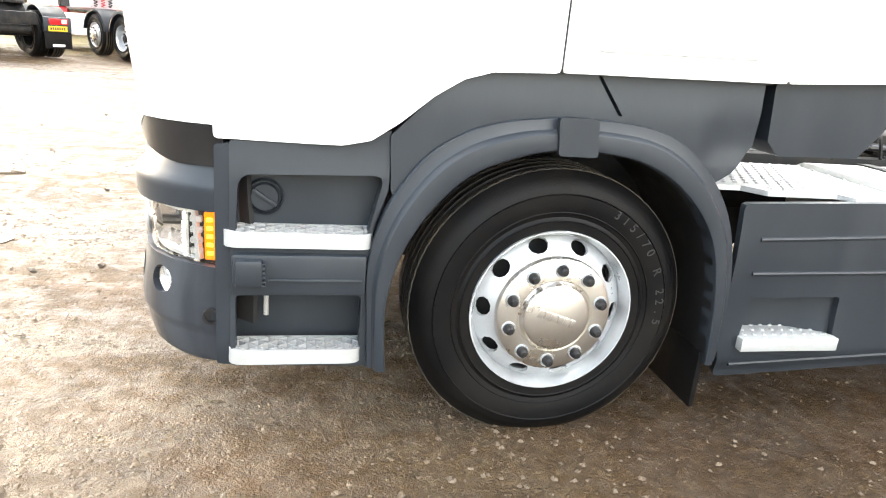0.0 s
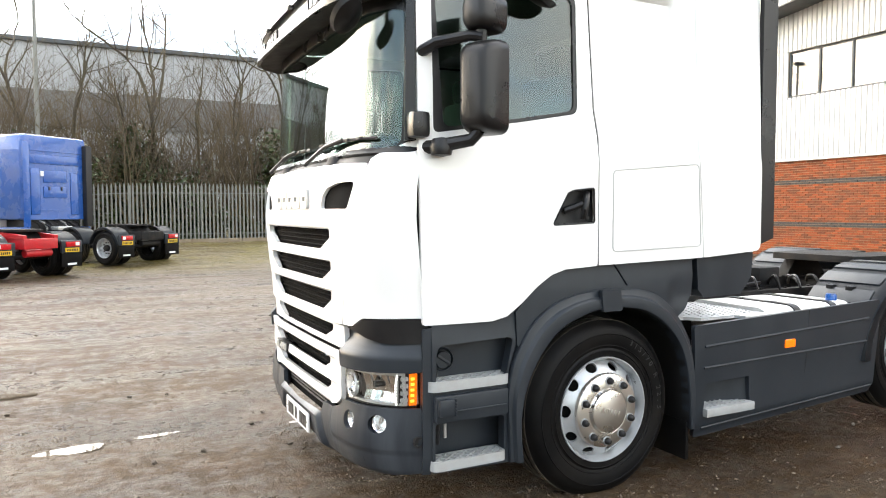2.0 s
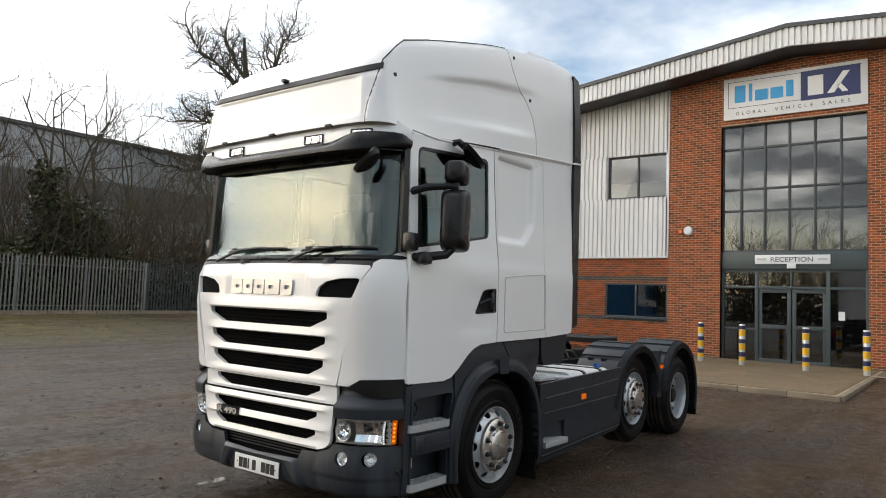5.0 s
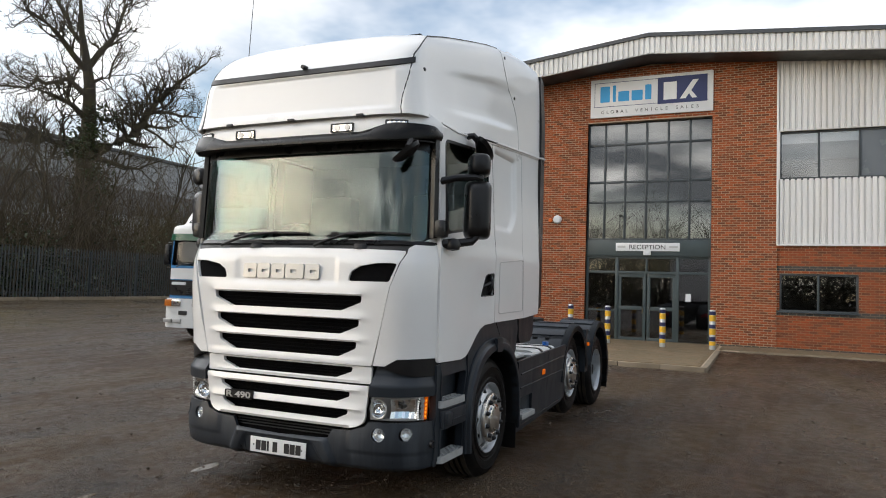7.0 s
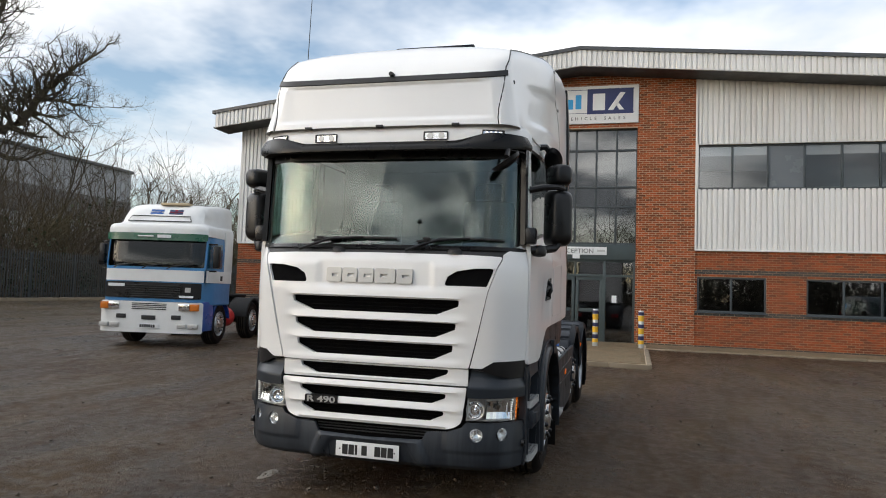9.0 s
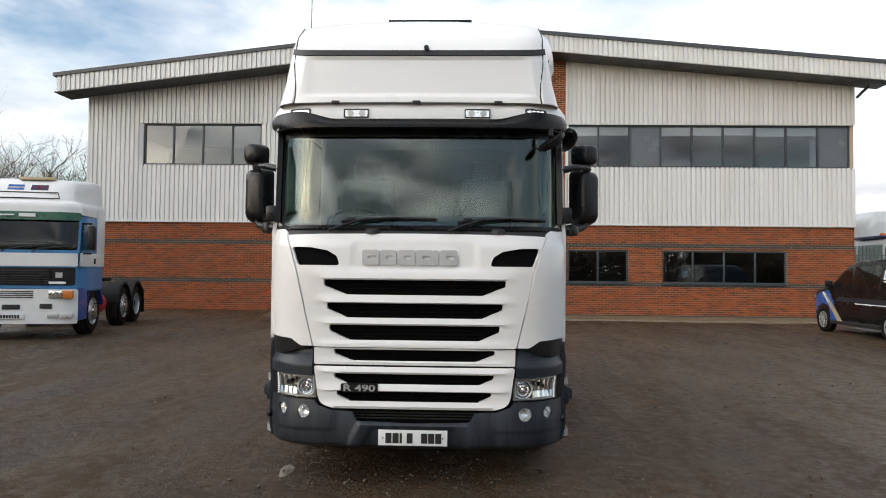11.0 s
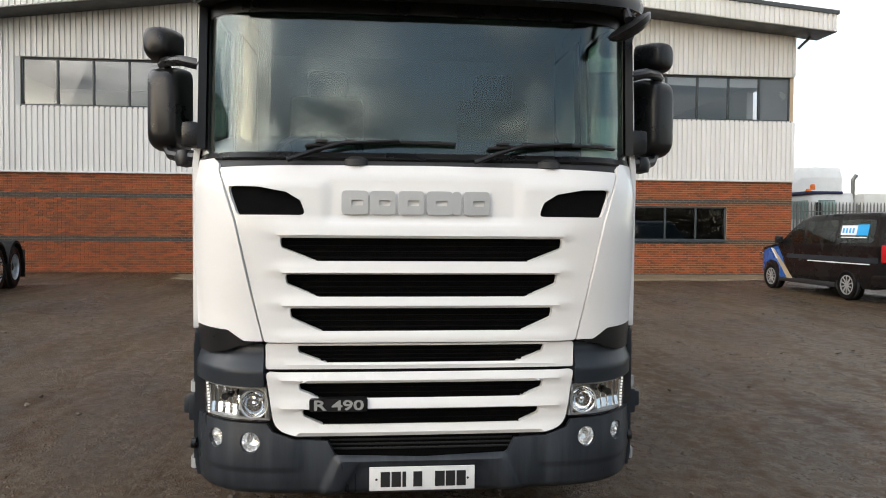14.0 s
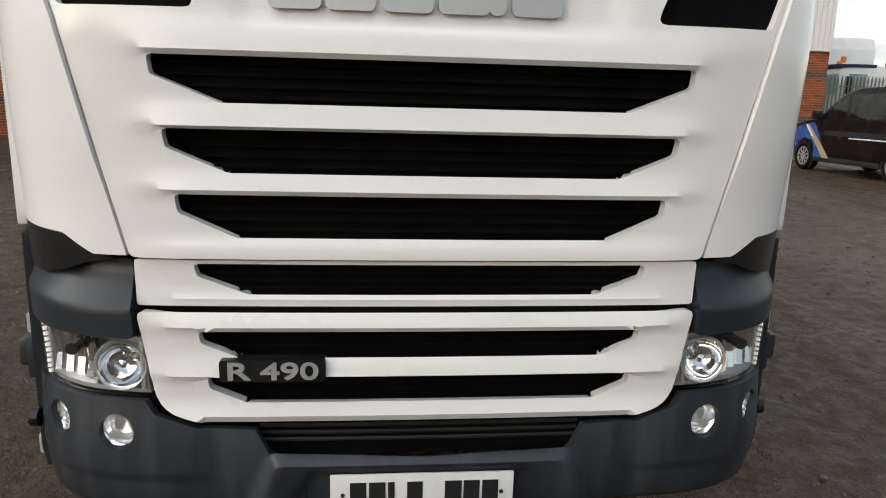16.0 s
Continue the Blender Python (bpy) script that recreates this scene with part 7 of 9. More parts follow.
def chassis():
    for s in SIDES:
        bm = bmesh.new()
        box(bm, -0.1, 6.05, min(s * 0.35, s * 0.43), max(s * 0.35, s * 0.43), 0.72, 0.99, 0.006)
        part("chassis_rail", bm, CHASSIS, tractor)
    for x in (0.84, 3.98, 5.38):
        bm = bmesh.new()
        tube(bm, [(x, -1.0, 0.5), (x, 1.0, 0.5)], 0.07, 12)
        if x > 5:
            lathe(bm, [(0.0, -0.22), (0.12, -0.2), (0.24, -0.08), (0.26, 0.0), (0.24, 0.08), (0.12, 0.2), (0.0, 0.22)], (x, 0, 0.5), "y", 20)
        part("axle", bm, CHASSIS, tractor)
    for x in (2.5, 3.3, 4.6, 5.95):
        bm = bmesh.new()
        box(bm, x - 0.06, x + 0.06, -0.36, 0.36, 0.74, 0.96, 0.01)
        part("cross_member", bm, CHASSIS, tractor)
    # coupling plate
    bm = bmesh.new()
    plan = rounded([(4.35, -0.42), (4.5, -0.48), (4.95, -0.48), (5.35, -0.30), (5.35, -0.10), (4.95, -0.03), (4.95, 0.03), (5.35, 0.10), (5.35, 0.30), (4.95, 0.48), (4.5, 0.48), (4.35, 0.42)], 0.03, 3)
    prism(bm, plan, 1.17, 1.23, "z", 0.010)
    fw = part("fifth_wheel", bm, CHASSIS, tractor, "greasy dark steel coupling plate")
    for s in SIDES:
        bm = bmesh.new()
        prism(bm, [(4.45, 0.99), (5.05, 0.99), (4.9, 1.17), (4.6, 1.17)], s * 0.34, s * 0.46)
        part("mounting", bm, CHASSIS, fw)
    # air lines, tank and catwalk clutter behind the cab
    for k in range(7):
        bm = bmesh.new()
        y = -0.45 + k * 0.13
        pts = [(2.28, y, 1.75 - 0.06 * k), (2.42, y, 1.35), (2.55 + 0.05 * k, y * 0.8, 1.06), (2.9 + 0.1 * k, y * 0.7 - 0.1, 1.03), (3.5 + 0.1 * k, y * 0.5, 1.04)]
        fine = []
        for a, b in zip(pts, pts[1:]):
            for t in range(4):
                fine.append(tuple(Vector(a).lerp(Vector(b), t / 4)))
        fine = [tuple((Vector(fine[max(0, i - 2)]) + 2 * Vector(p) + Vector(fine[min(len(fine) - 1, i + 2)])) / 4) for i, p in enumerate(fine)]
        tube(bm, fine, 0.016, 8)
        part("air_hose", bm, (BLACK, MATT, RUBBER)[k % 3], tractor)
    for x0, x1, y0, y1, z0, z1 in ((2.4, 2.75, -0.33, -0.05, 0.99, 1.14), (2.9, 3.2, -0.3, 0.3, 0.99, 1.10), (3.3, 3.55, -0.28, 0.0, 0.99, 1.16), (2.32, 2.5, 0.1, 0.34, 0.99, 1.25)):
        bm = bmesh.new()
        box(bm, x0, x1, y0, y1, z0, z1, 0.02)
        part("valve_block", bm, CHASSIS, tractor)
    for k in range(14):
        bm = bmesh.new()
        x, y = 2.45 + 0.11 * k, -0.42 + 0.06 * ((k * 5) % 7)
        tube(bm, eased([(x, y - 0.12, 1.0), (x + 0.03, y - 0.05, 1.05 + 0.02 * (k % 4)), (x + 0.12, y + 0.08, 1.06), (x + 0.24, y + 0.18, 1.0)]), 0.009 + 0.003 * (k % 3), 6)
        part("pipe", bm, (MATT, CHASSIS, BLACK, RUBBER)[k % 4], tractor)
    for k in range(9):
        bm = bmesh.new()
        lathe(bm, [(0.0, 0.05), (0.018, 0.048), (0.022, 0.0), (0.03, 0.0), (0.03, -0.03), (0.0, -0.03)], (2.5 + 0.14 * k, 0.16 - 0.07 * (k % 5), 1.05 + 0.02 * (k % 3)), "z", 10)
        part("pipe_union", bm, (STEEL, CHASSIS, BLACK)[k % 3], tractor)
    for y in (-0.37, 0.33):
        for k in range(10):
            x = 2.6 + 0.3 * k
            bm = bmesh.new()
            lathe(bm, [(0.0, 0.012), (0.016, 0.012), (0.018, 0.0), (0.0, 0.0)], (x, y, 0.99), "z", 6)
            part("rail_bolt", bm, CHASSIS, tractor)
    bm = bmesh.new()
    lathe(bm, [(0.0, -0.3), (0.1, -0.29), (0.13, -0.24), (0.13, 0.24), (0.1, 0.29), (0.0, 0.3)], (2.2, 0.0, 0.6), "y", 20)
    part("air_tank", bm, CHASSIS, tractor)
    bm = bmesh.new()
    box(bm, 0.2, 2.3, -0.34, 0.34, 0.5, 1.0, 0.05)
    part("engine_block", bm, MATT, tractor)
    bm = bmesh.new()
    box(bm, -0.22, 2.09, -1.10, 1.10, 1.33, 1.39, 0.01)
    part("cab_floor", bm, MATT, tractor)


chassis()


def rear_fenders():
    for s in SIDES:
        for cx in (3.98, 5.38):
            cz, r = 0.52, 0.655
            a0, a1 = (8, 178) if cx < 4.5 else (-22, 172)
            wide = 1.13 if cx < 4.5 else 0.97
            n = 28
            bm = bmesh.new()
            rows = []
            for k in range(n + 1):
                a = radians(a0 + (a1 - a0) * k / n)
                ca, sa = math.cos(a), math.sin(a)
                def pt(rad, y):
                    return bm.verts.new((cx + rad * ca * (wide if ca < 0 else 0.97), s * y, cz + rad * sa * 1.06))
                rows.append([pt(r - 0.085, 1.215), pt(r - 0.02, 1.222), pt(r, 1.195), pt(r + 0.004, 1.15), pt(r + 0.004, 0.66), pt(r - 0.02, 0.64)])
            for q, w in zip(rows, rows[1:]):
                for j in range(5):
                    bm.faces.new((q[j], w[j], w[j + 1], q[j + 1]))
            bmesh.ops.solidify(bm, geom=bm.faces[:], thickness=0.012)
            fen = part("rear_fender", bm, GREY, tractor, "dark grey ribbed plastic rear mudguard")
            for k in range(9):
                a = radians(26 + k * 16)
                ca, sa = math.cos(a), math.sin(a)
                bm = bmesh.new()
                m = Matrix.Translation((cx + (r + 0.004) * ca * (wide if ca < 0 else 0.97), s * 0.905, cz + (r + 0.004) * sa * 1.06)) @ Matrix.Rotation(math.pi / 2 - math.atan2(sa * (wide if ca < 0 else 0.97), ca * 1.06), 4, "Y")
                box(bm, -0.068, 0.068, -0.245, 0.245, -0.014, 0.010, 0.008, m)
                part("rib", bm, GREY, fen)
        bm = bmesh.new()
        prism(bm, [(4.50, 0.55), (4.66, 0.55), (4.62, 1.02), (4.68, 1.12), (4.56, 1.12), (4.55, 1.0)], s * 1.12, s * 1.20)
        part("fender_bridge", bm, GREY, tractor)
        bm = bmesh.new()
        box(bm, 4.60, 4.66, min(s * 1.19, s * 1.225), max(s * 1.19, s * 1.225), 0.90, 0.945, 0.008)
        part("side_marker", bm, AMBER, tractor, "lit amber side marker lamp")
        bm = bmesh.new()
        box(bm, 6.005, 6.03, min(s * 0.66, s * 1.2), max(s * 0.66, s * 1.2), 0.18, 0.62, 0.005)
        part("mud_flap", bm, RUBBER, tractor)
        bm = bmesh.new()
        box(bm, 6.06, 6.12, min(s * 0.75, s * 1.12), max(s * 0.75, s * 1.12), 0.62, 0.78, 0.01)
        part("tail_lamp", bm, RED_LENS, tractor)
        add_wheel(tractor, 3.93, s * 1.14, s, spin=8, z=0.585)
        add_wheel(tractor, 5.38, s * 1.165, s, kind="rear", dual=True)
    for y in (-0.96, -0.8):
        part("fender_latch", box(bmesh.new(), 3.45, 3.52, y - 0.03, y + 0.03, 1.0, 1.06, 0.01), BLACK, tractor)


rear_fenders()


def mirrors():
    for s in SIDES:
        mats = BLACK
        bm = bmesh.new()
        tube(bm, [(-0.26, s * 1.14, 2.43), (-0.22, s * 1.25, 2.46), (-0.10, s * 1.36, 2.48), (-0.05, s * 1.40, 2.47)], 0.03, 10, 0.024)
        arm = part("mirror_arm", bm, mats, tractor, "black mirror arm")
        bm = bmesh.new()
        tube(bm, [(-0.25, s * 1.14, 1.955), (-0.19, s * 1.24, 1.962), (-0.08, s * 1.34, 1.985), (-0.05, s * 1.37, 2.03)], 0.036, 10, 0.03)
        lathe(bm, [(0.0, -0.05), (0.05, -0.04), (0.06, 0.0), (0.045, 0.04), (0.0, 0.05)], (-0.19, s * 1.235, 1.955), "z", 14)
        part("mirror_arm", bm, mats, tractor, "black lower mirror arm")
        # main and wide-angle housings, turned towards the driver
        turn = Matrix.Translation((-0.04, s * 1.372, 0)) @ Matrix.Rotation(s * radians(-26 if s < 0 else -10), 4, "Z")
        for z0, z1, w, name in ((2.010, 2.465, 0.106, "mirror"), (2.498, 2.676, 0.090, "upper_mirror")):
            rows = []
            bm = bmesh.new()
            shift = 0.0 if name == "mirror" else s * (0.034 if s > 0 else 0.004)
            for k in range(9):
                t = k / 8
                d = 0.15 * t ** 1.6
                g = 0.45 + 0.55 * math.sin(t * math.pi / 2) ** 0.6
                poly = rounded([(-w * g, (z0 + z1) / 2 - (z1 - z0) / 2 * (0.66 + 0.34 * math.sin(t * math.pi / 2) ** 0.6)), (w * g, (z0 + z1) / 2 - (z1 - z0) / 2 * (0.66 + 0.34 * math.sin(t * math.pi / 2) ** 0.6)), (w * g, (z0 + z1) / 2 + (z1 - z0) / 2 * (0.66 + 0.34 * math.sin(t * math.pi / 2) ** 0.6)), (-w * g, (z0 + z1) / 2 + (z1 - z0) / 2 * (0.66 + 0.34 * math.sin(t * math.pi / 2) ** 0.6))], 0.055, 4)
                rows.append([bm.verts.new((-0.09 + d + 0.02 * t, a + shift, b)) for a, b in poly])
            for q, r2 in zip(rows, rows[1:]):
                for j in range(len(q)):
                    bm.faces.new((q[j], q[(j + 1) % len(q)], r2[(j + 1) % len(q)], r2[j]))
            bm.faces.new(rows[0][::-1])
            bm.faces.new(rows[-1])
            bmesh.ops.transform(bm, matrix=turn, verts=bm.verts[:])
            h = part(name, bm, mats, tractor, "black plastic door mirror housing", 50)
            bm = bmesh.new()
            box(bm, 0.062, 0.066, shift - w * 0.85, shift + w * 0.85, z0 + 0.03, z1 - 0.03, 0.0)
            bmesh.ops.transform(bm, matrix=turn, verts=bm.verts[:])
            part("mirror_glass", bm, CHROME, h, "", 0)
        # neck between the two housings, small block at the screen corner
        bm = bmesh.new()
        tube(bm, [(-0.05, s * 1.378, 2.44), (-0.05, s * 1.385, 2.52)], 0.03, 10)
        part("mirror_neck", bm, BLACK, tractor)
        bm = bmesh.new()
        box(bm, -0.34, -0.24, min(s * 1.13, s * 1.225), max(s * 1.13, s * 1.225), 2.0, 2.13, 0.025)
        part("corner_turn_lamp", bm, BLACK, tractor)
    # kerb mirror over the near door and front mirror under the visor
    s = -1
    bm = bmesh.new()
    lathe(bm, [(0.0, -0.05), (0.07, -0.045), (0.125, -0.02), (0.14, 0.01), (0.0, 0.015)], (0, 0, 0), "z", 24)
    bmesh.ops.transform(bm, matrix=Matrix.Translation((0.33, -1.265, 2.785)) @ Matrix.Rotation(radians(32), 4, "X") @ Matrix.Rotation(radians(24), 4, "Y") @ Matrix.Diagonal((1.22, 0.62, 1.1, 1)), verts=bm.verts[:])
    tube(bm, [(0.20, -1.16, 2.87), (0.20, -1.215, 2.875), (0.25, -1.25, 2.83)], 0.028, 8)
    part("kerb_mirror", bm, BLACK, tractor, "black kerb mirror over the passenger door")
    bm = bmesh.new()
    lathe(bm, [(0.0, -0.06), (0.06, -0.05), (0.10, -0.02), (0.11, 0.015), (0.0, 0.02)], (0, 0, 0), "z", 24)
    bmesh.ops.transform(bm, matrix=Matrix.Translation((-0.60, -1.02, 2.60)) @ Matrix.Rotation(radians(-34), 4, "X") @ Matrix.Rotation(radians(-14), 4, "Y") @ Matrix.Diagonal((0.74, 1.12, 0.8, 1)), verts=bm.verts[:])
    tube(bm, [(-0.50, -1.02, 2.74), (-0.54, -1.02, 2.69), (-0.58, -1.02, 2.64)], 0.022, 8)
    part("front_mirror", bm, BLACK, tractor, "black front mirror hung below the visor")


mirrors()


def cab_interior():
    bm = bmesh.new()
    prism(bm, rounded([(-0.36, 1.5), (0.15, 1.5), (0.10, 1.86), (-0.05, 1.97), (-0.36, 1.93)], 0.05, 3), -1.08, 1.08)
    part("dashboard", bm, INTERIOR, tractor, "dark dashboard")
    for y in (-0.58, 0.58):
        bm = bmesh.new()
        box(bm, 0.45, 0.95, y - 0.25, y + 0.25, 1.75, 1.9, 0.05)
        box(bm, 0.85, 1.05, y - 0.25, y + 0.25, 1.85, 2.5, 0.06)
        box(bm, 0.88, 1.02, y - 0.14, y + 0.14, 2.5, 2.68, 0.05)
        part("seat", bm, INTERIOR, tractor, "dark cab seat")
    bm = bmesh.new()
    m = Matrix.Translation((0.12, 0.58, 2.03)) @ Matrix.Rotation(radians(-35), 4, "Y")
    tube(bm, [m @ Vector((0.23 * math.cos(a), 0.23 * math.sin(a), 0)) for a in [2 * math.pi * k / 32 for k in range(33)]], 0.016, 8)
    tube(bm, [m @ Vector((-0.22, 0, 0)), m @ Vector((0.22, 0, 0))], 0.02, 8)
    tube(bm, [m @ Vector((0, 0, 0)), m @ Vector((-0.05, 0, -0.3))], 0.03, 8)
    part("steering_wheel", bm, MATT, tractor, "black steering wheel")
    bm = bmesh.new()
    box(bm, 1.30, 1.36, -1.12, 1.12, 1.39, 3.2, 0.01)
    part("bulkhead_curtain", bm, CREAM, tractor)
    bm = bmesh.new()
    box(bm, -0.42, 1.3, -1.0, 1.0, 2.86, 2.9, 0.01)
    part("headlining", bm, CREAM, tractor)


cab_interior()


# ---- the other lorries ----
def arc_fender(parent, cx, s, mat, r=0.62, a0=10, a1=170, y0=1.2, y1=0.66, cz=0.5, lamp=False):
    bm = bmesh.new()
    rows = []
    for k in range(19):
        a = radians(a0 + (a1 - a0) * k / 18)
        pts = []
        for rad, y in ((r - 0.06, y0), (r, y0 - 0.01), (r + 0.01, y0 - 0.06), (r + 0.01, y1)):
            pts.append(bm.verts.new((cx + rad * math.cos(a), s * y, cz + rad * math.sin(a))))
        rows.append(pts)
    for q, w in zip(rows, rows[1:]):
        for j in range(3):
            bm.faces.new((q[j], w[j], w[j + 1], q[j + 1]))
    bmesh.ops.solidify(bm, geom=bm.faces[:], thickness=0.015)
    return part("mudguard", bm, mat, parent)


def lorry_chassis(th, length, axles, rail, guard, red_beam=False, r=0.5):
    """axles: (x, kind). Front of the lorry at x = 0, tail at x = length."""
    for s in SIDES:
        bm = bmesh.new()
        box(bm, 0.8, length - 0.25, min(s * 0.36, s * 0.44), max(s * 0.36, s * 0.44), 0.72, 0.98, 0.008)
        part("chassis_rail", bm, rail, th)
        for x, kind in axles:
            add_wheel(th, x, s * (1.17 if kind == "front" else 1.16), s, r=r, kind=kind, dual=(kind != "front"))
            if x > 2.0:
                arc_fender(th, x, s, guard)
        x = axles[-1][0] + 0.63
        bm = bmesh.new()
        box(bm, x, x + 0.02, min(s * 0.62, s * 1.2), max(s * 0.62, s * 1.2), 0.22, 0.62, 0.004)
        flap = part("mud_flap", bm, RUBBER, th, "black mud flap")
        bm = bmesh.new()
        box(bm, x + 0.02, x + 0.024, min(s * 0.78, s * 1.04), max(s * 0.78, s * 1.04), 0.265, 0.315)
        part("white_bar", bm, SIGN_W, flap, "", 0)
        bm = bmesh.new()
        box(bm, x - 0.03, x + 0.05, min(s * 0.60, s * 1.2), max(s * 0.60, s * 1.2), 0.58, 0.90, 0.03)
        panel = part("lamp_panel", bm, guard, th)
        bm = bmesh.new()
        box(bm, x + 0.04, x + 0.075, min(s * 0.72, s * 1.12), max(s * 0.72, s * 1.12), 0.74, 0.87, 0.012)
        part("tail_lamp", bm, RED_LENS, panel, "red tail lamp")
        bm = bmesh.new()
        box(bm, x + 0.07, x + 0.082, min(s * 0.98, s * 1.09), max(s * 0.98, s * 1.09), 0.765, 0.85, 0.006)
        part("reversing_lamp", bm, PLATE_W, panel)
        bm = bmesh.new()
        box(bm, x + 0.05, x + 0.06, min(s * 0.70, s * 1.10), max(s * 0.70, s * 1.10), 0.60, 0.71)
        part("number_plate", bm, PLATE_Y, panel, "yellow number plate with dark bars", 0)
        for k in range(7):
            bm = bmesh.new()
            y = s * 0.90 - 0.165 + k * 0.048
            box(bm, x + 0.0595, x + 0.0625, y, y + 0.032, 0.625, 0.685)
            part("character_bar", bm, INK, panel, "", 0)
    bm = bmesh.new()
    x = axles[-1][0]
    prism(bm, rounded([(x - 0.75, -0.40), (x - 0.4, -0.46), (x + 0.1, -0.46), (x + 0.45, -0.28), (x + 0.45, -0.08), (x + 0.05, 0.0), (x + 0.45, 0.08), (x + 0.45, 0.28), (x + 0.1, 0.46), (x - 0.4, 0.46), (x - 0.75, 0.40)], 0.03, 2), 1.14, 1.2, "z", 0.008)
    prism(bm, [(x - 0.4, 0.98), (x + 0.25, 0.98), (x + 0.1, 1.14), (x - 0.25, 1.14)], -0.42, 0.42)
    part("fifth_wheel", bm, CHASSIS, th, "dark steel coupling plate")
    bm = bmesh.new()
    tube(bm, [(length - 0.35, -0.34, 0.62), (length - 0.35, 0.34, 0.62)], 0.10, 14)
    part("rear_air_tank", bm, rail, th)
    bm = bmesh.new()
    box(bm, length - 0.3, length - 0.18, -0.44, 0.44, 0.72, 0.98, 0.02)
    part("rear_beam", bm, rail, th)
    if red_beam:
        for s in SIDES:
            bm = bmesh.new()
            prism(bm, [(length - 1.5, 0.98), (length - 0.2, 0.98), (length - 0.2, 1.06), (length - 1.35, 1.16)], s * 0.36, s * 0.46)
            part("ramp_rail", bm, rail, th)
    for x, kind in axles:
        bm = bmesh.new()
        tube(bm, [(x, -0.95, 0.5), (x, 0.95, 0.5)], 0.07, 10)
        part("axle", bm, CHASSIS, th)
    bm = bmesh.new()
    box(bm, 2.4, 2.6, -0.36, 0.36, 0.76, 0.96)
    part("cross_member", bm, rail, th, "", 0)


def cab_block(th, name, mat, x0, x1, z0, z1, half, top_in=0.1, nose_in=0.12, label=""):
    """A rounded cab body: side profile extruded, corners and roof drawn in."""
    bm = bmesh.new()
    xs = [x0, x0 + 0.04, x0 + 0.15, x0 + 0.4, (x0 + x1) / 2, x1 - 0.15, x1 - 0.03, x1]
    ins = [0.16, 0.08, 0.02, 0.0, 0.0, 0.0, 0.02, 0.05]
    zt = [z1 - nose_in * 2.2, z1 - nose_in * 1.4, z1 - nose_in, z1 - 0.04, z1, z1 - 0.01, z1 - 0.03, z1 - 0.06]
    rings = []
    for x, i, top in zip(xs, ins, zt):
        w = half - i
        poly = rounded([(-w, z0), (w, z0), (w, top - 0.5), (w - top_in, top), (-w + top_in, top), (-w, top - 0.5)], [0.05, 0.05, 0.15, 0.12, 0.12, 0.15], 4)
        rings.append([bm.verts.new((x, a, b)) for a, b in poly])
    for q, w in zip(rings, rings[1:]):
        for j in range(len(q)):
            bm.faces.new((q[j], q[(j + 1) % len(q)], w[(j + 1) % len(q)], w[j]))
    bm.faces.new(rings[0][::-1])
    bm.faces.new(rings[-1])
    return part(name, bm, mat, th, label, 40)


def plate_on(th, name, mat, x0, x1, y0, y1, z0, z1, bev=0.01, label=""):
    bm = bmesh.new()
    box(bm, x0, x1, min(y0, y1), max(y0, y1), z0, z1, bev)
    return part(name, bm, mat, th, label)


def parked_tractor(name, label, tail, yaw, cab_mat, low_mat, rail, top_mat, collar, rear_kit, high=3.72, near_collar=None):
    a = radians(yaw)
    x, y = tail[0] - 6.6 * math.cos(a), tail[1] - 6.6 * math.sin(a)
    th = thing(name, label, "truck", pose(x, y, ground_z(tail[0], tail[1]) + 0.02, 0, 0, yaw))
    lorry_chassis(th, 6.6, [(1.35, "front"), (4.25, "front"), (5.65, "rear")], rail, GREY, red_beam=(rail is RED_PAINT))
    cab_block(th, "cab", cab_mat, 0.0, 2.25, 1.05 if high < 4 else 1.34, high, 1.22, label="tall sleeper cab")
    cab_block(th, "cab_front", top_mat, -0.02, 1.0, 1.0, high + 0.02, 1.225)
    for s in SIDES:
        plate_on(th, "side_window", SIDEGLASS, 0.25, 0.95, s * 1.205, s * 1.235, 2.1, 2.8, 0.012)
        plate_on(th, "lower_panel", low_mat, 0.05, 2.3, s * 1.0, s * 1.23, 0.45, 1.1, 0.04)
        plate_on(th, "side_skirt", GREY if rail is not RED_PAINT else WHITE, 2.3, 3.1, s * 0.75, s * 1.2, 0.4, 0.95, 0.04)
        plate_on(th, "air_horn_trunk" if s > 0 else "collar", collar if s > 0 or near_collar is None else near_collar, 2.24, 2.45 if s > 0 or near_collar is None else 2.29, s * 0.98, s * 1.22, 1.1, high - 0.25, 0.03, "black vertical side trunk" if s > 0 or near_collar is None else "")
        arc_fender(th, 1.35, s, low_mat, 0.6, 5, 175, 1.22, 0.7)
        plate_on(th, "mirror", BLACK, 0.1, 0.3, s * 1.3, s * 1.48, 2.1, 2.7, 0.05)
        plate_on(th, "mirror_arm", BLACK, 0.15, 0.2, s * 1.15, s * 1.35, 2.62, 2.68, 0.01)
    rear_kit(th)
    return th


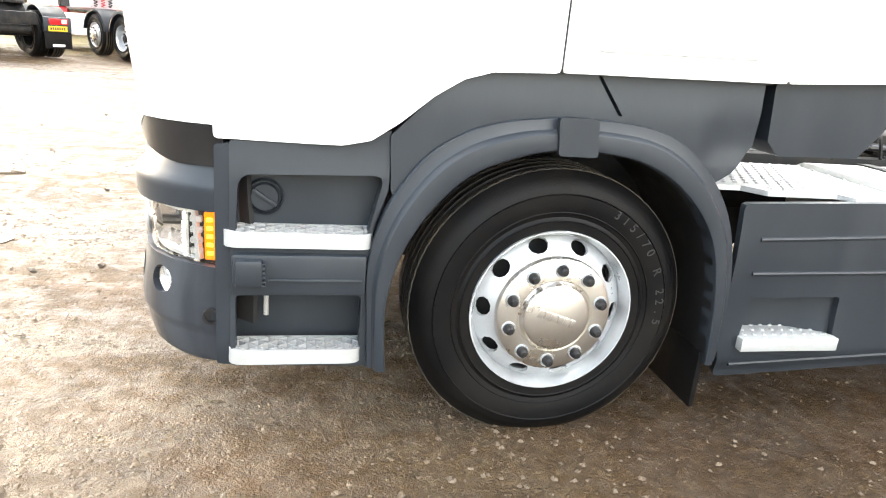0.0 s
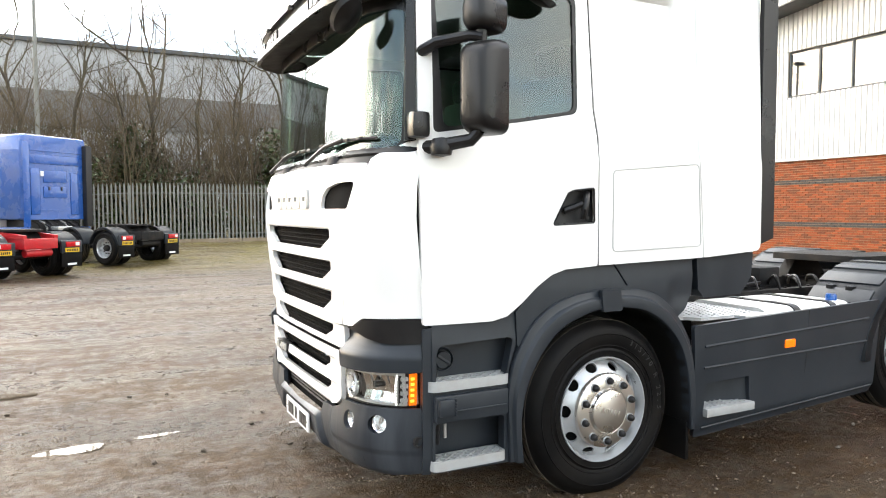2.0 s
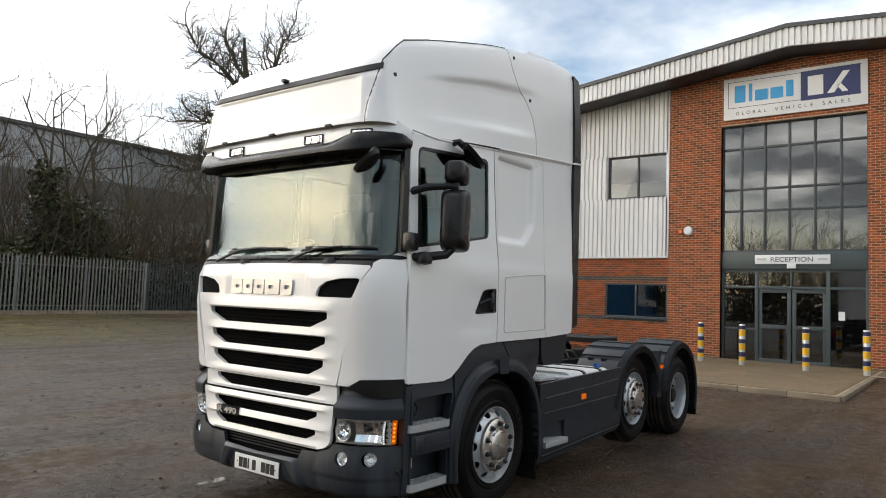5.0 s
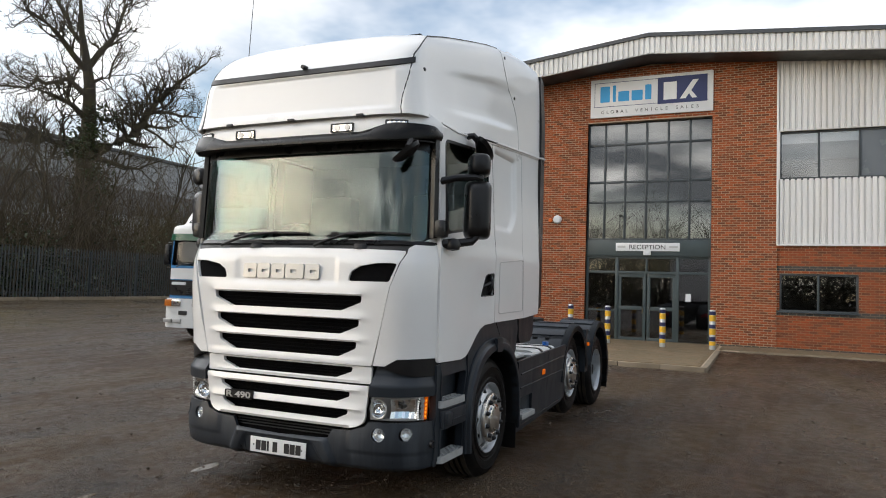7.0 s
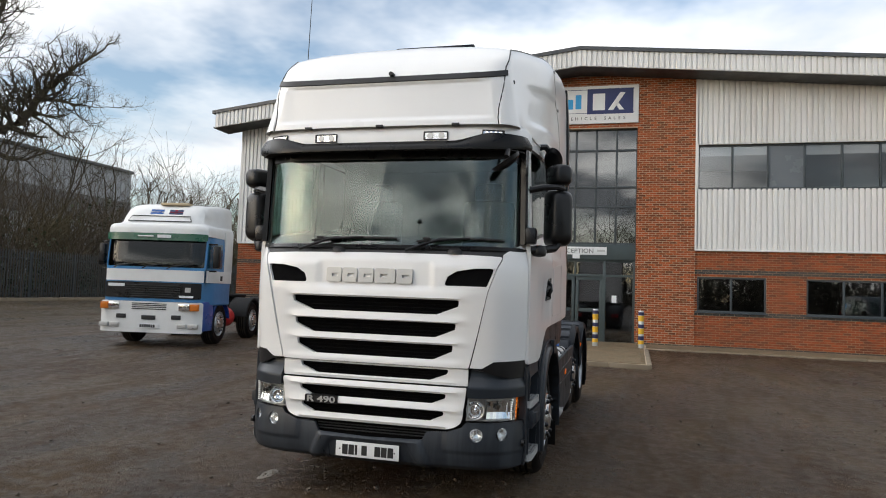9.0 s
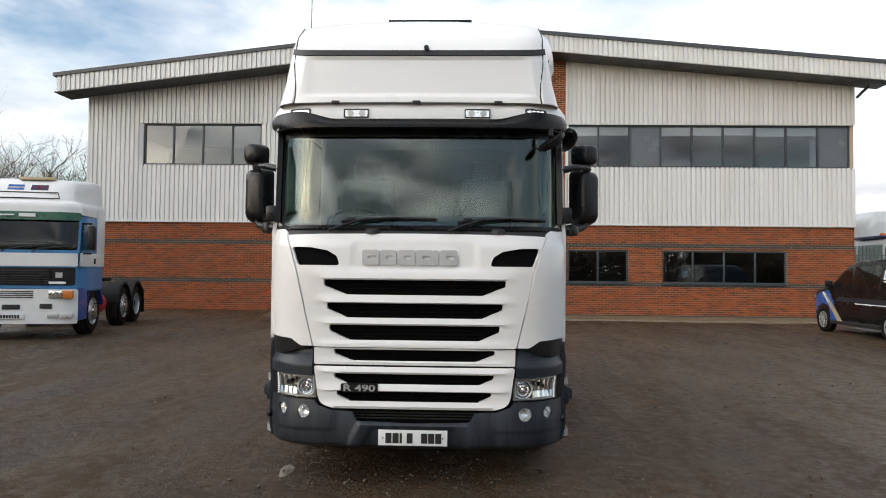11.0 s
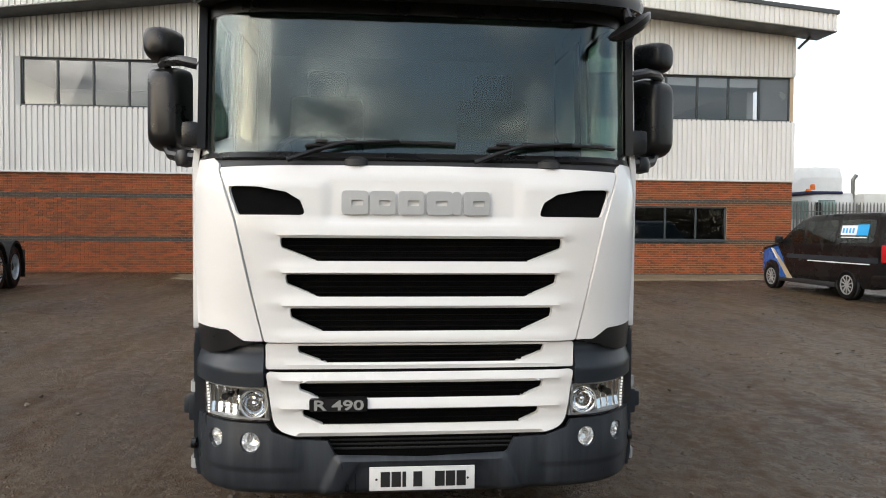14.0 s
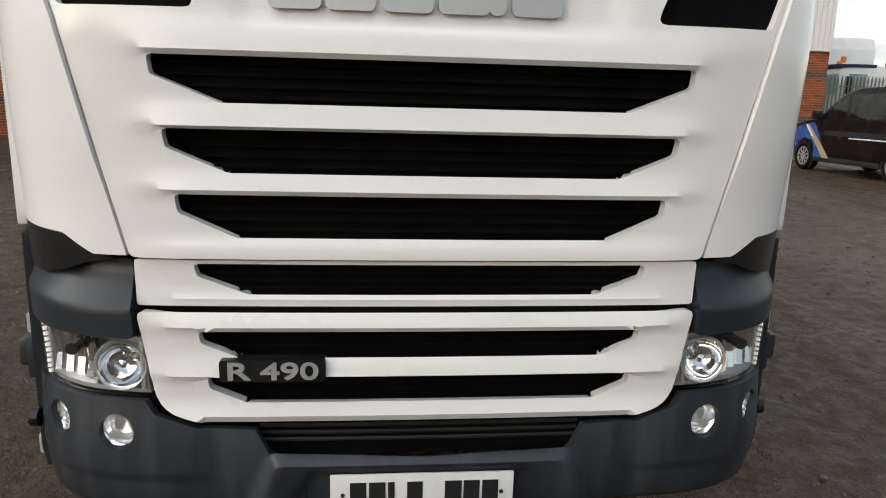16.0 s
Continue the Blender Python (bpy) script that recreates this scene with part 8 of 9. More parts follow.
def red_kit(th):
    plate_on(th, "hose_rack", RED_PAINT, 2.25, 2.4, -0.55, 0.35, 1.85, 2.1, 0.02, "red hose bracket")
    plate_on(th, "silver_panel", ALU, 2.3, 2.5, -1.0, 0.6, 1.1, 1.75, 0.03, "bright metal panel behind the cab")
    for k, mat in enumerate((BLACK, RED_PAINT, BLACK, SILVER)):
        bm = bmesh.new()
        y = -0.35 + k * 0.2
        pts = []
        for j in range(70):
            t = j / 69
            a = t * 2 * math.pi * 9
            pts.append((2.56 + 0.05 * math.cos(a), y + 0.05 * math.sin(a), 1.75 - 0.6 * t))
        tube(bm, pts, 0.012, 5)
        part("coiled_hose", bm, mat, th, "coiled air hose")
    bm = bmesh.new()
    tube(bm, [(2.5, -0.5, 2.0), (2.65, -0.45, 2.4), (2.7, -0.1, 2.75), (2.65, 0.3, 2.5), (2.6, 0.35, 1.9), (2.6, 0.2, 1.4)], 0.02, 6)
    part("cable_loop", bm, BLACK, th)
    plate_on(th, "rear_window", SIDEGLASS, 2.24, 2.27, -0.9, -0.5, 2.6, 3.0, 0.01)


def blue_kit(th):
    for y0, y1, z0, z1 in ((-0.5, 0.35, 2.55, 2.95), (-0.5, 0.35, 2.05, 2.42), (-0.95, -0.62, 1.5, 3.0), (0.5, 0.8, 1.5, 2.9), (-1.0, 0.85, 3.15, 3.45)):
        plate_on(th, "rear_pressing", BLUE_PAINT, 2.25, 2.275, y0, y1, z0, z1, 0.02)
    plate_on(th, "rear_lamp", SIGN_W, 2.26, 2.30, -0.62, -0.5, 2.75, 2.92, 0.01, "small white work lamp")
    for y in (-0.3, 0.15):
        plate_on(th, "catch", BLACK, 2.27, 2.30, y - 0.03, y + 0.03, 2.3, 2.42, 0.01)
    for k in range(6):
        bm = bmesh.new()
        y = -0.5 + k * 0.2
        tube(bm, [(2.3, y, 1.2), (2.45, y + 0.05, 1.1), (2.6, y, 0.98)], 0.03, 6)
        part("hose", bm, MATT, th)
    plate_on(th, "gear_cover", SILVER, 2.3, 2.7, -0.35, 0.2, 0.99, 1.12, 0.04)
    plate_on(th, "engine_bay", MATT, 0.6, 2.1, -0.9, 0.95, 0.95, 1.34, 0.03)
    for k in range(7):
        bm = bmesh.new()
        y = -0.8 + k * 0.25
        tube(bm, [(2.1, y, 1.3), (2.22, y + 0.08, 1.22), (2.18, y + 0.2, 1.08), (2.3, y + 0.1, 1.0)], 0.022 + 0.012 * (k % 3), 6)
        part("pipe", bm, (CHASSIS, SILVER, MATT)[k % 3], th)
    plate_on(th, "rear_pressing", BLUE_PAINT, 2.25, 2.268, -1.05, 1.0, 3.55, 3.60, 0.008)
    plate_on(th, "rear_pressing", BLUE_PAINT, 2.25, 2.268, -1.05, 1.0, 1.62, 1.66, 0.008)


parked_tractor("parked_tractor", "white tractor unit with red chassis, hoses behind its cab", (-2.68, 19.45), -52, WHITE_OLD, RED_PAINT, RED_PAINT, WHITE_OLD, MATT, red_kit)
parked_tractor("parked_tractor", "grey-railed tractor unit with a red and white cab", (-5.82, 17.67), -52, WHITE_OLD, RED_PAINT, CHASSIS, RED_PAINT, MATT, red_kit)
parked_tractor("parked_tractor", "bright blue sleeper tractor unit parked by the fence", (0.15, 23.0), -50, BLUE_PAINT, BLUE_PAINT, CHASSIS, WHITE_OLD, MATT, blue_kit, 4.1, BLUE_PAINT)


def vintage_tractor():
    """Older white and blue tractor unit with a green visor."""
    th = thing("vintage_tractor", "older white and blue tractor unit with a green visor board", "truck", pose(8.35, 13.0, ground_z(10, 13.5) + 0.0, 0, 0, 11))
    H = 1.24
    def panel(name, mat, poly, out=0.0, thick=0.05, label="", holes=(), curve=True):
        fm = lambda y, z: ((0.16 * (abs(y) / 1.25) ** 8 if curve else 0) + 0.05 + max(0.0, z - 1.95) * 0.12 - out, y, z)
        return part(name, sheet(poly, list(holes), fm, 0.12, thick, (1, 0, 0)), mat, th, label)
    cab_block(th, "cab", SKY_BLUE, 0.34, 1.75, 0.95, 2.86, H, 0.05, 0.05, "blue cab with white panels")
    panel("bumper", WHITE_OLD, rounded(rect(-H, H, 0.30, 1.02), 0.04, 3), 0.10, 0.12, "white moulded bumper")
    for s in SIDES:
        plate_on(th, "headlamp", CHROME, -0.075, 0.0, s * 0.72, s * 0.98, 0.83, 0.99, 0.01, "rectangular headlamp")
        plate_on(th, "indicator", AMBER_OFF, -0.07, 0.03, s * 0.99, s * 1.18, 0.83, 0.99, 0.01, "orange indicator")
        for y in (0.70, 0.97):
            plate_on(th, "fog_lamp", SILVER, -0.075, 0.0, s * y, s * (y + 0.22), 0.42, 0.52, 0.01)
        plate_on(th, "vent", MATT, -0.07, 0.0, s * 0.55, s * 0.78, 0.62, 0.72, 0.01)
    for k in range(4):
        plate_on(th, "bumper_slot", MATT, -0.062, 0.0, -0.42, 0.42, 0.84 + k * 0.042, 0.858 + k * 0.042, 0.003)
    plate_on(th, "tow_slot", MATT, -0.064, 0.0, -0.17, 0.17, 0.6, 0.7, 0.005)
    plate_on(th, "number_plate", PLATE_W, -0.075, -0.06, -0.26, 0.26, 0.40, 0.51, 0.003, "white number plate with dark bars")
    for k in range(7):
        plate_on(th, "character_bar", INK, -0.078, -0.074, 0.19 - k * 0.054, 0.15 - k * 0.054, 0.42, 0.49, 0.0)
    panel("grille_frame", SKY_BLUE, rect(-1.2, 1.2, 1.03, 1.50), 0.0, 0.05, "blue grille surround")
    gr = panel("grille", BLACK, rounded(rect(-1.17, 1.17, 1.10, 1.475), 0.03, 2), 0.03, 0.05, "black grille with white marks")
    for k in range(6):
        bm = bmesh.new()
        z = 1.14 + k * 0.052
        tube(bm, [(-0.01, -0.7, z), (-0.015, 0.0, z), (-0.01, 0.62, z)], 0.012, 6)
        part("grille_bar", bm, MATT, gr)
    plate_on(th, "mark", SIGN_W, -0.005, 0.02, 0.66, 1.05, 1.36, 1.43, 0.0, "white maker's bar")
    plate_on(th, "mark", SIGN_W, -0.005, 0.02, -0.68, -1.02, 1.13, 1.18, 0.0)
    plate_on(th, "mark", SILVER, -0.005, 0.02, -0.82, -0.95, 1.26, 1.37, 0.0)
    panel("front_panel", WHITE_OLD, rounded(rect(-1.2, 1.2, 1.50, 1.775), 0.02, 2), 0.012, 0.05, "white front flap")
    panel("windscreen_frame", SKY_BLUE, rounded(rect(-1.225, 1.225, 1.775, 2.52), 0.04, 3), 0.0, 0.04, "", [rounded(rect(-1.19, 1.19, 1.84, 2.49), 0.05, 4)])
    panel("windscreen", DARKGLASS, rounded(rect(-1.205, 1.205, 1.82, 2.50), 0.05, 4), -0.01, 0.008, "dark windscreen")
    panel("dark_inside", INTERIOR, rect(-1.18, 1.18, 1.80, 2.52), -0.06, 0.01)
    panel("visor", GREEN, rounded(rect(-1.24, 1.24, 2.47, 2.64), 0.04, 3), 0.10, 0.05, "green visor board with pale marks")
    plate_on(th, "visor_mark", SIGN_W, -0.01, 0.03, -0.40, -0.08, 2.53, 2.60, 0.0)
    plate_on(th, "visor_mark", SIGN_W, -0.01, 0.03, 0.40, 0.02, 2.55, 2.58, 0.0)
    for y0, y1 in ((0.95, 0.35), (0.25, -0.35), (-0.35, -0.98)):
        bm = bmesh.new()
        tube(bm, [(0.0, y0, 1.80), (-0.02, y0 - 0.12, 1.86), (0.0, y1, 1.92)], 0.014, 6)
        part("wiper", bm, BLACK, th)
    # tall white wind deflector
    bm = bmesh.new()
    rings = []
    for w, zz, x in ((1.235, 2.60, 0.05), (1.23, 2.74, 0.05), (1.21, 2.82, 0.07), (1.16, 2.86, 0.11), (1.04, 2.885, 0.18), (1.01, 2.92, 0.22), (0.98, 3.10, 0.32), (0.95, 3.24, 0.42), (0.90, 3.34, 0.56), (0.80, 3.40, 0.75), (0.6, 3.425, 0.95)):
        ring = []
        for k in range(25):
            u = -1 + 2 * k / 24
            ring.append(bm.verts.new((x + 0.18 * abs(u) ** 6, w * u, zz)))
        wide = w + (1.235 - w) * 0.75
        for sg in (1, -1):
            flank = [(max(xx, x + 0.2), sg * (w + (wide - w) * smoothstep(0.7, 1.35, xx)), zz) for xx in (0.8, 1.0, 1.2, 1.4, 1.6, 1.75)]
            ring += [bm.verts.new(p) for p in (flank if sg > 0 else flank[::-1])]
        rings.append(ring)
    for q, w in zip(rings, rings[1:]):
        for j in range(len(q)):
            bm.faces.new((q[j], q[(j + 1) % len(q)], w[(j + 1) % len(q)], w[j]))
    bm.faces.new(rings[-1])
    bm.faces.new(rings[0][::-1])
    part("wind_deflector", bm, WHITE_OLD, th, "white moulded roof wind deflector", 40)
    bm = bmesh.new()
    fx = lambda z: 0.22 + (z - 2.92) * 0.60 - 0.014
    pts = [(fx(2.94), -0.78, 2.94), (fx(2.94), 0.78, 2.94), (fx(3.07), 0.72, 3.07), (fx(3.07), -0.72, 3.07)]
    tube(bm, pts + pts[:1], 0.014, 4)
    part("name_frame", bm, BLACK, th)
    def decal(y0, y1, z0, z1, mat, label):
        part("flag_mark", sheet(rect(y1, y0, z0, z1), [], lambda y, z: (fx(z) + 0.004, y, z), 0.2, 0.008, (1, 0, 0)), mat, th, label, 0)
    decal(0.30, -0.02, 3.12, 3.24, VAN_BLUE, "blue and white flag on the deflector")
    decal(0.30, -0.02, 3.165, 3.195, SIGN_W, "")
    decal(-0.16, -0.50, 3.12, 3.24, NAVY, "red, white and blue flag on the deflector")
    decal(-0.16, -0.50, 3.165, 3.195, RED_LENS, "")
    decal(-0.30, -0.36, 3.12, 3.24, RED_LENS, "")
    plate_on(th, "roof_vent", CHAMPAGNE, 0.52, 0.80, -0.55, 0.15, 3.36, 3.425, 0.01, "beige roof vent panel")
    for s in SIDES:
        plate_on(th, "side_panel", WHITE_OLD, 0.24, 1.72, s * 1.2, s * 1.252, 1.50, 1.79, 0.01, "white door band")
        plate_on(th, "side_panel", WHITE_OLD, 1.22, 1.74, s * 1.2, s * 1.25, 1.79, 2.78, 0.01)
        plate_on(th, "side_window", SIDEGLASS, 0.35, 1.08, s * 1.2, s * 1.25, 1.85, 2.45, 0.01, "dark side window")
        plate_on(th, "door_handle", BLACK, 1.0, 1.1, s * 1.22, s * 1.27, 1.56, 1.68, 0.01)
        plate_on(th, "step_panel", BLUE_PAINT, 0.15, 0.75, s * 1.0, s * 1.22, 0.35, 1.05, 0.03)
        plate_on(th, "mirror", BLACK, 0.25, 0.4, s * 1.34, s * 1.49, 1.85, 2.38, 0.04)
        plate_on(th, "mirror_arm", BLACK, 0.3, 0.34, s * 1.2, s * 1.42, 2.40, 2.44, 0.008)
        plate_on(th, "mirror_arm", BLACK, 0.3, 0.34, s * 1.2, s * 1.42, 1.76, 1.80, 0.008)
        arc_fender(th, 1.27, s, BLUE_PAINT, 0.6, 10, 170, 1.22, 0.7)
        bm = bmesh.new()
        lathe(bm, [(0.0, -0.3), (0.24, -0.3), (0.26, -0.26), (0.26, 0.26), (0.24, 0.3), (0.0, 0.3)], (2.2, s * 0.85, 0.62), "x", 24)
        part("fuel_tank", bm, RED_PAINT, th, "red round tank")
    lorry_chassis(th, 5.9, [(1.27, "front"), (3.7, "front"), (4.95, "rear")], CHASSIS, MATT)
    return th


vintage_tractor()


def panel_van():
    th = thing("panel_van", "black panel van with blue front wing and champagne stripes, parked", "van", pose(14.80, -7.29, ground_z(12.6, -7) + 0.0, 0, 0, 180))
    st = [(0.0, 0.40, 0.86, 0.62), (0.05, 0.33, 0.98, 0.78), (0.18, 0.30, 1.08, 0.88), (0.5, 0.28, 1.14, 0.94), (1.0, 0.27, 1.22, 0.955), (1.25, 0.27, 1.36, 0.955), (1.6, 0.27, 1.68, 0.955), (1.9, 0.27, 1.86, 0.955), (2.3, 0.27, 1.94, 0.955), (3.5, 0.27, 1.97, 0.955), (4.6, 0.28, 1.96, 0.95), (4.9, 0.32, 1.93, 0.94), (5.0, 0.38, 1.86, 0.92), (5.04, 0.42, 1.2, 0.90)]
    bm = bmesh.new()
    rings = []
    for x, z0, z1, w in st:
        belt = min(1.22, z1 - 0.06)
        tw = w - 0.16 * smoothstep(1.2, 1.95, z1)
        poly = rounded([(-w + 0.05, z0), (w - 0.05, z0), (w, z0 + 0.2), (w, belt), (tw, z1), (-tw, z1), (-w, belt), (-w, z0 + 0.2)], [0.04, 0.04, 0.08, 0.1, 0.10, 0.10, 0.1, 0.08], 3)
        rings.append([bm.verts.new((x, a, b)) for a, b in poly])
    for q, w in zip(rings, rings[1:]):
        for j in range(len(q)):
            bm.faces.new((q[j], q[(j + 1) % len(q)], w[(j + 1) % len(q)], w[j]))
    bm.faces.new(rings[0][::-1])
    bm.faces.new(rings[-1])
    part("body", bm, VAN_BLACK, th, "glossy black van body with road dirt", 40)
    def side(s, out):
        def fm(x, z):
            z1 = table([(a[0], a[2]) for a in st], x)
            w = table([(a[0], a[3]) for a in st], x)
            belt = min(1.22, z1 - 0.06)
            tw = w - 0.16 * smoothstep(1.2, 1.95, z1)
            y = w if z <= belt else w + (tw - w) * (z - belt) / max(0.05, z1 - belt)
            return (x, s * (y + out), z)
        return fm
    for s in SIDES:
        away = (0, -s, 0)
        for name, poly, mat, label in (("front_window", [(1.32, 1.25), (1.75, 1.66), (2.05, 1.76), (2.12, 1.25)], SIDEGLASS, ""), ("side_window", [(2.20, 1.26), (2.18, 1.78), (3.35, 1.82), (3.35, 1.26)], SIDEGLASS, ""), ("rear_side_window", [(3.45, 1.26), (3.45, 1.82), (4.60, 1.80), (4.62, 1.30)], SIDEGLASS, "")):
            part(name, sheet(rounded(poly, 0.05, 3), [], side(s, 0.006), 0.12, 0.01, away), mat, th)
        part("wing_wrap", sheet(rounded([(0.10, 0.42), (0.08, 0.93), (0.42, 1.05), (1.05, 1.16), (1.28, 0.85), (1.42, 0.5), (1.48, 0.33), (1.14, 0.33), (1.10, 0.62), (0.98, 0.74), (0.70, 0.78), (0.42, 0.66), (0.35, 0.42)], 0.05, 3), [], side(s, 0.004), 0.1, 0.008, away), VAN_BLUE, th, "blue wrapped front wing")
        part("stripe", sheet([(0.72, 1.08), (0.85, 1.09), (1.42, 0.62), (1.75, 0.32), (1.5, 0.32), (1.2, 0.62)], [], side(s, 0.008), 0.1, 0.006, away), CHAMPAGNE, th, "champagne side stripe")
        part("stripe", sheet([(0.70, 1.09), (0.76, 1.09), (1.06, 0.82), (0.98, 0.82)], [], side(s, 0.012), 0.1, 0.006, away), SIGN_W, th, "white side stripe")
        part("grey_band", sheet(rect(1.45, 4.80, 0.86, 0.97), [], side(s, 0.005), 0.3, 0.006, away), GREY, th)
        part("text_bar", sheet(rect(2.35, 4.55, 0.815, 0.84), [], side(s, 0.009), 0.3, 0.006, away), SIGN_W, th, "pale line of small lettering")
        part("company_panel", sheet(rect(3.52, 4.05, 1.46, 1.68), [], side(s, 0.016), 0.2, 0.006, away), SIGN_W, th, "white company mark")
        part("company_panel", sheet(rect(4.05, 4.42, 1.46, 1.70), [], side(s, 0.016), 0.2, 0.006, away), SIGN_BLUE, th, "blue company mark")
        for k in range(4):
            part("mark_bar", sheet(rect(3.57 + k * 0.11, 3.63 + k * 0.11, 1.51, 1.62), [], side(s, 0.02), 0.2, 0.006, away), SIGN_BLUE, th)
        part("text_bar", sheet(rect(3.55, 4.40, 1.40, 1.425), [], side(s, 0.02), 0.2, 0.006, away), SIGN_W, th)
        for x in (0.74, 3.82):
            # flat matt black disc stands for the shaded hollow of the arch
            bm = bmesh.new()
            lathe(bm, [(0.0, -0.01), (0.40, -0.01), (0.40, 0.05), (0.0, 0.05)], (x, s * 0.93, 0.40), "y", 32)
            part("wheel_arch", bm, MATT, th)
            # car wheel: tyre, rim with spokes
            d = -1 if s < 0 else 1
            bm = bmesh.new()
            lathe(bm, [(0.215, 0.01), (0.225, 0.03), (0.30, 0.045), (0.325, 0.03), (0.335, 0.0), (0.335, -0.18), (0.215, -0.18)] if d > 0 else [(0.215, -0.01), (0.225, -0.03), (0.30, -0.045), (0.325, -0.03), (0.335, 0.0), (0.335, 0.18), (0.215, 0.18)], (x, s * 0.93, 0.333), "y", 36, "loop")
            wheel = part("wheel", bm, RUBBER, th, "alloy wheel with black tyre")
            bm = bmesh.new()
            for k in range(10):
                a = 2 * math.pi * k / 10
                mm = Matrix.Translation((x, s * 0.955, 0.333)) @ Matrix.Rotation(a, 4, "Y")
                box(bm, -0.012, 0.012, -0.012, 0.012, 0.03, 0.215, 0.003, mm)
            lathe(bm, [(0.20, -0.012), (0.222, -0.012), (0.222, 0.012), (0.20, 0.012)], (x, s * 0.955, 0.333), "y", 36, "loop")
            lathe(bm, [(0.0, -0.02), (0.045, -0.02), (0.045, 0.02), (0.0, 0.02)], (x, s * 0.955, 0.333), "y", 16)
            part("alloy_rim", bm, SILVER, wheel)
            # black disc painted in for the shade behind the spokes
            bm = bmesh.new()
            lathe(bm, [(0.0, -0.005), (0.21, -0.005), (0.21, 0.005), (0.0, 0.005)], (x, s * 0.91, 0.333), "y", 24)
            part("brake_shadow", bm, MATT, wheel)
        plate_on(th, "door_mirror", BLACK, 1.15, 1.35, s * 0.98, s * 1.14, 1.22, 1.42, 0.05)
        plate_on(th, "tail_lamp", RED_LENS, 4.88, 5.05, s * 0.74, s * 0.95, 0.88, 1.26, 0.03, "red tail lamp")
        plate_on(th, "headlamp", CHROME, 0.02, 0.25, s * 0.62, s * 0.90, 0.82, 0.98, 0.05)
        plate_on(th, "sill", MATT, 1.15, 3.4, s * 0.88, s * 0.965, 0.24, 0.36, 0.03)
        plate_on(th, "bumper_corner", VAN_BLACK, 4.6, 5.1, s * 0.70, s * 0.965, 0.36, 0.62, 0.06)
        plate_on(th, "reflector", RED_LENS, 4.75, 5.11, s * 0.72, s * 0.955, 0.54, 0.575, 0.01)
    part("windscreen", sheet(rounded([(-0.82, 0.0), (0.82, 0.0), (0.72, 1.0), (-0.72, 1.0)], 0.06, 3), [], lambda y, t: (1.12 + 0.72 * t, y, 1.30 + 0.54 * t + 0.02), 0.1, 0.01, (1, 0, -0.5)), SIDEGLASS, th)
    part("rear_window", sheet(rounded(rect(-0.72, 0.72, 1.28, 1.75), 0.06, 3), [], lambda y, z: (5.035 - (z - 1.2) * 0.03 + 0.008, y, z), 0.1, 0.01, (-1, 0, 0)), SIDEGLASS, th)
    plate_on(th, "rear_bumper", VAN_BLACK, 4.95, 5.14, -0.88, 0.88, 0.38, 0.62, 0.05)
    for k, (z, w) in enumerate(((1.14, 0.5), (1.06, 0.35))):
        plate_on(th, "text_bar", SIGN_W, 5.04, 5.048, -w, w, z, z + 0.03, 0.0)


panel_van()


def far_lorry():
    th = thing("works_lorry", "white works lorry with orange beacons behind the palisade fence", "truck", pose(25.65, -14.1, 0.35, 0, 0, -90))
    cab_block(th, "cab", WHITE_OLD, 0.0, 2.0, 0.6, 2.95, 1.2, 0.12, 0.1, "white cab")
    plate_on(th, "windscreen", SIDEGLASS, -0.03, 0.05, -1.0, 1.0, 1.8, 2.6, 0.02)
    for s in SIDES:
        plate_on(th, "side_window", SIDEGLASS, 0.35, 1.1, s * 1.17, s * 1.22, 1.8, 2.6, 0.02)
        plate_on(th, "mirror", BLACK, 0.1, 0.3, s * 1.3, s * 1.5, 1.8, 2.5, 0.05)
        bm = bmesh.new()
        lathe(bm, [(0.0, 0.0), (0.11, 0.0), (0.11, 0.2), (0.08, 0.25), (0.0, 0.26)], (0.75 + 0.55 * s, s * 0.7, 3.0 + 0.15 * s), "z", 14)
        part("beacon", bm, ORANGE, th, "orange beacon")
        add_wheel(th, 1.2, s * 1.15, s)
        add_wheel(th, 4.6, s * 1.15, s, kind="rear", dual=True)
    plate_on(th, "load_body", WHITE_OLD, 2.4, 7.0, -1.22, 1.22, 1.0, 2.9, 0.05, "white load body")
    plate_on(th, "roof_visor", NAVY, -0.05, 1.5, -1.15, 1.15, 2.86, 2.99, 0.04, "dark blue roof visor")
    plate_on(th, "chassis_beam", CHASSIS, 0.6, 6.9, -0.45, 0.45, 0.6, 1.0, 0.03)
    bm = bmesh.new()
    tube(bm, [(2.1, -0.9, 1.2), (2.1, -0.9, 3.5), (2.25, -0.9, 3.7)], 0.08, 10)
    part("exhaust_pipe", bm, GALV, th)
    th2 = thing("box_lorry", "white high-roofed lorry cab behind the palisade fence", "truck", pose(28.45, -15.0, 0.35, 0, 0, -90))
    cab_block(th2, "cab", WHITE_OLD, 0.0, 2.45, 0.5, 4.3, 1.22, 0.2, 0.30, "white high cab")
    plate_on(th2, "windscreen", SIDEGLASS, -0.03, 0.08, -1.05, 1.05, 1.7, 2.5, 0.02)
    for s in SIDES:
        plate_on(th2, "side_window", SIDEGLASS, 0.35, 1.1, s * 1.18, s * 1.24, 1.8, 2.6, 0.02)
        add_wheel(th2, 1.3, s * 1.15, s)
        add_wheel(th2, 4.8, s * 1.15, s, kind="rear", dual=True)
    plate_on(th2, "chassis_beam", CHASSIS, 0.6, 6.0, -0.45, 0.45, 0.6, 1.0, 0.03)


far_lorry()

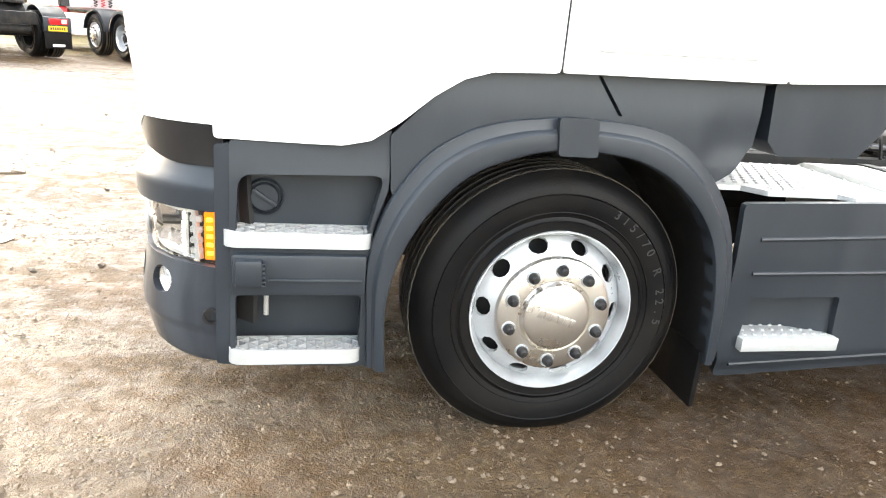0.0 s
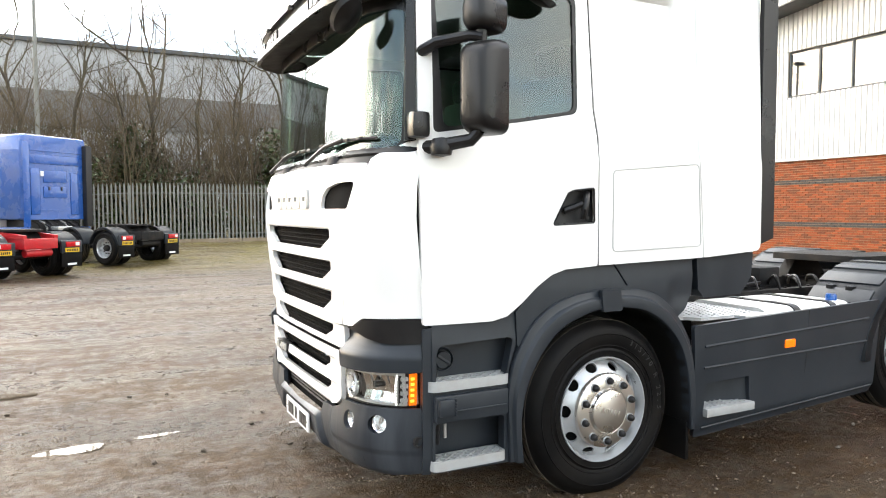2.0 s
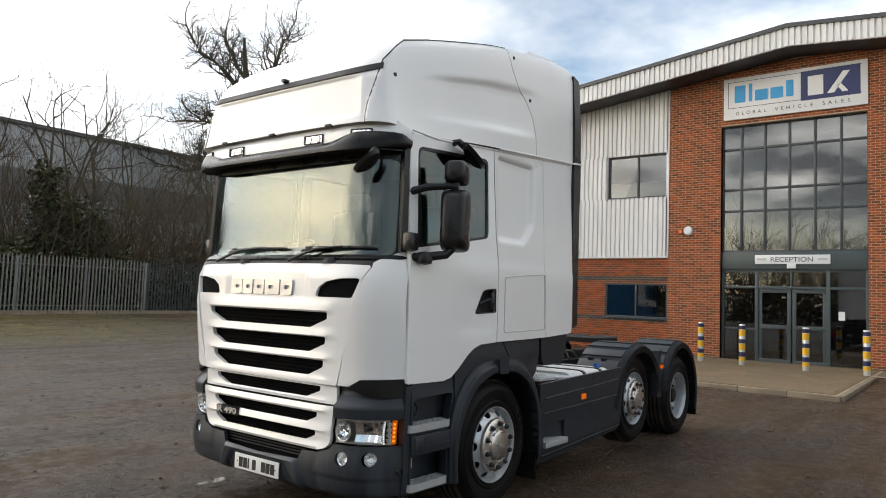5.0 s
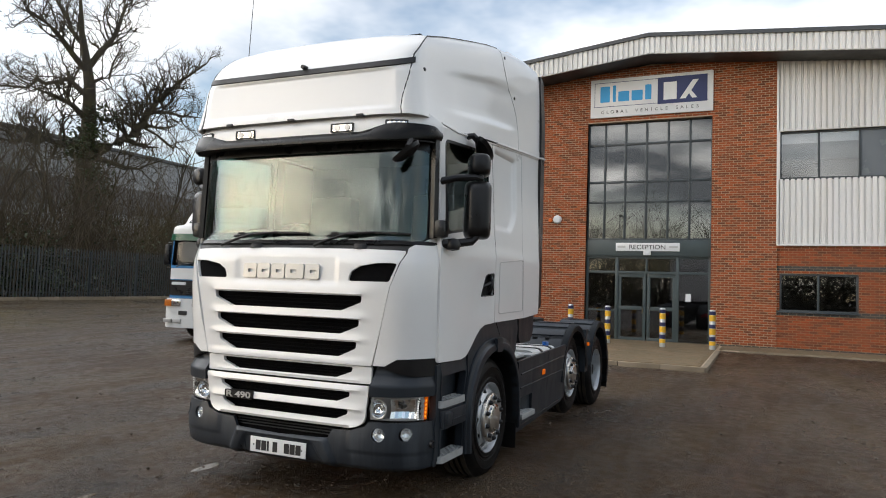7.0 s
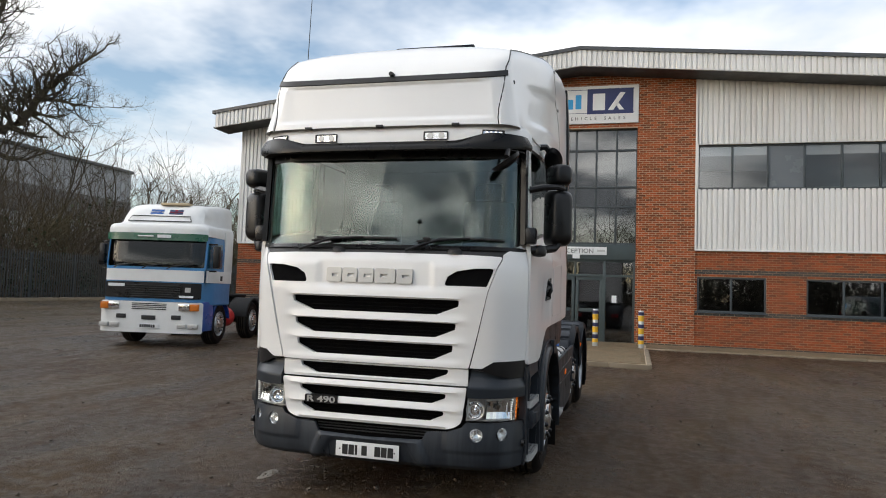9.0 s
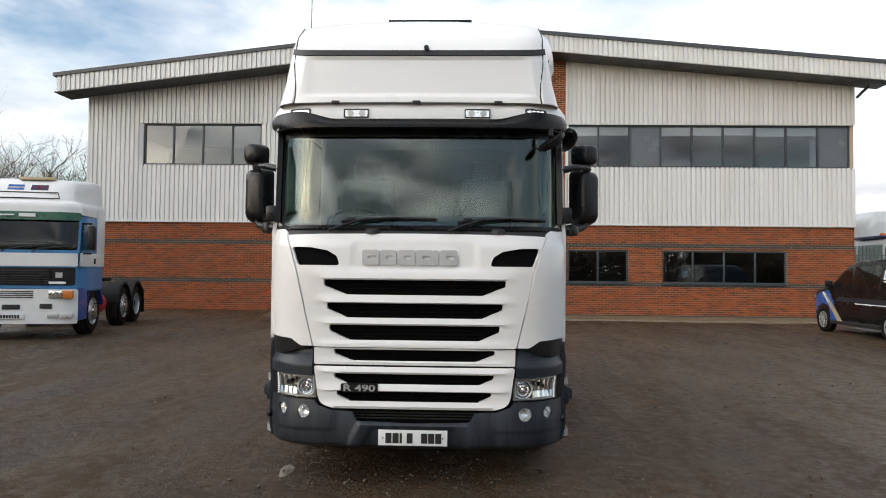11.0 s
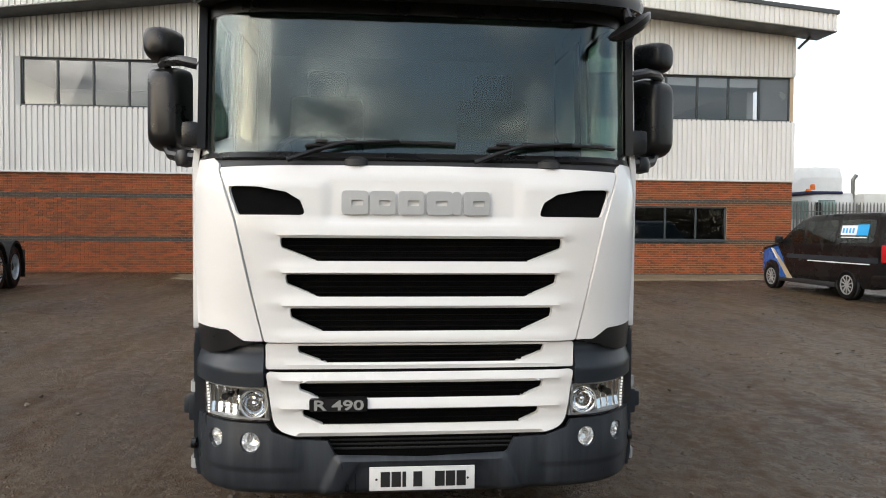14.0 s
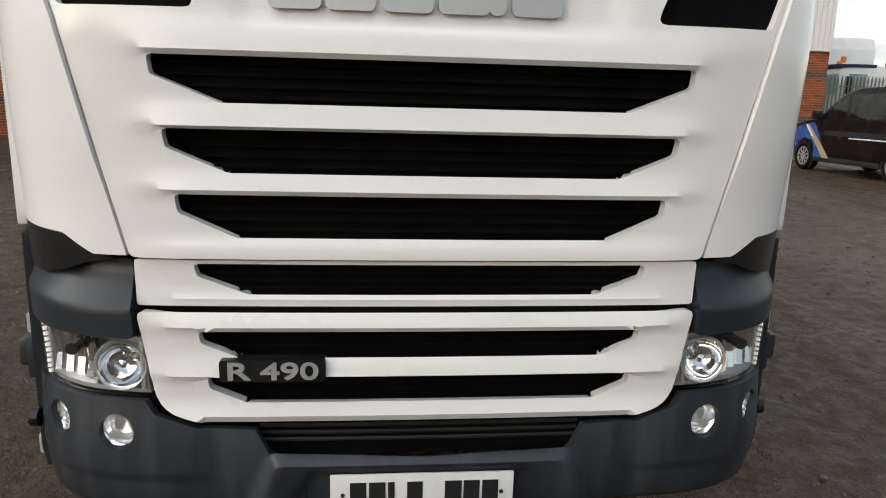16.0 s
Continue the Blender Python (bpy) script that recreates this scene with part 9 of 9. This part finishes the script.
# ---- trees and scrub beyond the fence ----
class Wood:
    """Collects tapered branch tubes."""
    def __init__(self, seed):
        self.v, self.f, self.rnd, self.tips = [], [], random.Random(seed), []

    def limb(self, pts, r0, r1, seg):
        n = len(pts)
        start = len(self.v)
        for i, p in enumerate(pts):
            d = (pts[min(i + 1, n - 1)] - pts[max(i - 1, 0)])
            d = d.normalized() if d.length > 1e-6 else Vector((0, 0, 1))
            a = d.orthogonal().normalized()
            b = d.cross(a)
            r = r0 + (r1 - r0) * i / (n - 1)
            for k in range(seg):
                t = 2 * math.pi * k / seg
                q = p + a * (r * math.cos(t)) + b * (r * math.sin(t))
                self.v.append((q.x, q.y, q.z))
        for i in range(n - 1):
            for k in range(seg):
                s = start + i * seg
                self.f.append((s + k, s + (k + 1) % seg, s + seg + (k + 1) % seg, s + seg + k))

    def grow(self, base, d, length, r, level, spread=0.6, lift=0.25, kids=(4, 6), wander=0.25):
        rnd = self.rnd
        n = 6 if level > 1 else 4
        pts, p, dd = [base.copy()], base.copy(), d.normalized()
        for i in range(n):
            dd = (dd + Vector((rnd.gauss(0, wander), rnd.gauss(0, wander), rnd.gauss(0, wander) + lift * 0.3))).normalized()
            p = p + dd * (length / n)
            pts.append(p.copy())
        self.limb(pts, r, r * (0.45 if level else 0.3), 7 if level > 2 else 5 if level > 1 else 3)
        if level == 0:
            self.tips.append(pts[-1])
            return
        for j in range(rnd.randint(*kids)):
            t = rnd.uniform(0.3, 1.0)
            i = min(n - 1, int(t * n))
            q = pts[i].lerp(pts[i + 1], t * n - i if i + 1 <= n else 0)
            side = dd.orthogonal()
            side.rotate(Matrix.Rotation(rnd.uniform(0, 6.28), 3, dd))
            nd = (dd * (1 - spread * rnd.uniform(0.5, 1.1)) + side * spread * rnd.uniform(0.7, 1.3)).normalized()
            self.grow(q, nd, length * rnd.uniform(0.42, 0.68), r * rnd.uniform(0.38, 0.55), level - 1, spread, lift, kids, wander)


def leaf_cloud(rnd, centres, count, radius, size, squash=1.0):
    v, f = [], []
    for _ in range(count):
        c = rnd.choice(centres)
        o = Vector((rnd.gauss(0, radius), rnd.gauss(0, radius), rnd.gauss(0, radius * squash))) + c
        e = Euler((rnd.uniform(-1, 1), rnd.uniform(-1, 1), rnd.uniform(0, 6.28))).to_matrix()
        s = size * rnd.uniform(0.6, 1.3)
        i = len(v)
        for p in ((-0.5, -0.5, 0), (0.5, -0.5, 0.1), (0.6, 0.4, 0), (0, 0.9, -0.1), (-0.6, 0.4, 0)):
            q = o + e @ Vector(p) * s
            v.append((q.x, q.y, q.z))
        f.append((i, i + 1, i + 2, i + 3, i + 4))
    return v, f


def bare_tree(x, y, height, r, seed, ivy=0.0, levels=3, fork=False, label="slender bare winter tree behind the fence", lean=0.05):
    z = 0.5
    t = thing("tree", label, "tree", pose(x, y, z), group="bare trees behind the fence")
    w = Wood(seed)
    rnd = w.rnd
    d = Vector((rnd.gauss(0, lean), rnd.gauss(0, lean), 1)).normalized()
    trunk_h = height * (0.5 if fork else 0.62)
    pts = [Vector((0, 0, -0.3))]
    p = Vector((0, 0, 0))
    for k in range(8):
        p = p + (d + Vector((rnd.gauss(0, 0.06), rnd.gauss(0, 0.06), 0))) * trunk_h / 8
        pts.append(p.copy())
    w.limb(pts, r, r * 0.55, 8)
    tops = 3 if fork else 2
    for k in range(tops):
        a = rnd.uniform(0, 6.28)
        w.grow(pts[-1], Vector((math.cos(a) * 0.35, math.sin(a) * 0.35, 1)), height - trunk_h, r * 0.5, levels, 0.5, 0.3, (3, 5), 0.14)
    for k in range(7):
        i = rnd.randint(3, 8)
        a = rnd.uniform(0, 6.28)
        w.grow(pts[i], Vector((math.cos(a), math.sin(a), 0.7)), height * rnd.uniform(0.16, 0.3), r * 0.28, levels - 1, 0.5, 0.3, (3, 5), 0.16)
    raw("bough", w.v, w.f, BARK, t, 60)
    if ivy:
        cs = [q + Vector((rnd.gauss(0, 0.3), rnd.gauss(0, 0.3), rnd.uniform(-0.4, 0.4))) for q in pts for _ in range(4) if 0 < q.z < ivy]
        cs += [Vector((rnd.gauss(0, 0.5), rnd.gauss(0, 0.5), rnd.uniform(0.2, ivy * 0.6))) for _ in range(10)]
        v, f = leaf_cloud(rnd, cs, int(520 * ivy), 0.26, 0.13)
        ob = raw("ivy", v, f, IVY, t)
        tagged(ob, "dark green ivy on the trunk", kind="stuff")
    return t


for k, (x, y, h, r, ivy, fork) in enumerate([(-11, 35, 10, 0.14, 0, 0), (-7.5, 34, 12, 0.16, 0, 1), (-4.6, 36, 13, 0.17, 3, 1), (-2.4, 33.5, 11, 0.13, 0, 0), (-0.5, 34, 9, 0.14, 6.5, 0), (0.9, 34.2, 14, 0.17, 4, 1), (3.0, 35, 10, 0.11, 0, 0),
                                             (5.0, 36, 11, 0.13, 0, 1), (6.7, 34, 10.5, 0.2, 7.5, 1), (8.4, 35.5, 10, 0.11, 0, 0), (10.2, 34, 12.5, 0.14, 6.5, 0), (11.7, 34.5, 12, 0.13, 6, 1), (13.4, 35, 13, 0.13, 5, 1), (15.2, 36, 12, 0.12, 0, 1),
                                             (17.5, 35, 12, 0.13, 0, 1), (20, 36, 11, 0.12, 0, 0), (22.5, 38, 11, 0.13, 3, 1), (25.5, 37, 10, 0.12, 0, 1), (33, 40, 13, 0.15, 5, 1), (36.5, 39, 12, 0.14, 0, 1), (39.5, 38, 11, 0.16, 8, 1), (43, 38, 11, 0.13, 4, 1),
                                             (47, 40, 11, 0.14, 0, 1), (52, 40, 12, 0.16, 5, 1), (56, 38, 13, 0.17, 0, 1), (50, 34, 10, 0.13, 4, 1), (60, 42, 13, 0.18, 6, 1), (46, 33, 9, 0.12, 0, 1)]):
    bare_tree(x, y, h * 0.8, r * 0.9, 100 + k, ivy, 3, bool(fork), "ivy-clad bare winter tree behind the fence" if ivy else "slender bare winter tree behind the fence")


def oak():
    t = thing("oak_tree", "large bare oak with ivy-dark trunk and spreading limbs", "tree", pose(28.9, 43.4, 0.5))
    w = Wood(77)
    rnd = w.rnd
    across = Vector((0.79, -0.61, 0.0))
    def at(u, z, depth=0.0):
        return across * u + Vector((0.61, 0.79, 0.0)) * depth + Vector((0, 0, z))
    trunk = [at(0, -0.4), at(0.0, 3), at(-0.1, 6.5), at(-0.2, 9.5), at(-0.1, 12), at(-0.2, 14.5), at(-0.5, 16.2), at(-0.9, 18.2), at(-1.1, 20.5)]
    w.limb(trunk, 0.85, 0.10, 12)
    limbs = (
        (0.42, ((0.1, 9.6, 0), (1.6, 10.6, -0.5), (3.0, 11.6, -0.8), (3.7, 13.2, -0.8), (4.8, 14.6, -1.0), (6.2, 16.0, -1.2))),
        (0.16, ((3.7, 13.0, -0.8), (5.2, 13.4, 0.2), (7.4, 13.4, 0.6))),
        (0.20, ((0.4, 9.4, 0), (2.4, 9.2, 0.8), (4.8, 9.9, 1.2))),
        (0.36, ((-0.3, 10.0, 0), (-2.0, 10.3, 0.4), (-3.8, 10.2, 0.8), (-6.5, 10.4, 1.2))),
        (0.24, ((-0.2, 12.0, 0), (-1.6, 13.2, -0.6), (-3.8, 13.6, -1.4))),
        (0.22, ((-0.2, 13.6, 0), (-1.6, 15.0, 0.8), (-3.4, 14.6, 1.4), (-6.0, 14.0, 2.0))),
        (0.24, ((-0.4, 15.4, 0), (-1.9, 17.0, -0.5), (-4.0, 18.8, -0.8), (-5.2, 20.6, -1.0))),
        (0.20, ((-0.7, 17.2, 0), (-2.0, 19.0, 1.0), (-2.6, 21.4, 1.6))),
        (0.24, ((-0.3, 15.8, 0), (0.7, 17.8, 0.6), (1.9, 20.2, 1.0), (2.3, 22.0, 1.2))),
        (0.14, ((-0.2, 14.6, 0), (0.9, 15.2, -0.8), (1.6, 17.2, -1.2))),
        (0.14, ((-0.1, 12.6, 0), (1.2, 12.2, 1.0), (2.2, 13.0, 1.8))),
    )
    for r, spine in limbs:
        pts = [at(u, z, q) for u, z, q in spine]
        line = []
        for p, q in zip(pts, pts[1:]):
            line += [p.lerp(q, k / 3) + Vector((rnd.gauss(0, 0.10), rnd.gauss(0, 0.10), rnd.gauss(0, 0.12))) * (1 if line else 0) for k in range(3)]
        line.append(pts[-1])
        w.limb(line, r, r * 0.22, 7)
        n = len(line) - 1
        for k in range(3 * n):
            f = 0.22 + 0.78 * k / (3 * n)
            i = min(n - 1, int(f * n))
            q = line[i].lerp(line[i + 1], f * n - i)
            dd = (line[i + 1] - line[i]).normalized()
            side = dd.orthogonal()
            side.rotate(Matrix.Rotation(rnd.uniform(0, 6.28), 3, dd))
            w.grow(q, dd * 0.5 + side * 0.8 + Vector((0, 0, 0.25)), rnd.uniform(1.2, 2.8) * (1.2 - 0.4 * f), r * (1 - 0.75 * f) * 0.34 + 0.012, 2, 0.6, 0.3, (4, 6), 0.24)
        w.grow(line[-1], line[-1] - line[-2], 2.4, r * 0.22, 3, 0.6, 0.3, (4, 6), 0.24)
    raw("bough", w.v, w.f, BARK, t, 60)
    cs = [Vector((rnd.gauss(0, 0.75), rnd.gauss(0, 0.75), rnd.uniform(0, 12.5))) for _ in range(70)]
    v, f = leaf_cloud(rnd, cs, 5200, 0.36, 0.14)
    ob = raw("ivy", v, f, IVY, t)
    tagged(ob, "dark ivy round the trunk", kind="stuff")


oak()


def scrub():
    w = Wood(31)
    rnd = w.rnd
    for k in range(1250):
        x, y = rnd.uniform(-16, 62), 32.0 + abs(rnd.gauss(0, 4.5))
        h = rnd.uniform(3.0, 8.0)
        base = Vector((x, y, 0.3))
        for j in range(rnd.randint(1, 3)):
            w.grow(base, Vector((rnd.gauss(0, 0.22), rnd.gauss(0, 0.22), 1)), h * rnd.uniform(0.6, 1.0), 0.035, 2, 0.45, 0.3, (3, 4), 0.12)
    ob = raw("scrub", w.v, w.f, TWIG)
    tagged(ob, "dense brown leafless scrub behind the palisade fence", "scrub", kind="stuff")
    cs = []
    for x, y, h in ((-3.5, 32.5, 1.8), (2.2, 33, 1.4), (7.0, 33, 2.0), (9, 33.4, 1.2), (14, 33, 1.5), (18, 33, 1.8), (24, 34, 2.2), (31, 35, 2.6), (35, 36, 2.6), (38, 36, 2.8), (41, 35, 2.4), (-9, 33, 1.6), (28, 35, 2.4), (45, 35, 2.5)):
        for _ in range(26):
            cs.append(Vector((x + rnd.gauss(0, 1.1), y + rnd.gauss(0, 0.7), 0.4 + abs(rnd.gauss(0.6, 0.7)) * h)))
    near = [c for c in cs if c.x < 15]
    cs = [c for c in cs if c.x >= 15]
    for _ in range(160):
        cs.append(Vector((rnd.uniform(16, 54), 32.5 + abs(rnd.gauss(0, 4.0)), 0.3 + abs(rnd.gauss(0, 1.5)))))
    v, f = leaf_cloud(rnd, near, 22000, 0.34, 0.11)
    ob = raw("evergreen_bramble", v, f, IVY)
    tagged(ob, "small-leaved bramble behind the galvanised fence", "undergrowth", kind="stuff")
    v, f = leaf_cloud(rnd, cs, 15000, 0.45, 0.13)
    ob = raw("evergreen_undergrowth", v, f, IVY)
    tagged(ob, "dark evergreen bramble and ivy undergrowth behind the fence", "undergrowth", kind="stuff")


scrub()


def far_hedge():
    """Bare hedge line on the open side of the yard, met only in reflections."""
    w = Wood(55)
    rnd = w.rnd
    for k in range(700):
        base = Vector((-62 + rnd.gauss(0, 3), rnd.uniform(-70, 70), 0))
        w.grow(base, Vector((rnd.gauss(0, 0.2), rnd.gauss(0, 0.2), 1)), rnd.uniform(5, 11.5), 0.09, 2, 0.5, 0.3, (4, 5), 0.15)
    # dense dark mass, added out of view so the ground-floor windows mirror dark
    cs = [Vector((-61 + rnd.gauss(0, 2.5), rnd.uniform(-72, 72), abs(rnd.gauss(1.6, 1.7)))) for _ in range(900)]
    v, f = leaf_cloud(rnd, cs, 16000, 0.7, 0.42)
    i = len(w.v)
    w.v += v
    w.f += [tuple(q + i for q in face) for face in f]
    ob = raw("hedge", w.v, w.f, BARK)
    tagged(ob, "bare hedge line on the far side of the yard with an added dark base", "hedge", kind="stuff")


far_hedge()


# ---- brickwork and paving, piece by piece ----
def brickwork():
    bm = bmesh.new()
    box(bm, -0.007, 0.004, -0.1055, 0.1055, -0.0305, 0.0305)
    tmp = mesh_object("brick", bm, BRICK, 0)
    red = tmp.data
    dark = red.copy()
    dark.materials.clear()
    dark.materials.append(BRICK_DARK)
    bpy.data.objects.remove(tmp)
    holes = [(a, b, SILL_G, HEAD_G) for a, b, _ in GROUND_WINDOWS] + [(DOOR_L, DOOR_R, -1, 7.42)]
    bands = {0, 1, 15, 16, 33, 34}
    joined = {"red": ([], []), "dark": ([], [])}
    singles = []
    course = 0.075
    def add(y0, y1, z, kind, x):
        singles.append((y0, y1, z, kind, x))
    def run(a, b, z, row, x):
        """Bricks from y=a down to y=b on one course, leaving the openings free."""
        y = a + (0.1125 if row % 2 else 0.0)
        while y > b:
            y0, y1 = min(y, a), max(y - 0.211, b)
            y -= 0.225
            pieces = [(y0, y1)]
            for ha, hb, hz0, hz1 in holes:
                if hz0 - 0.02 < z < hz1 + 0.02:
                    nxt = []
                    for p, q in pieces:
                        if q >= ha or p <= hb:
                            nxt.append((p, q))
                        else:
                            if p > ha:
                                nxt.append((p, ha))
                            if q < hb:
                                nxt.append((hb, q))
                    pieces = nxt
            for p, q in pieces:
                if p - q > 0.03:
                    add(p, q, z, "dark" if row in bands else "red", x)
    z, row = 0.06, 0
    while z < CLAD_Z - 0.03:
        run(Y_L, PIER_L, z, row, WX)
        run(PIER_R, Y_R, z, row, WX)
        z += course
        row += 1
    z, row = 0.06, 0
    while z < 9.25:
        save = set(bands)
        if row > 1:
            bands.clear()
        for a, b in ((PIER_L, PIER_R),):
            run(a, b, z, row, WX - 0.05)
        bands.update(save)
        z += course
        row += 1
    near = sorted(range(len(singles)), key=lambda i: (abs(singles[i][0] - 1.1) + 1.5 * abs(singles[i][2] - 1.2)))[:290]
    near = set(near)
    base = [(-0.007, -0.5, -0.5), (-0.007, 0.5, -0.5), (-0.007, 0.5, 0.5), (-0.007, -0.5, 0.5), (0.004, -0.5, -0.5), (0.004, 0.5, -0.5), (0.004, 0.5, 0.5), (0.004, -0.5, 0.5)]
    quad = [(0, 3, 2, 1), (0, 1, 5, 4), (1, 2, 6, 5), (2, 3, 7, 6), (3, 0, 4, 7)]
    rnd = random.Random(8)
    for i, (y0, y1, z, kind, x) in enumerate(singles):
        yc, w = (y0 + y1) / 2, y0 - y1
        out = rnd.uniform(-0.002, 0.003)
        if i in near:
            ob = new("brick", red if kind == "red" else dark)
            ob.parent = building
            ob.location = (x + out, yc, z)
            ob.scale = (1, w / 0.211, 1)
        else:
            v, f = joined[kind]
            k = len(v)
            v += [(x + out + p[0], yc + p[1] * w, z + p[2] * 0.061) for p in base]
            f += [tuple(q + k for q in qq) for qq in quad]
    for kind, mat, name in (("red", BRICK, "far_bricks"), ("dark", BRICK_DARK, "band_bricks")):
        ob = raw(name, joined[kind][0], joined[kind][1], mat, building)
        tagged(ob, "red facing bricks" if kind == "red" else "dark grey brick bands", kind="stuff")
    # mortar body of the projecting entrance pier
    for a, b in ((PIER_L, DOOR_L), (DOOR_R, PIER_R)):
        bm = bmesh.new()
        box(bm, WX - 0.0505, WX + 0.012, b, a, 0.0, 9.25)
        part("pier", bm, MORTAR, building, "brick entrance pier", 0)
    bm = bmesh.new()
    box(bm, WX - 0.0505, WX + 0.012, DOOR_R, DOOR_L, 7.42, 9.25)
    part("pier", bm, MORTAR, building, "", 0)
    for y, d in ((DOOR_L, -1), (DOOR_R, 1)):
        bm = bmesh.new()
        box(bm, WX - 0.05, WX + 0.2, min(y, y - 0.012 * d), max(y, y - 0.012 * d), 0.1, 7.42)
        part("reveal", bm, BRICK, building, "", 0)


brickwork()


def paver_blocks():
    bm = bmesh.new()
    box(bm, -0.0485, 0.0485, -0.0985, 0.0985, -0.03, 0.0, 0.004)
    tmp = mesh_object("paver", bm, PAVER, 0)
    data = tmp.data
    bpy.data.objects.remove(tmp)
    rnd = random.Random(6)
    spots = []
    for x0, x1, y0, y1, top in ((11.02, WX - 0.08, 1.78, 7.0, 0.145), (16.78, WX - 0.08, Y_R, 1.7, 0.135), (16.78, WX - 0.08, 7.05, Y_L, 0.135)):
        i = 0
        x = x0 + 0.05
        while x < x1 - 0.04:
            y = y0 + 0.1 + (0.1 if i % 2 else 0)
            while y < y1 - 0.09:
                spots.append((x, y, top + rnd.uniform(-0.004, 0.003)))
                y += 0.2
            x += 0.1
            i += 1
    order = sorted(range(len(spots)), key=lambda k: (spots[k][0] - 11) + 0.7 * abs(spots[k][1] - 2.4))
    near = set(order[:280])
    base = [(-0.0485, -0.0985), (0.0485, -0.0985), (0.0485, 0.0985), (-0.0485, 0.0985)]
    v, f = [], []
    for k, (x, y, z) in enumerate(spots):
        if k in near:
            ob = new("paver", data)
            ob.parent = apron
            ob.location = (x, y, z)
        else:
            i = len(v)
            v += [(x + a, y + b, z) for a, b in base] + [(x + a * 1.04, y + b * 1.02, z - 0.02) for a, b in base]
            f += [(i, i + 1, i + 2, i + 3), (i, i + 4, i + 5, i + 1), (i + 1, i + 5, i + 6, i + 2), (i + 2, i + 6, i + 7, i + 3), (i + 3, i + 7, i + 4, i)]
    ob = raw("far_pavers", v, f, PAVER, apron)
    tagged(ob, kind="stuff")


paver_blocks()
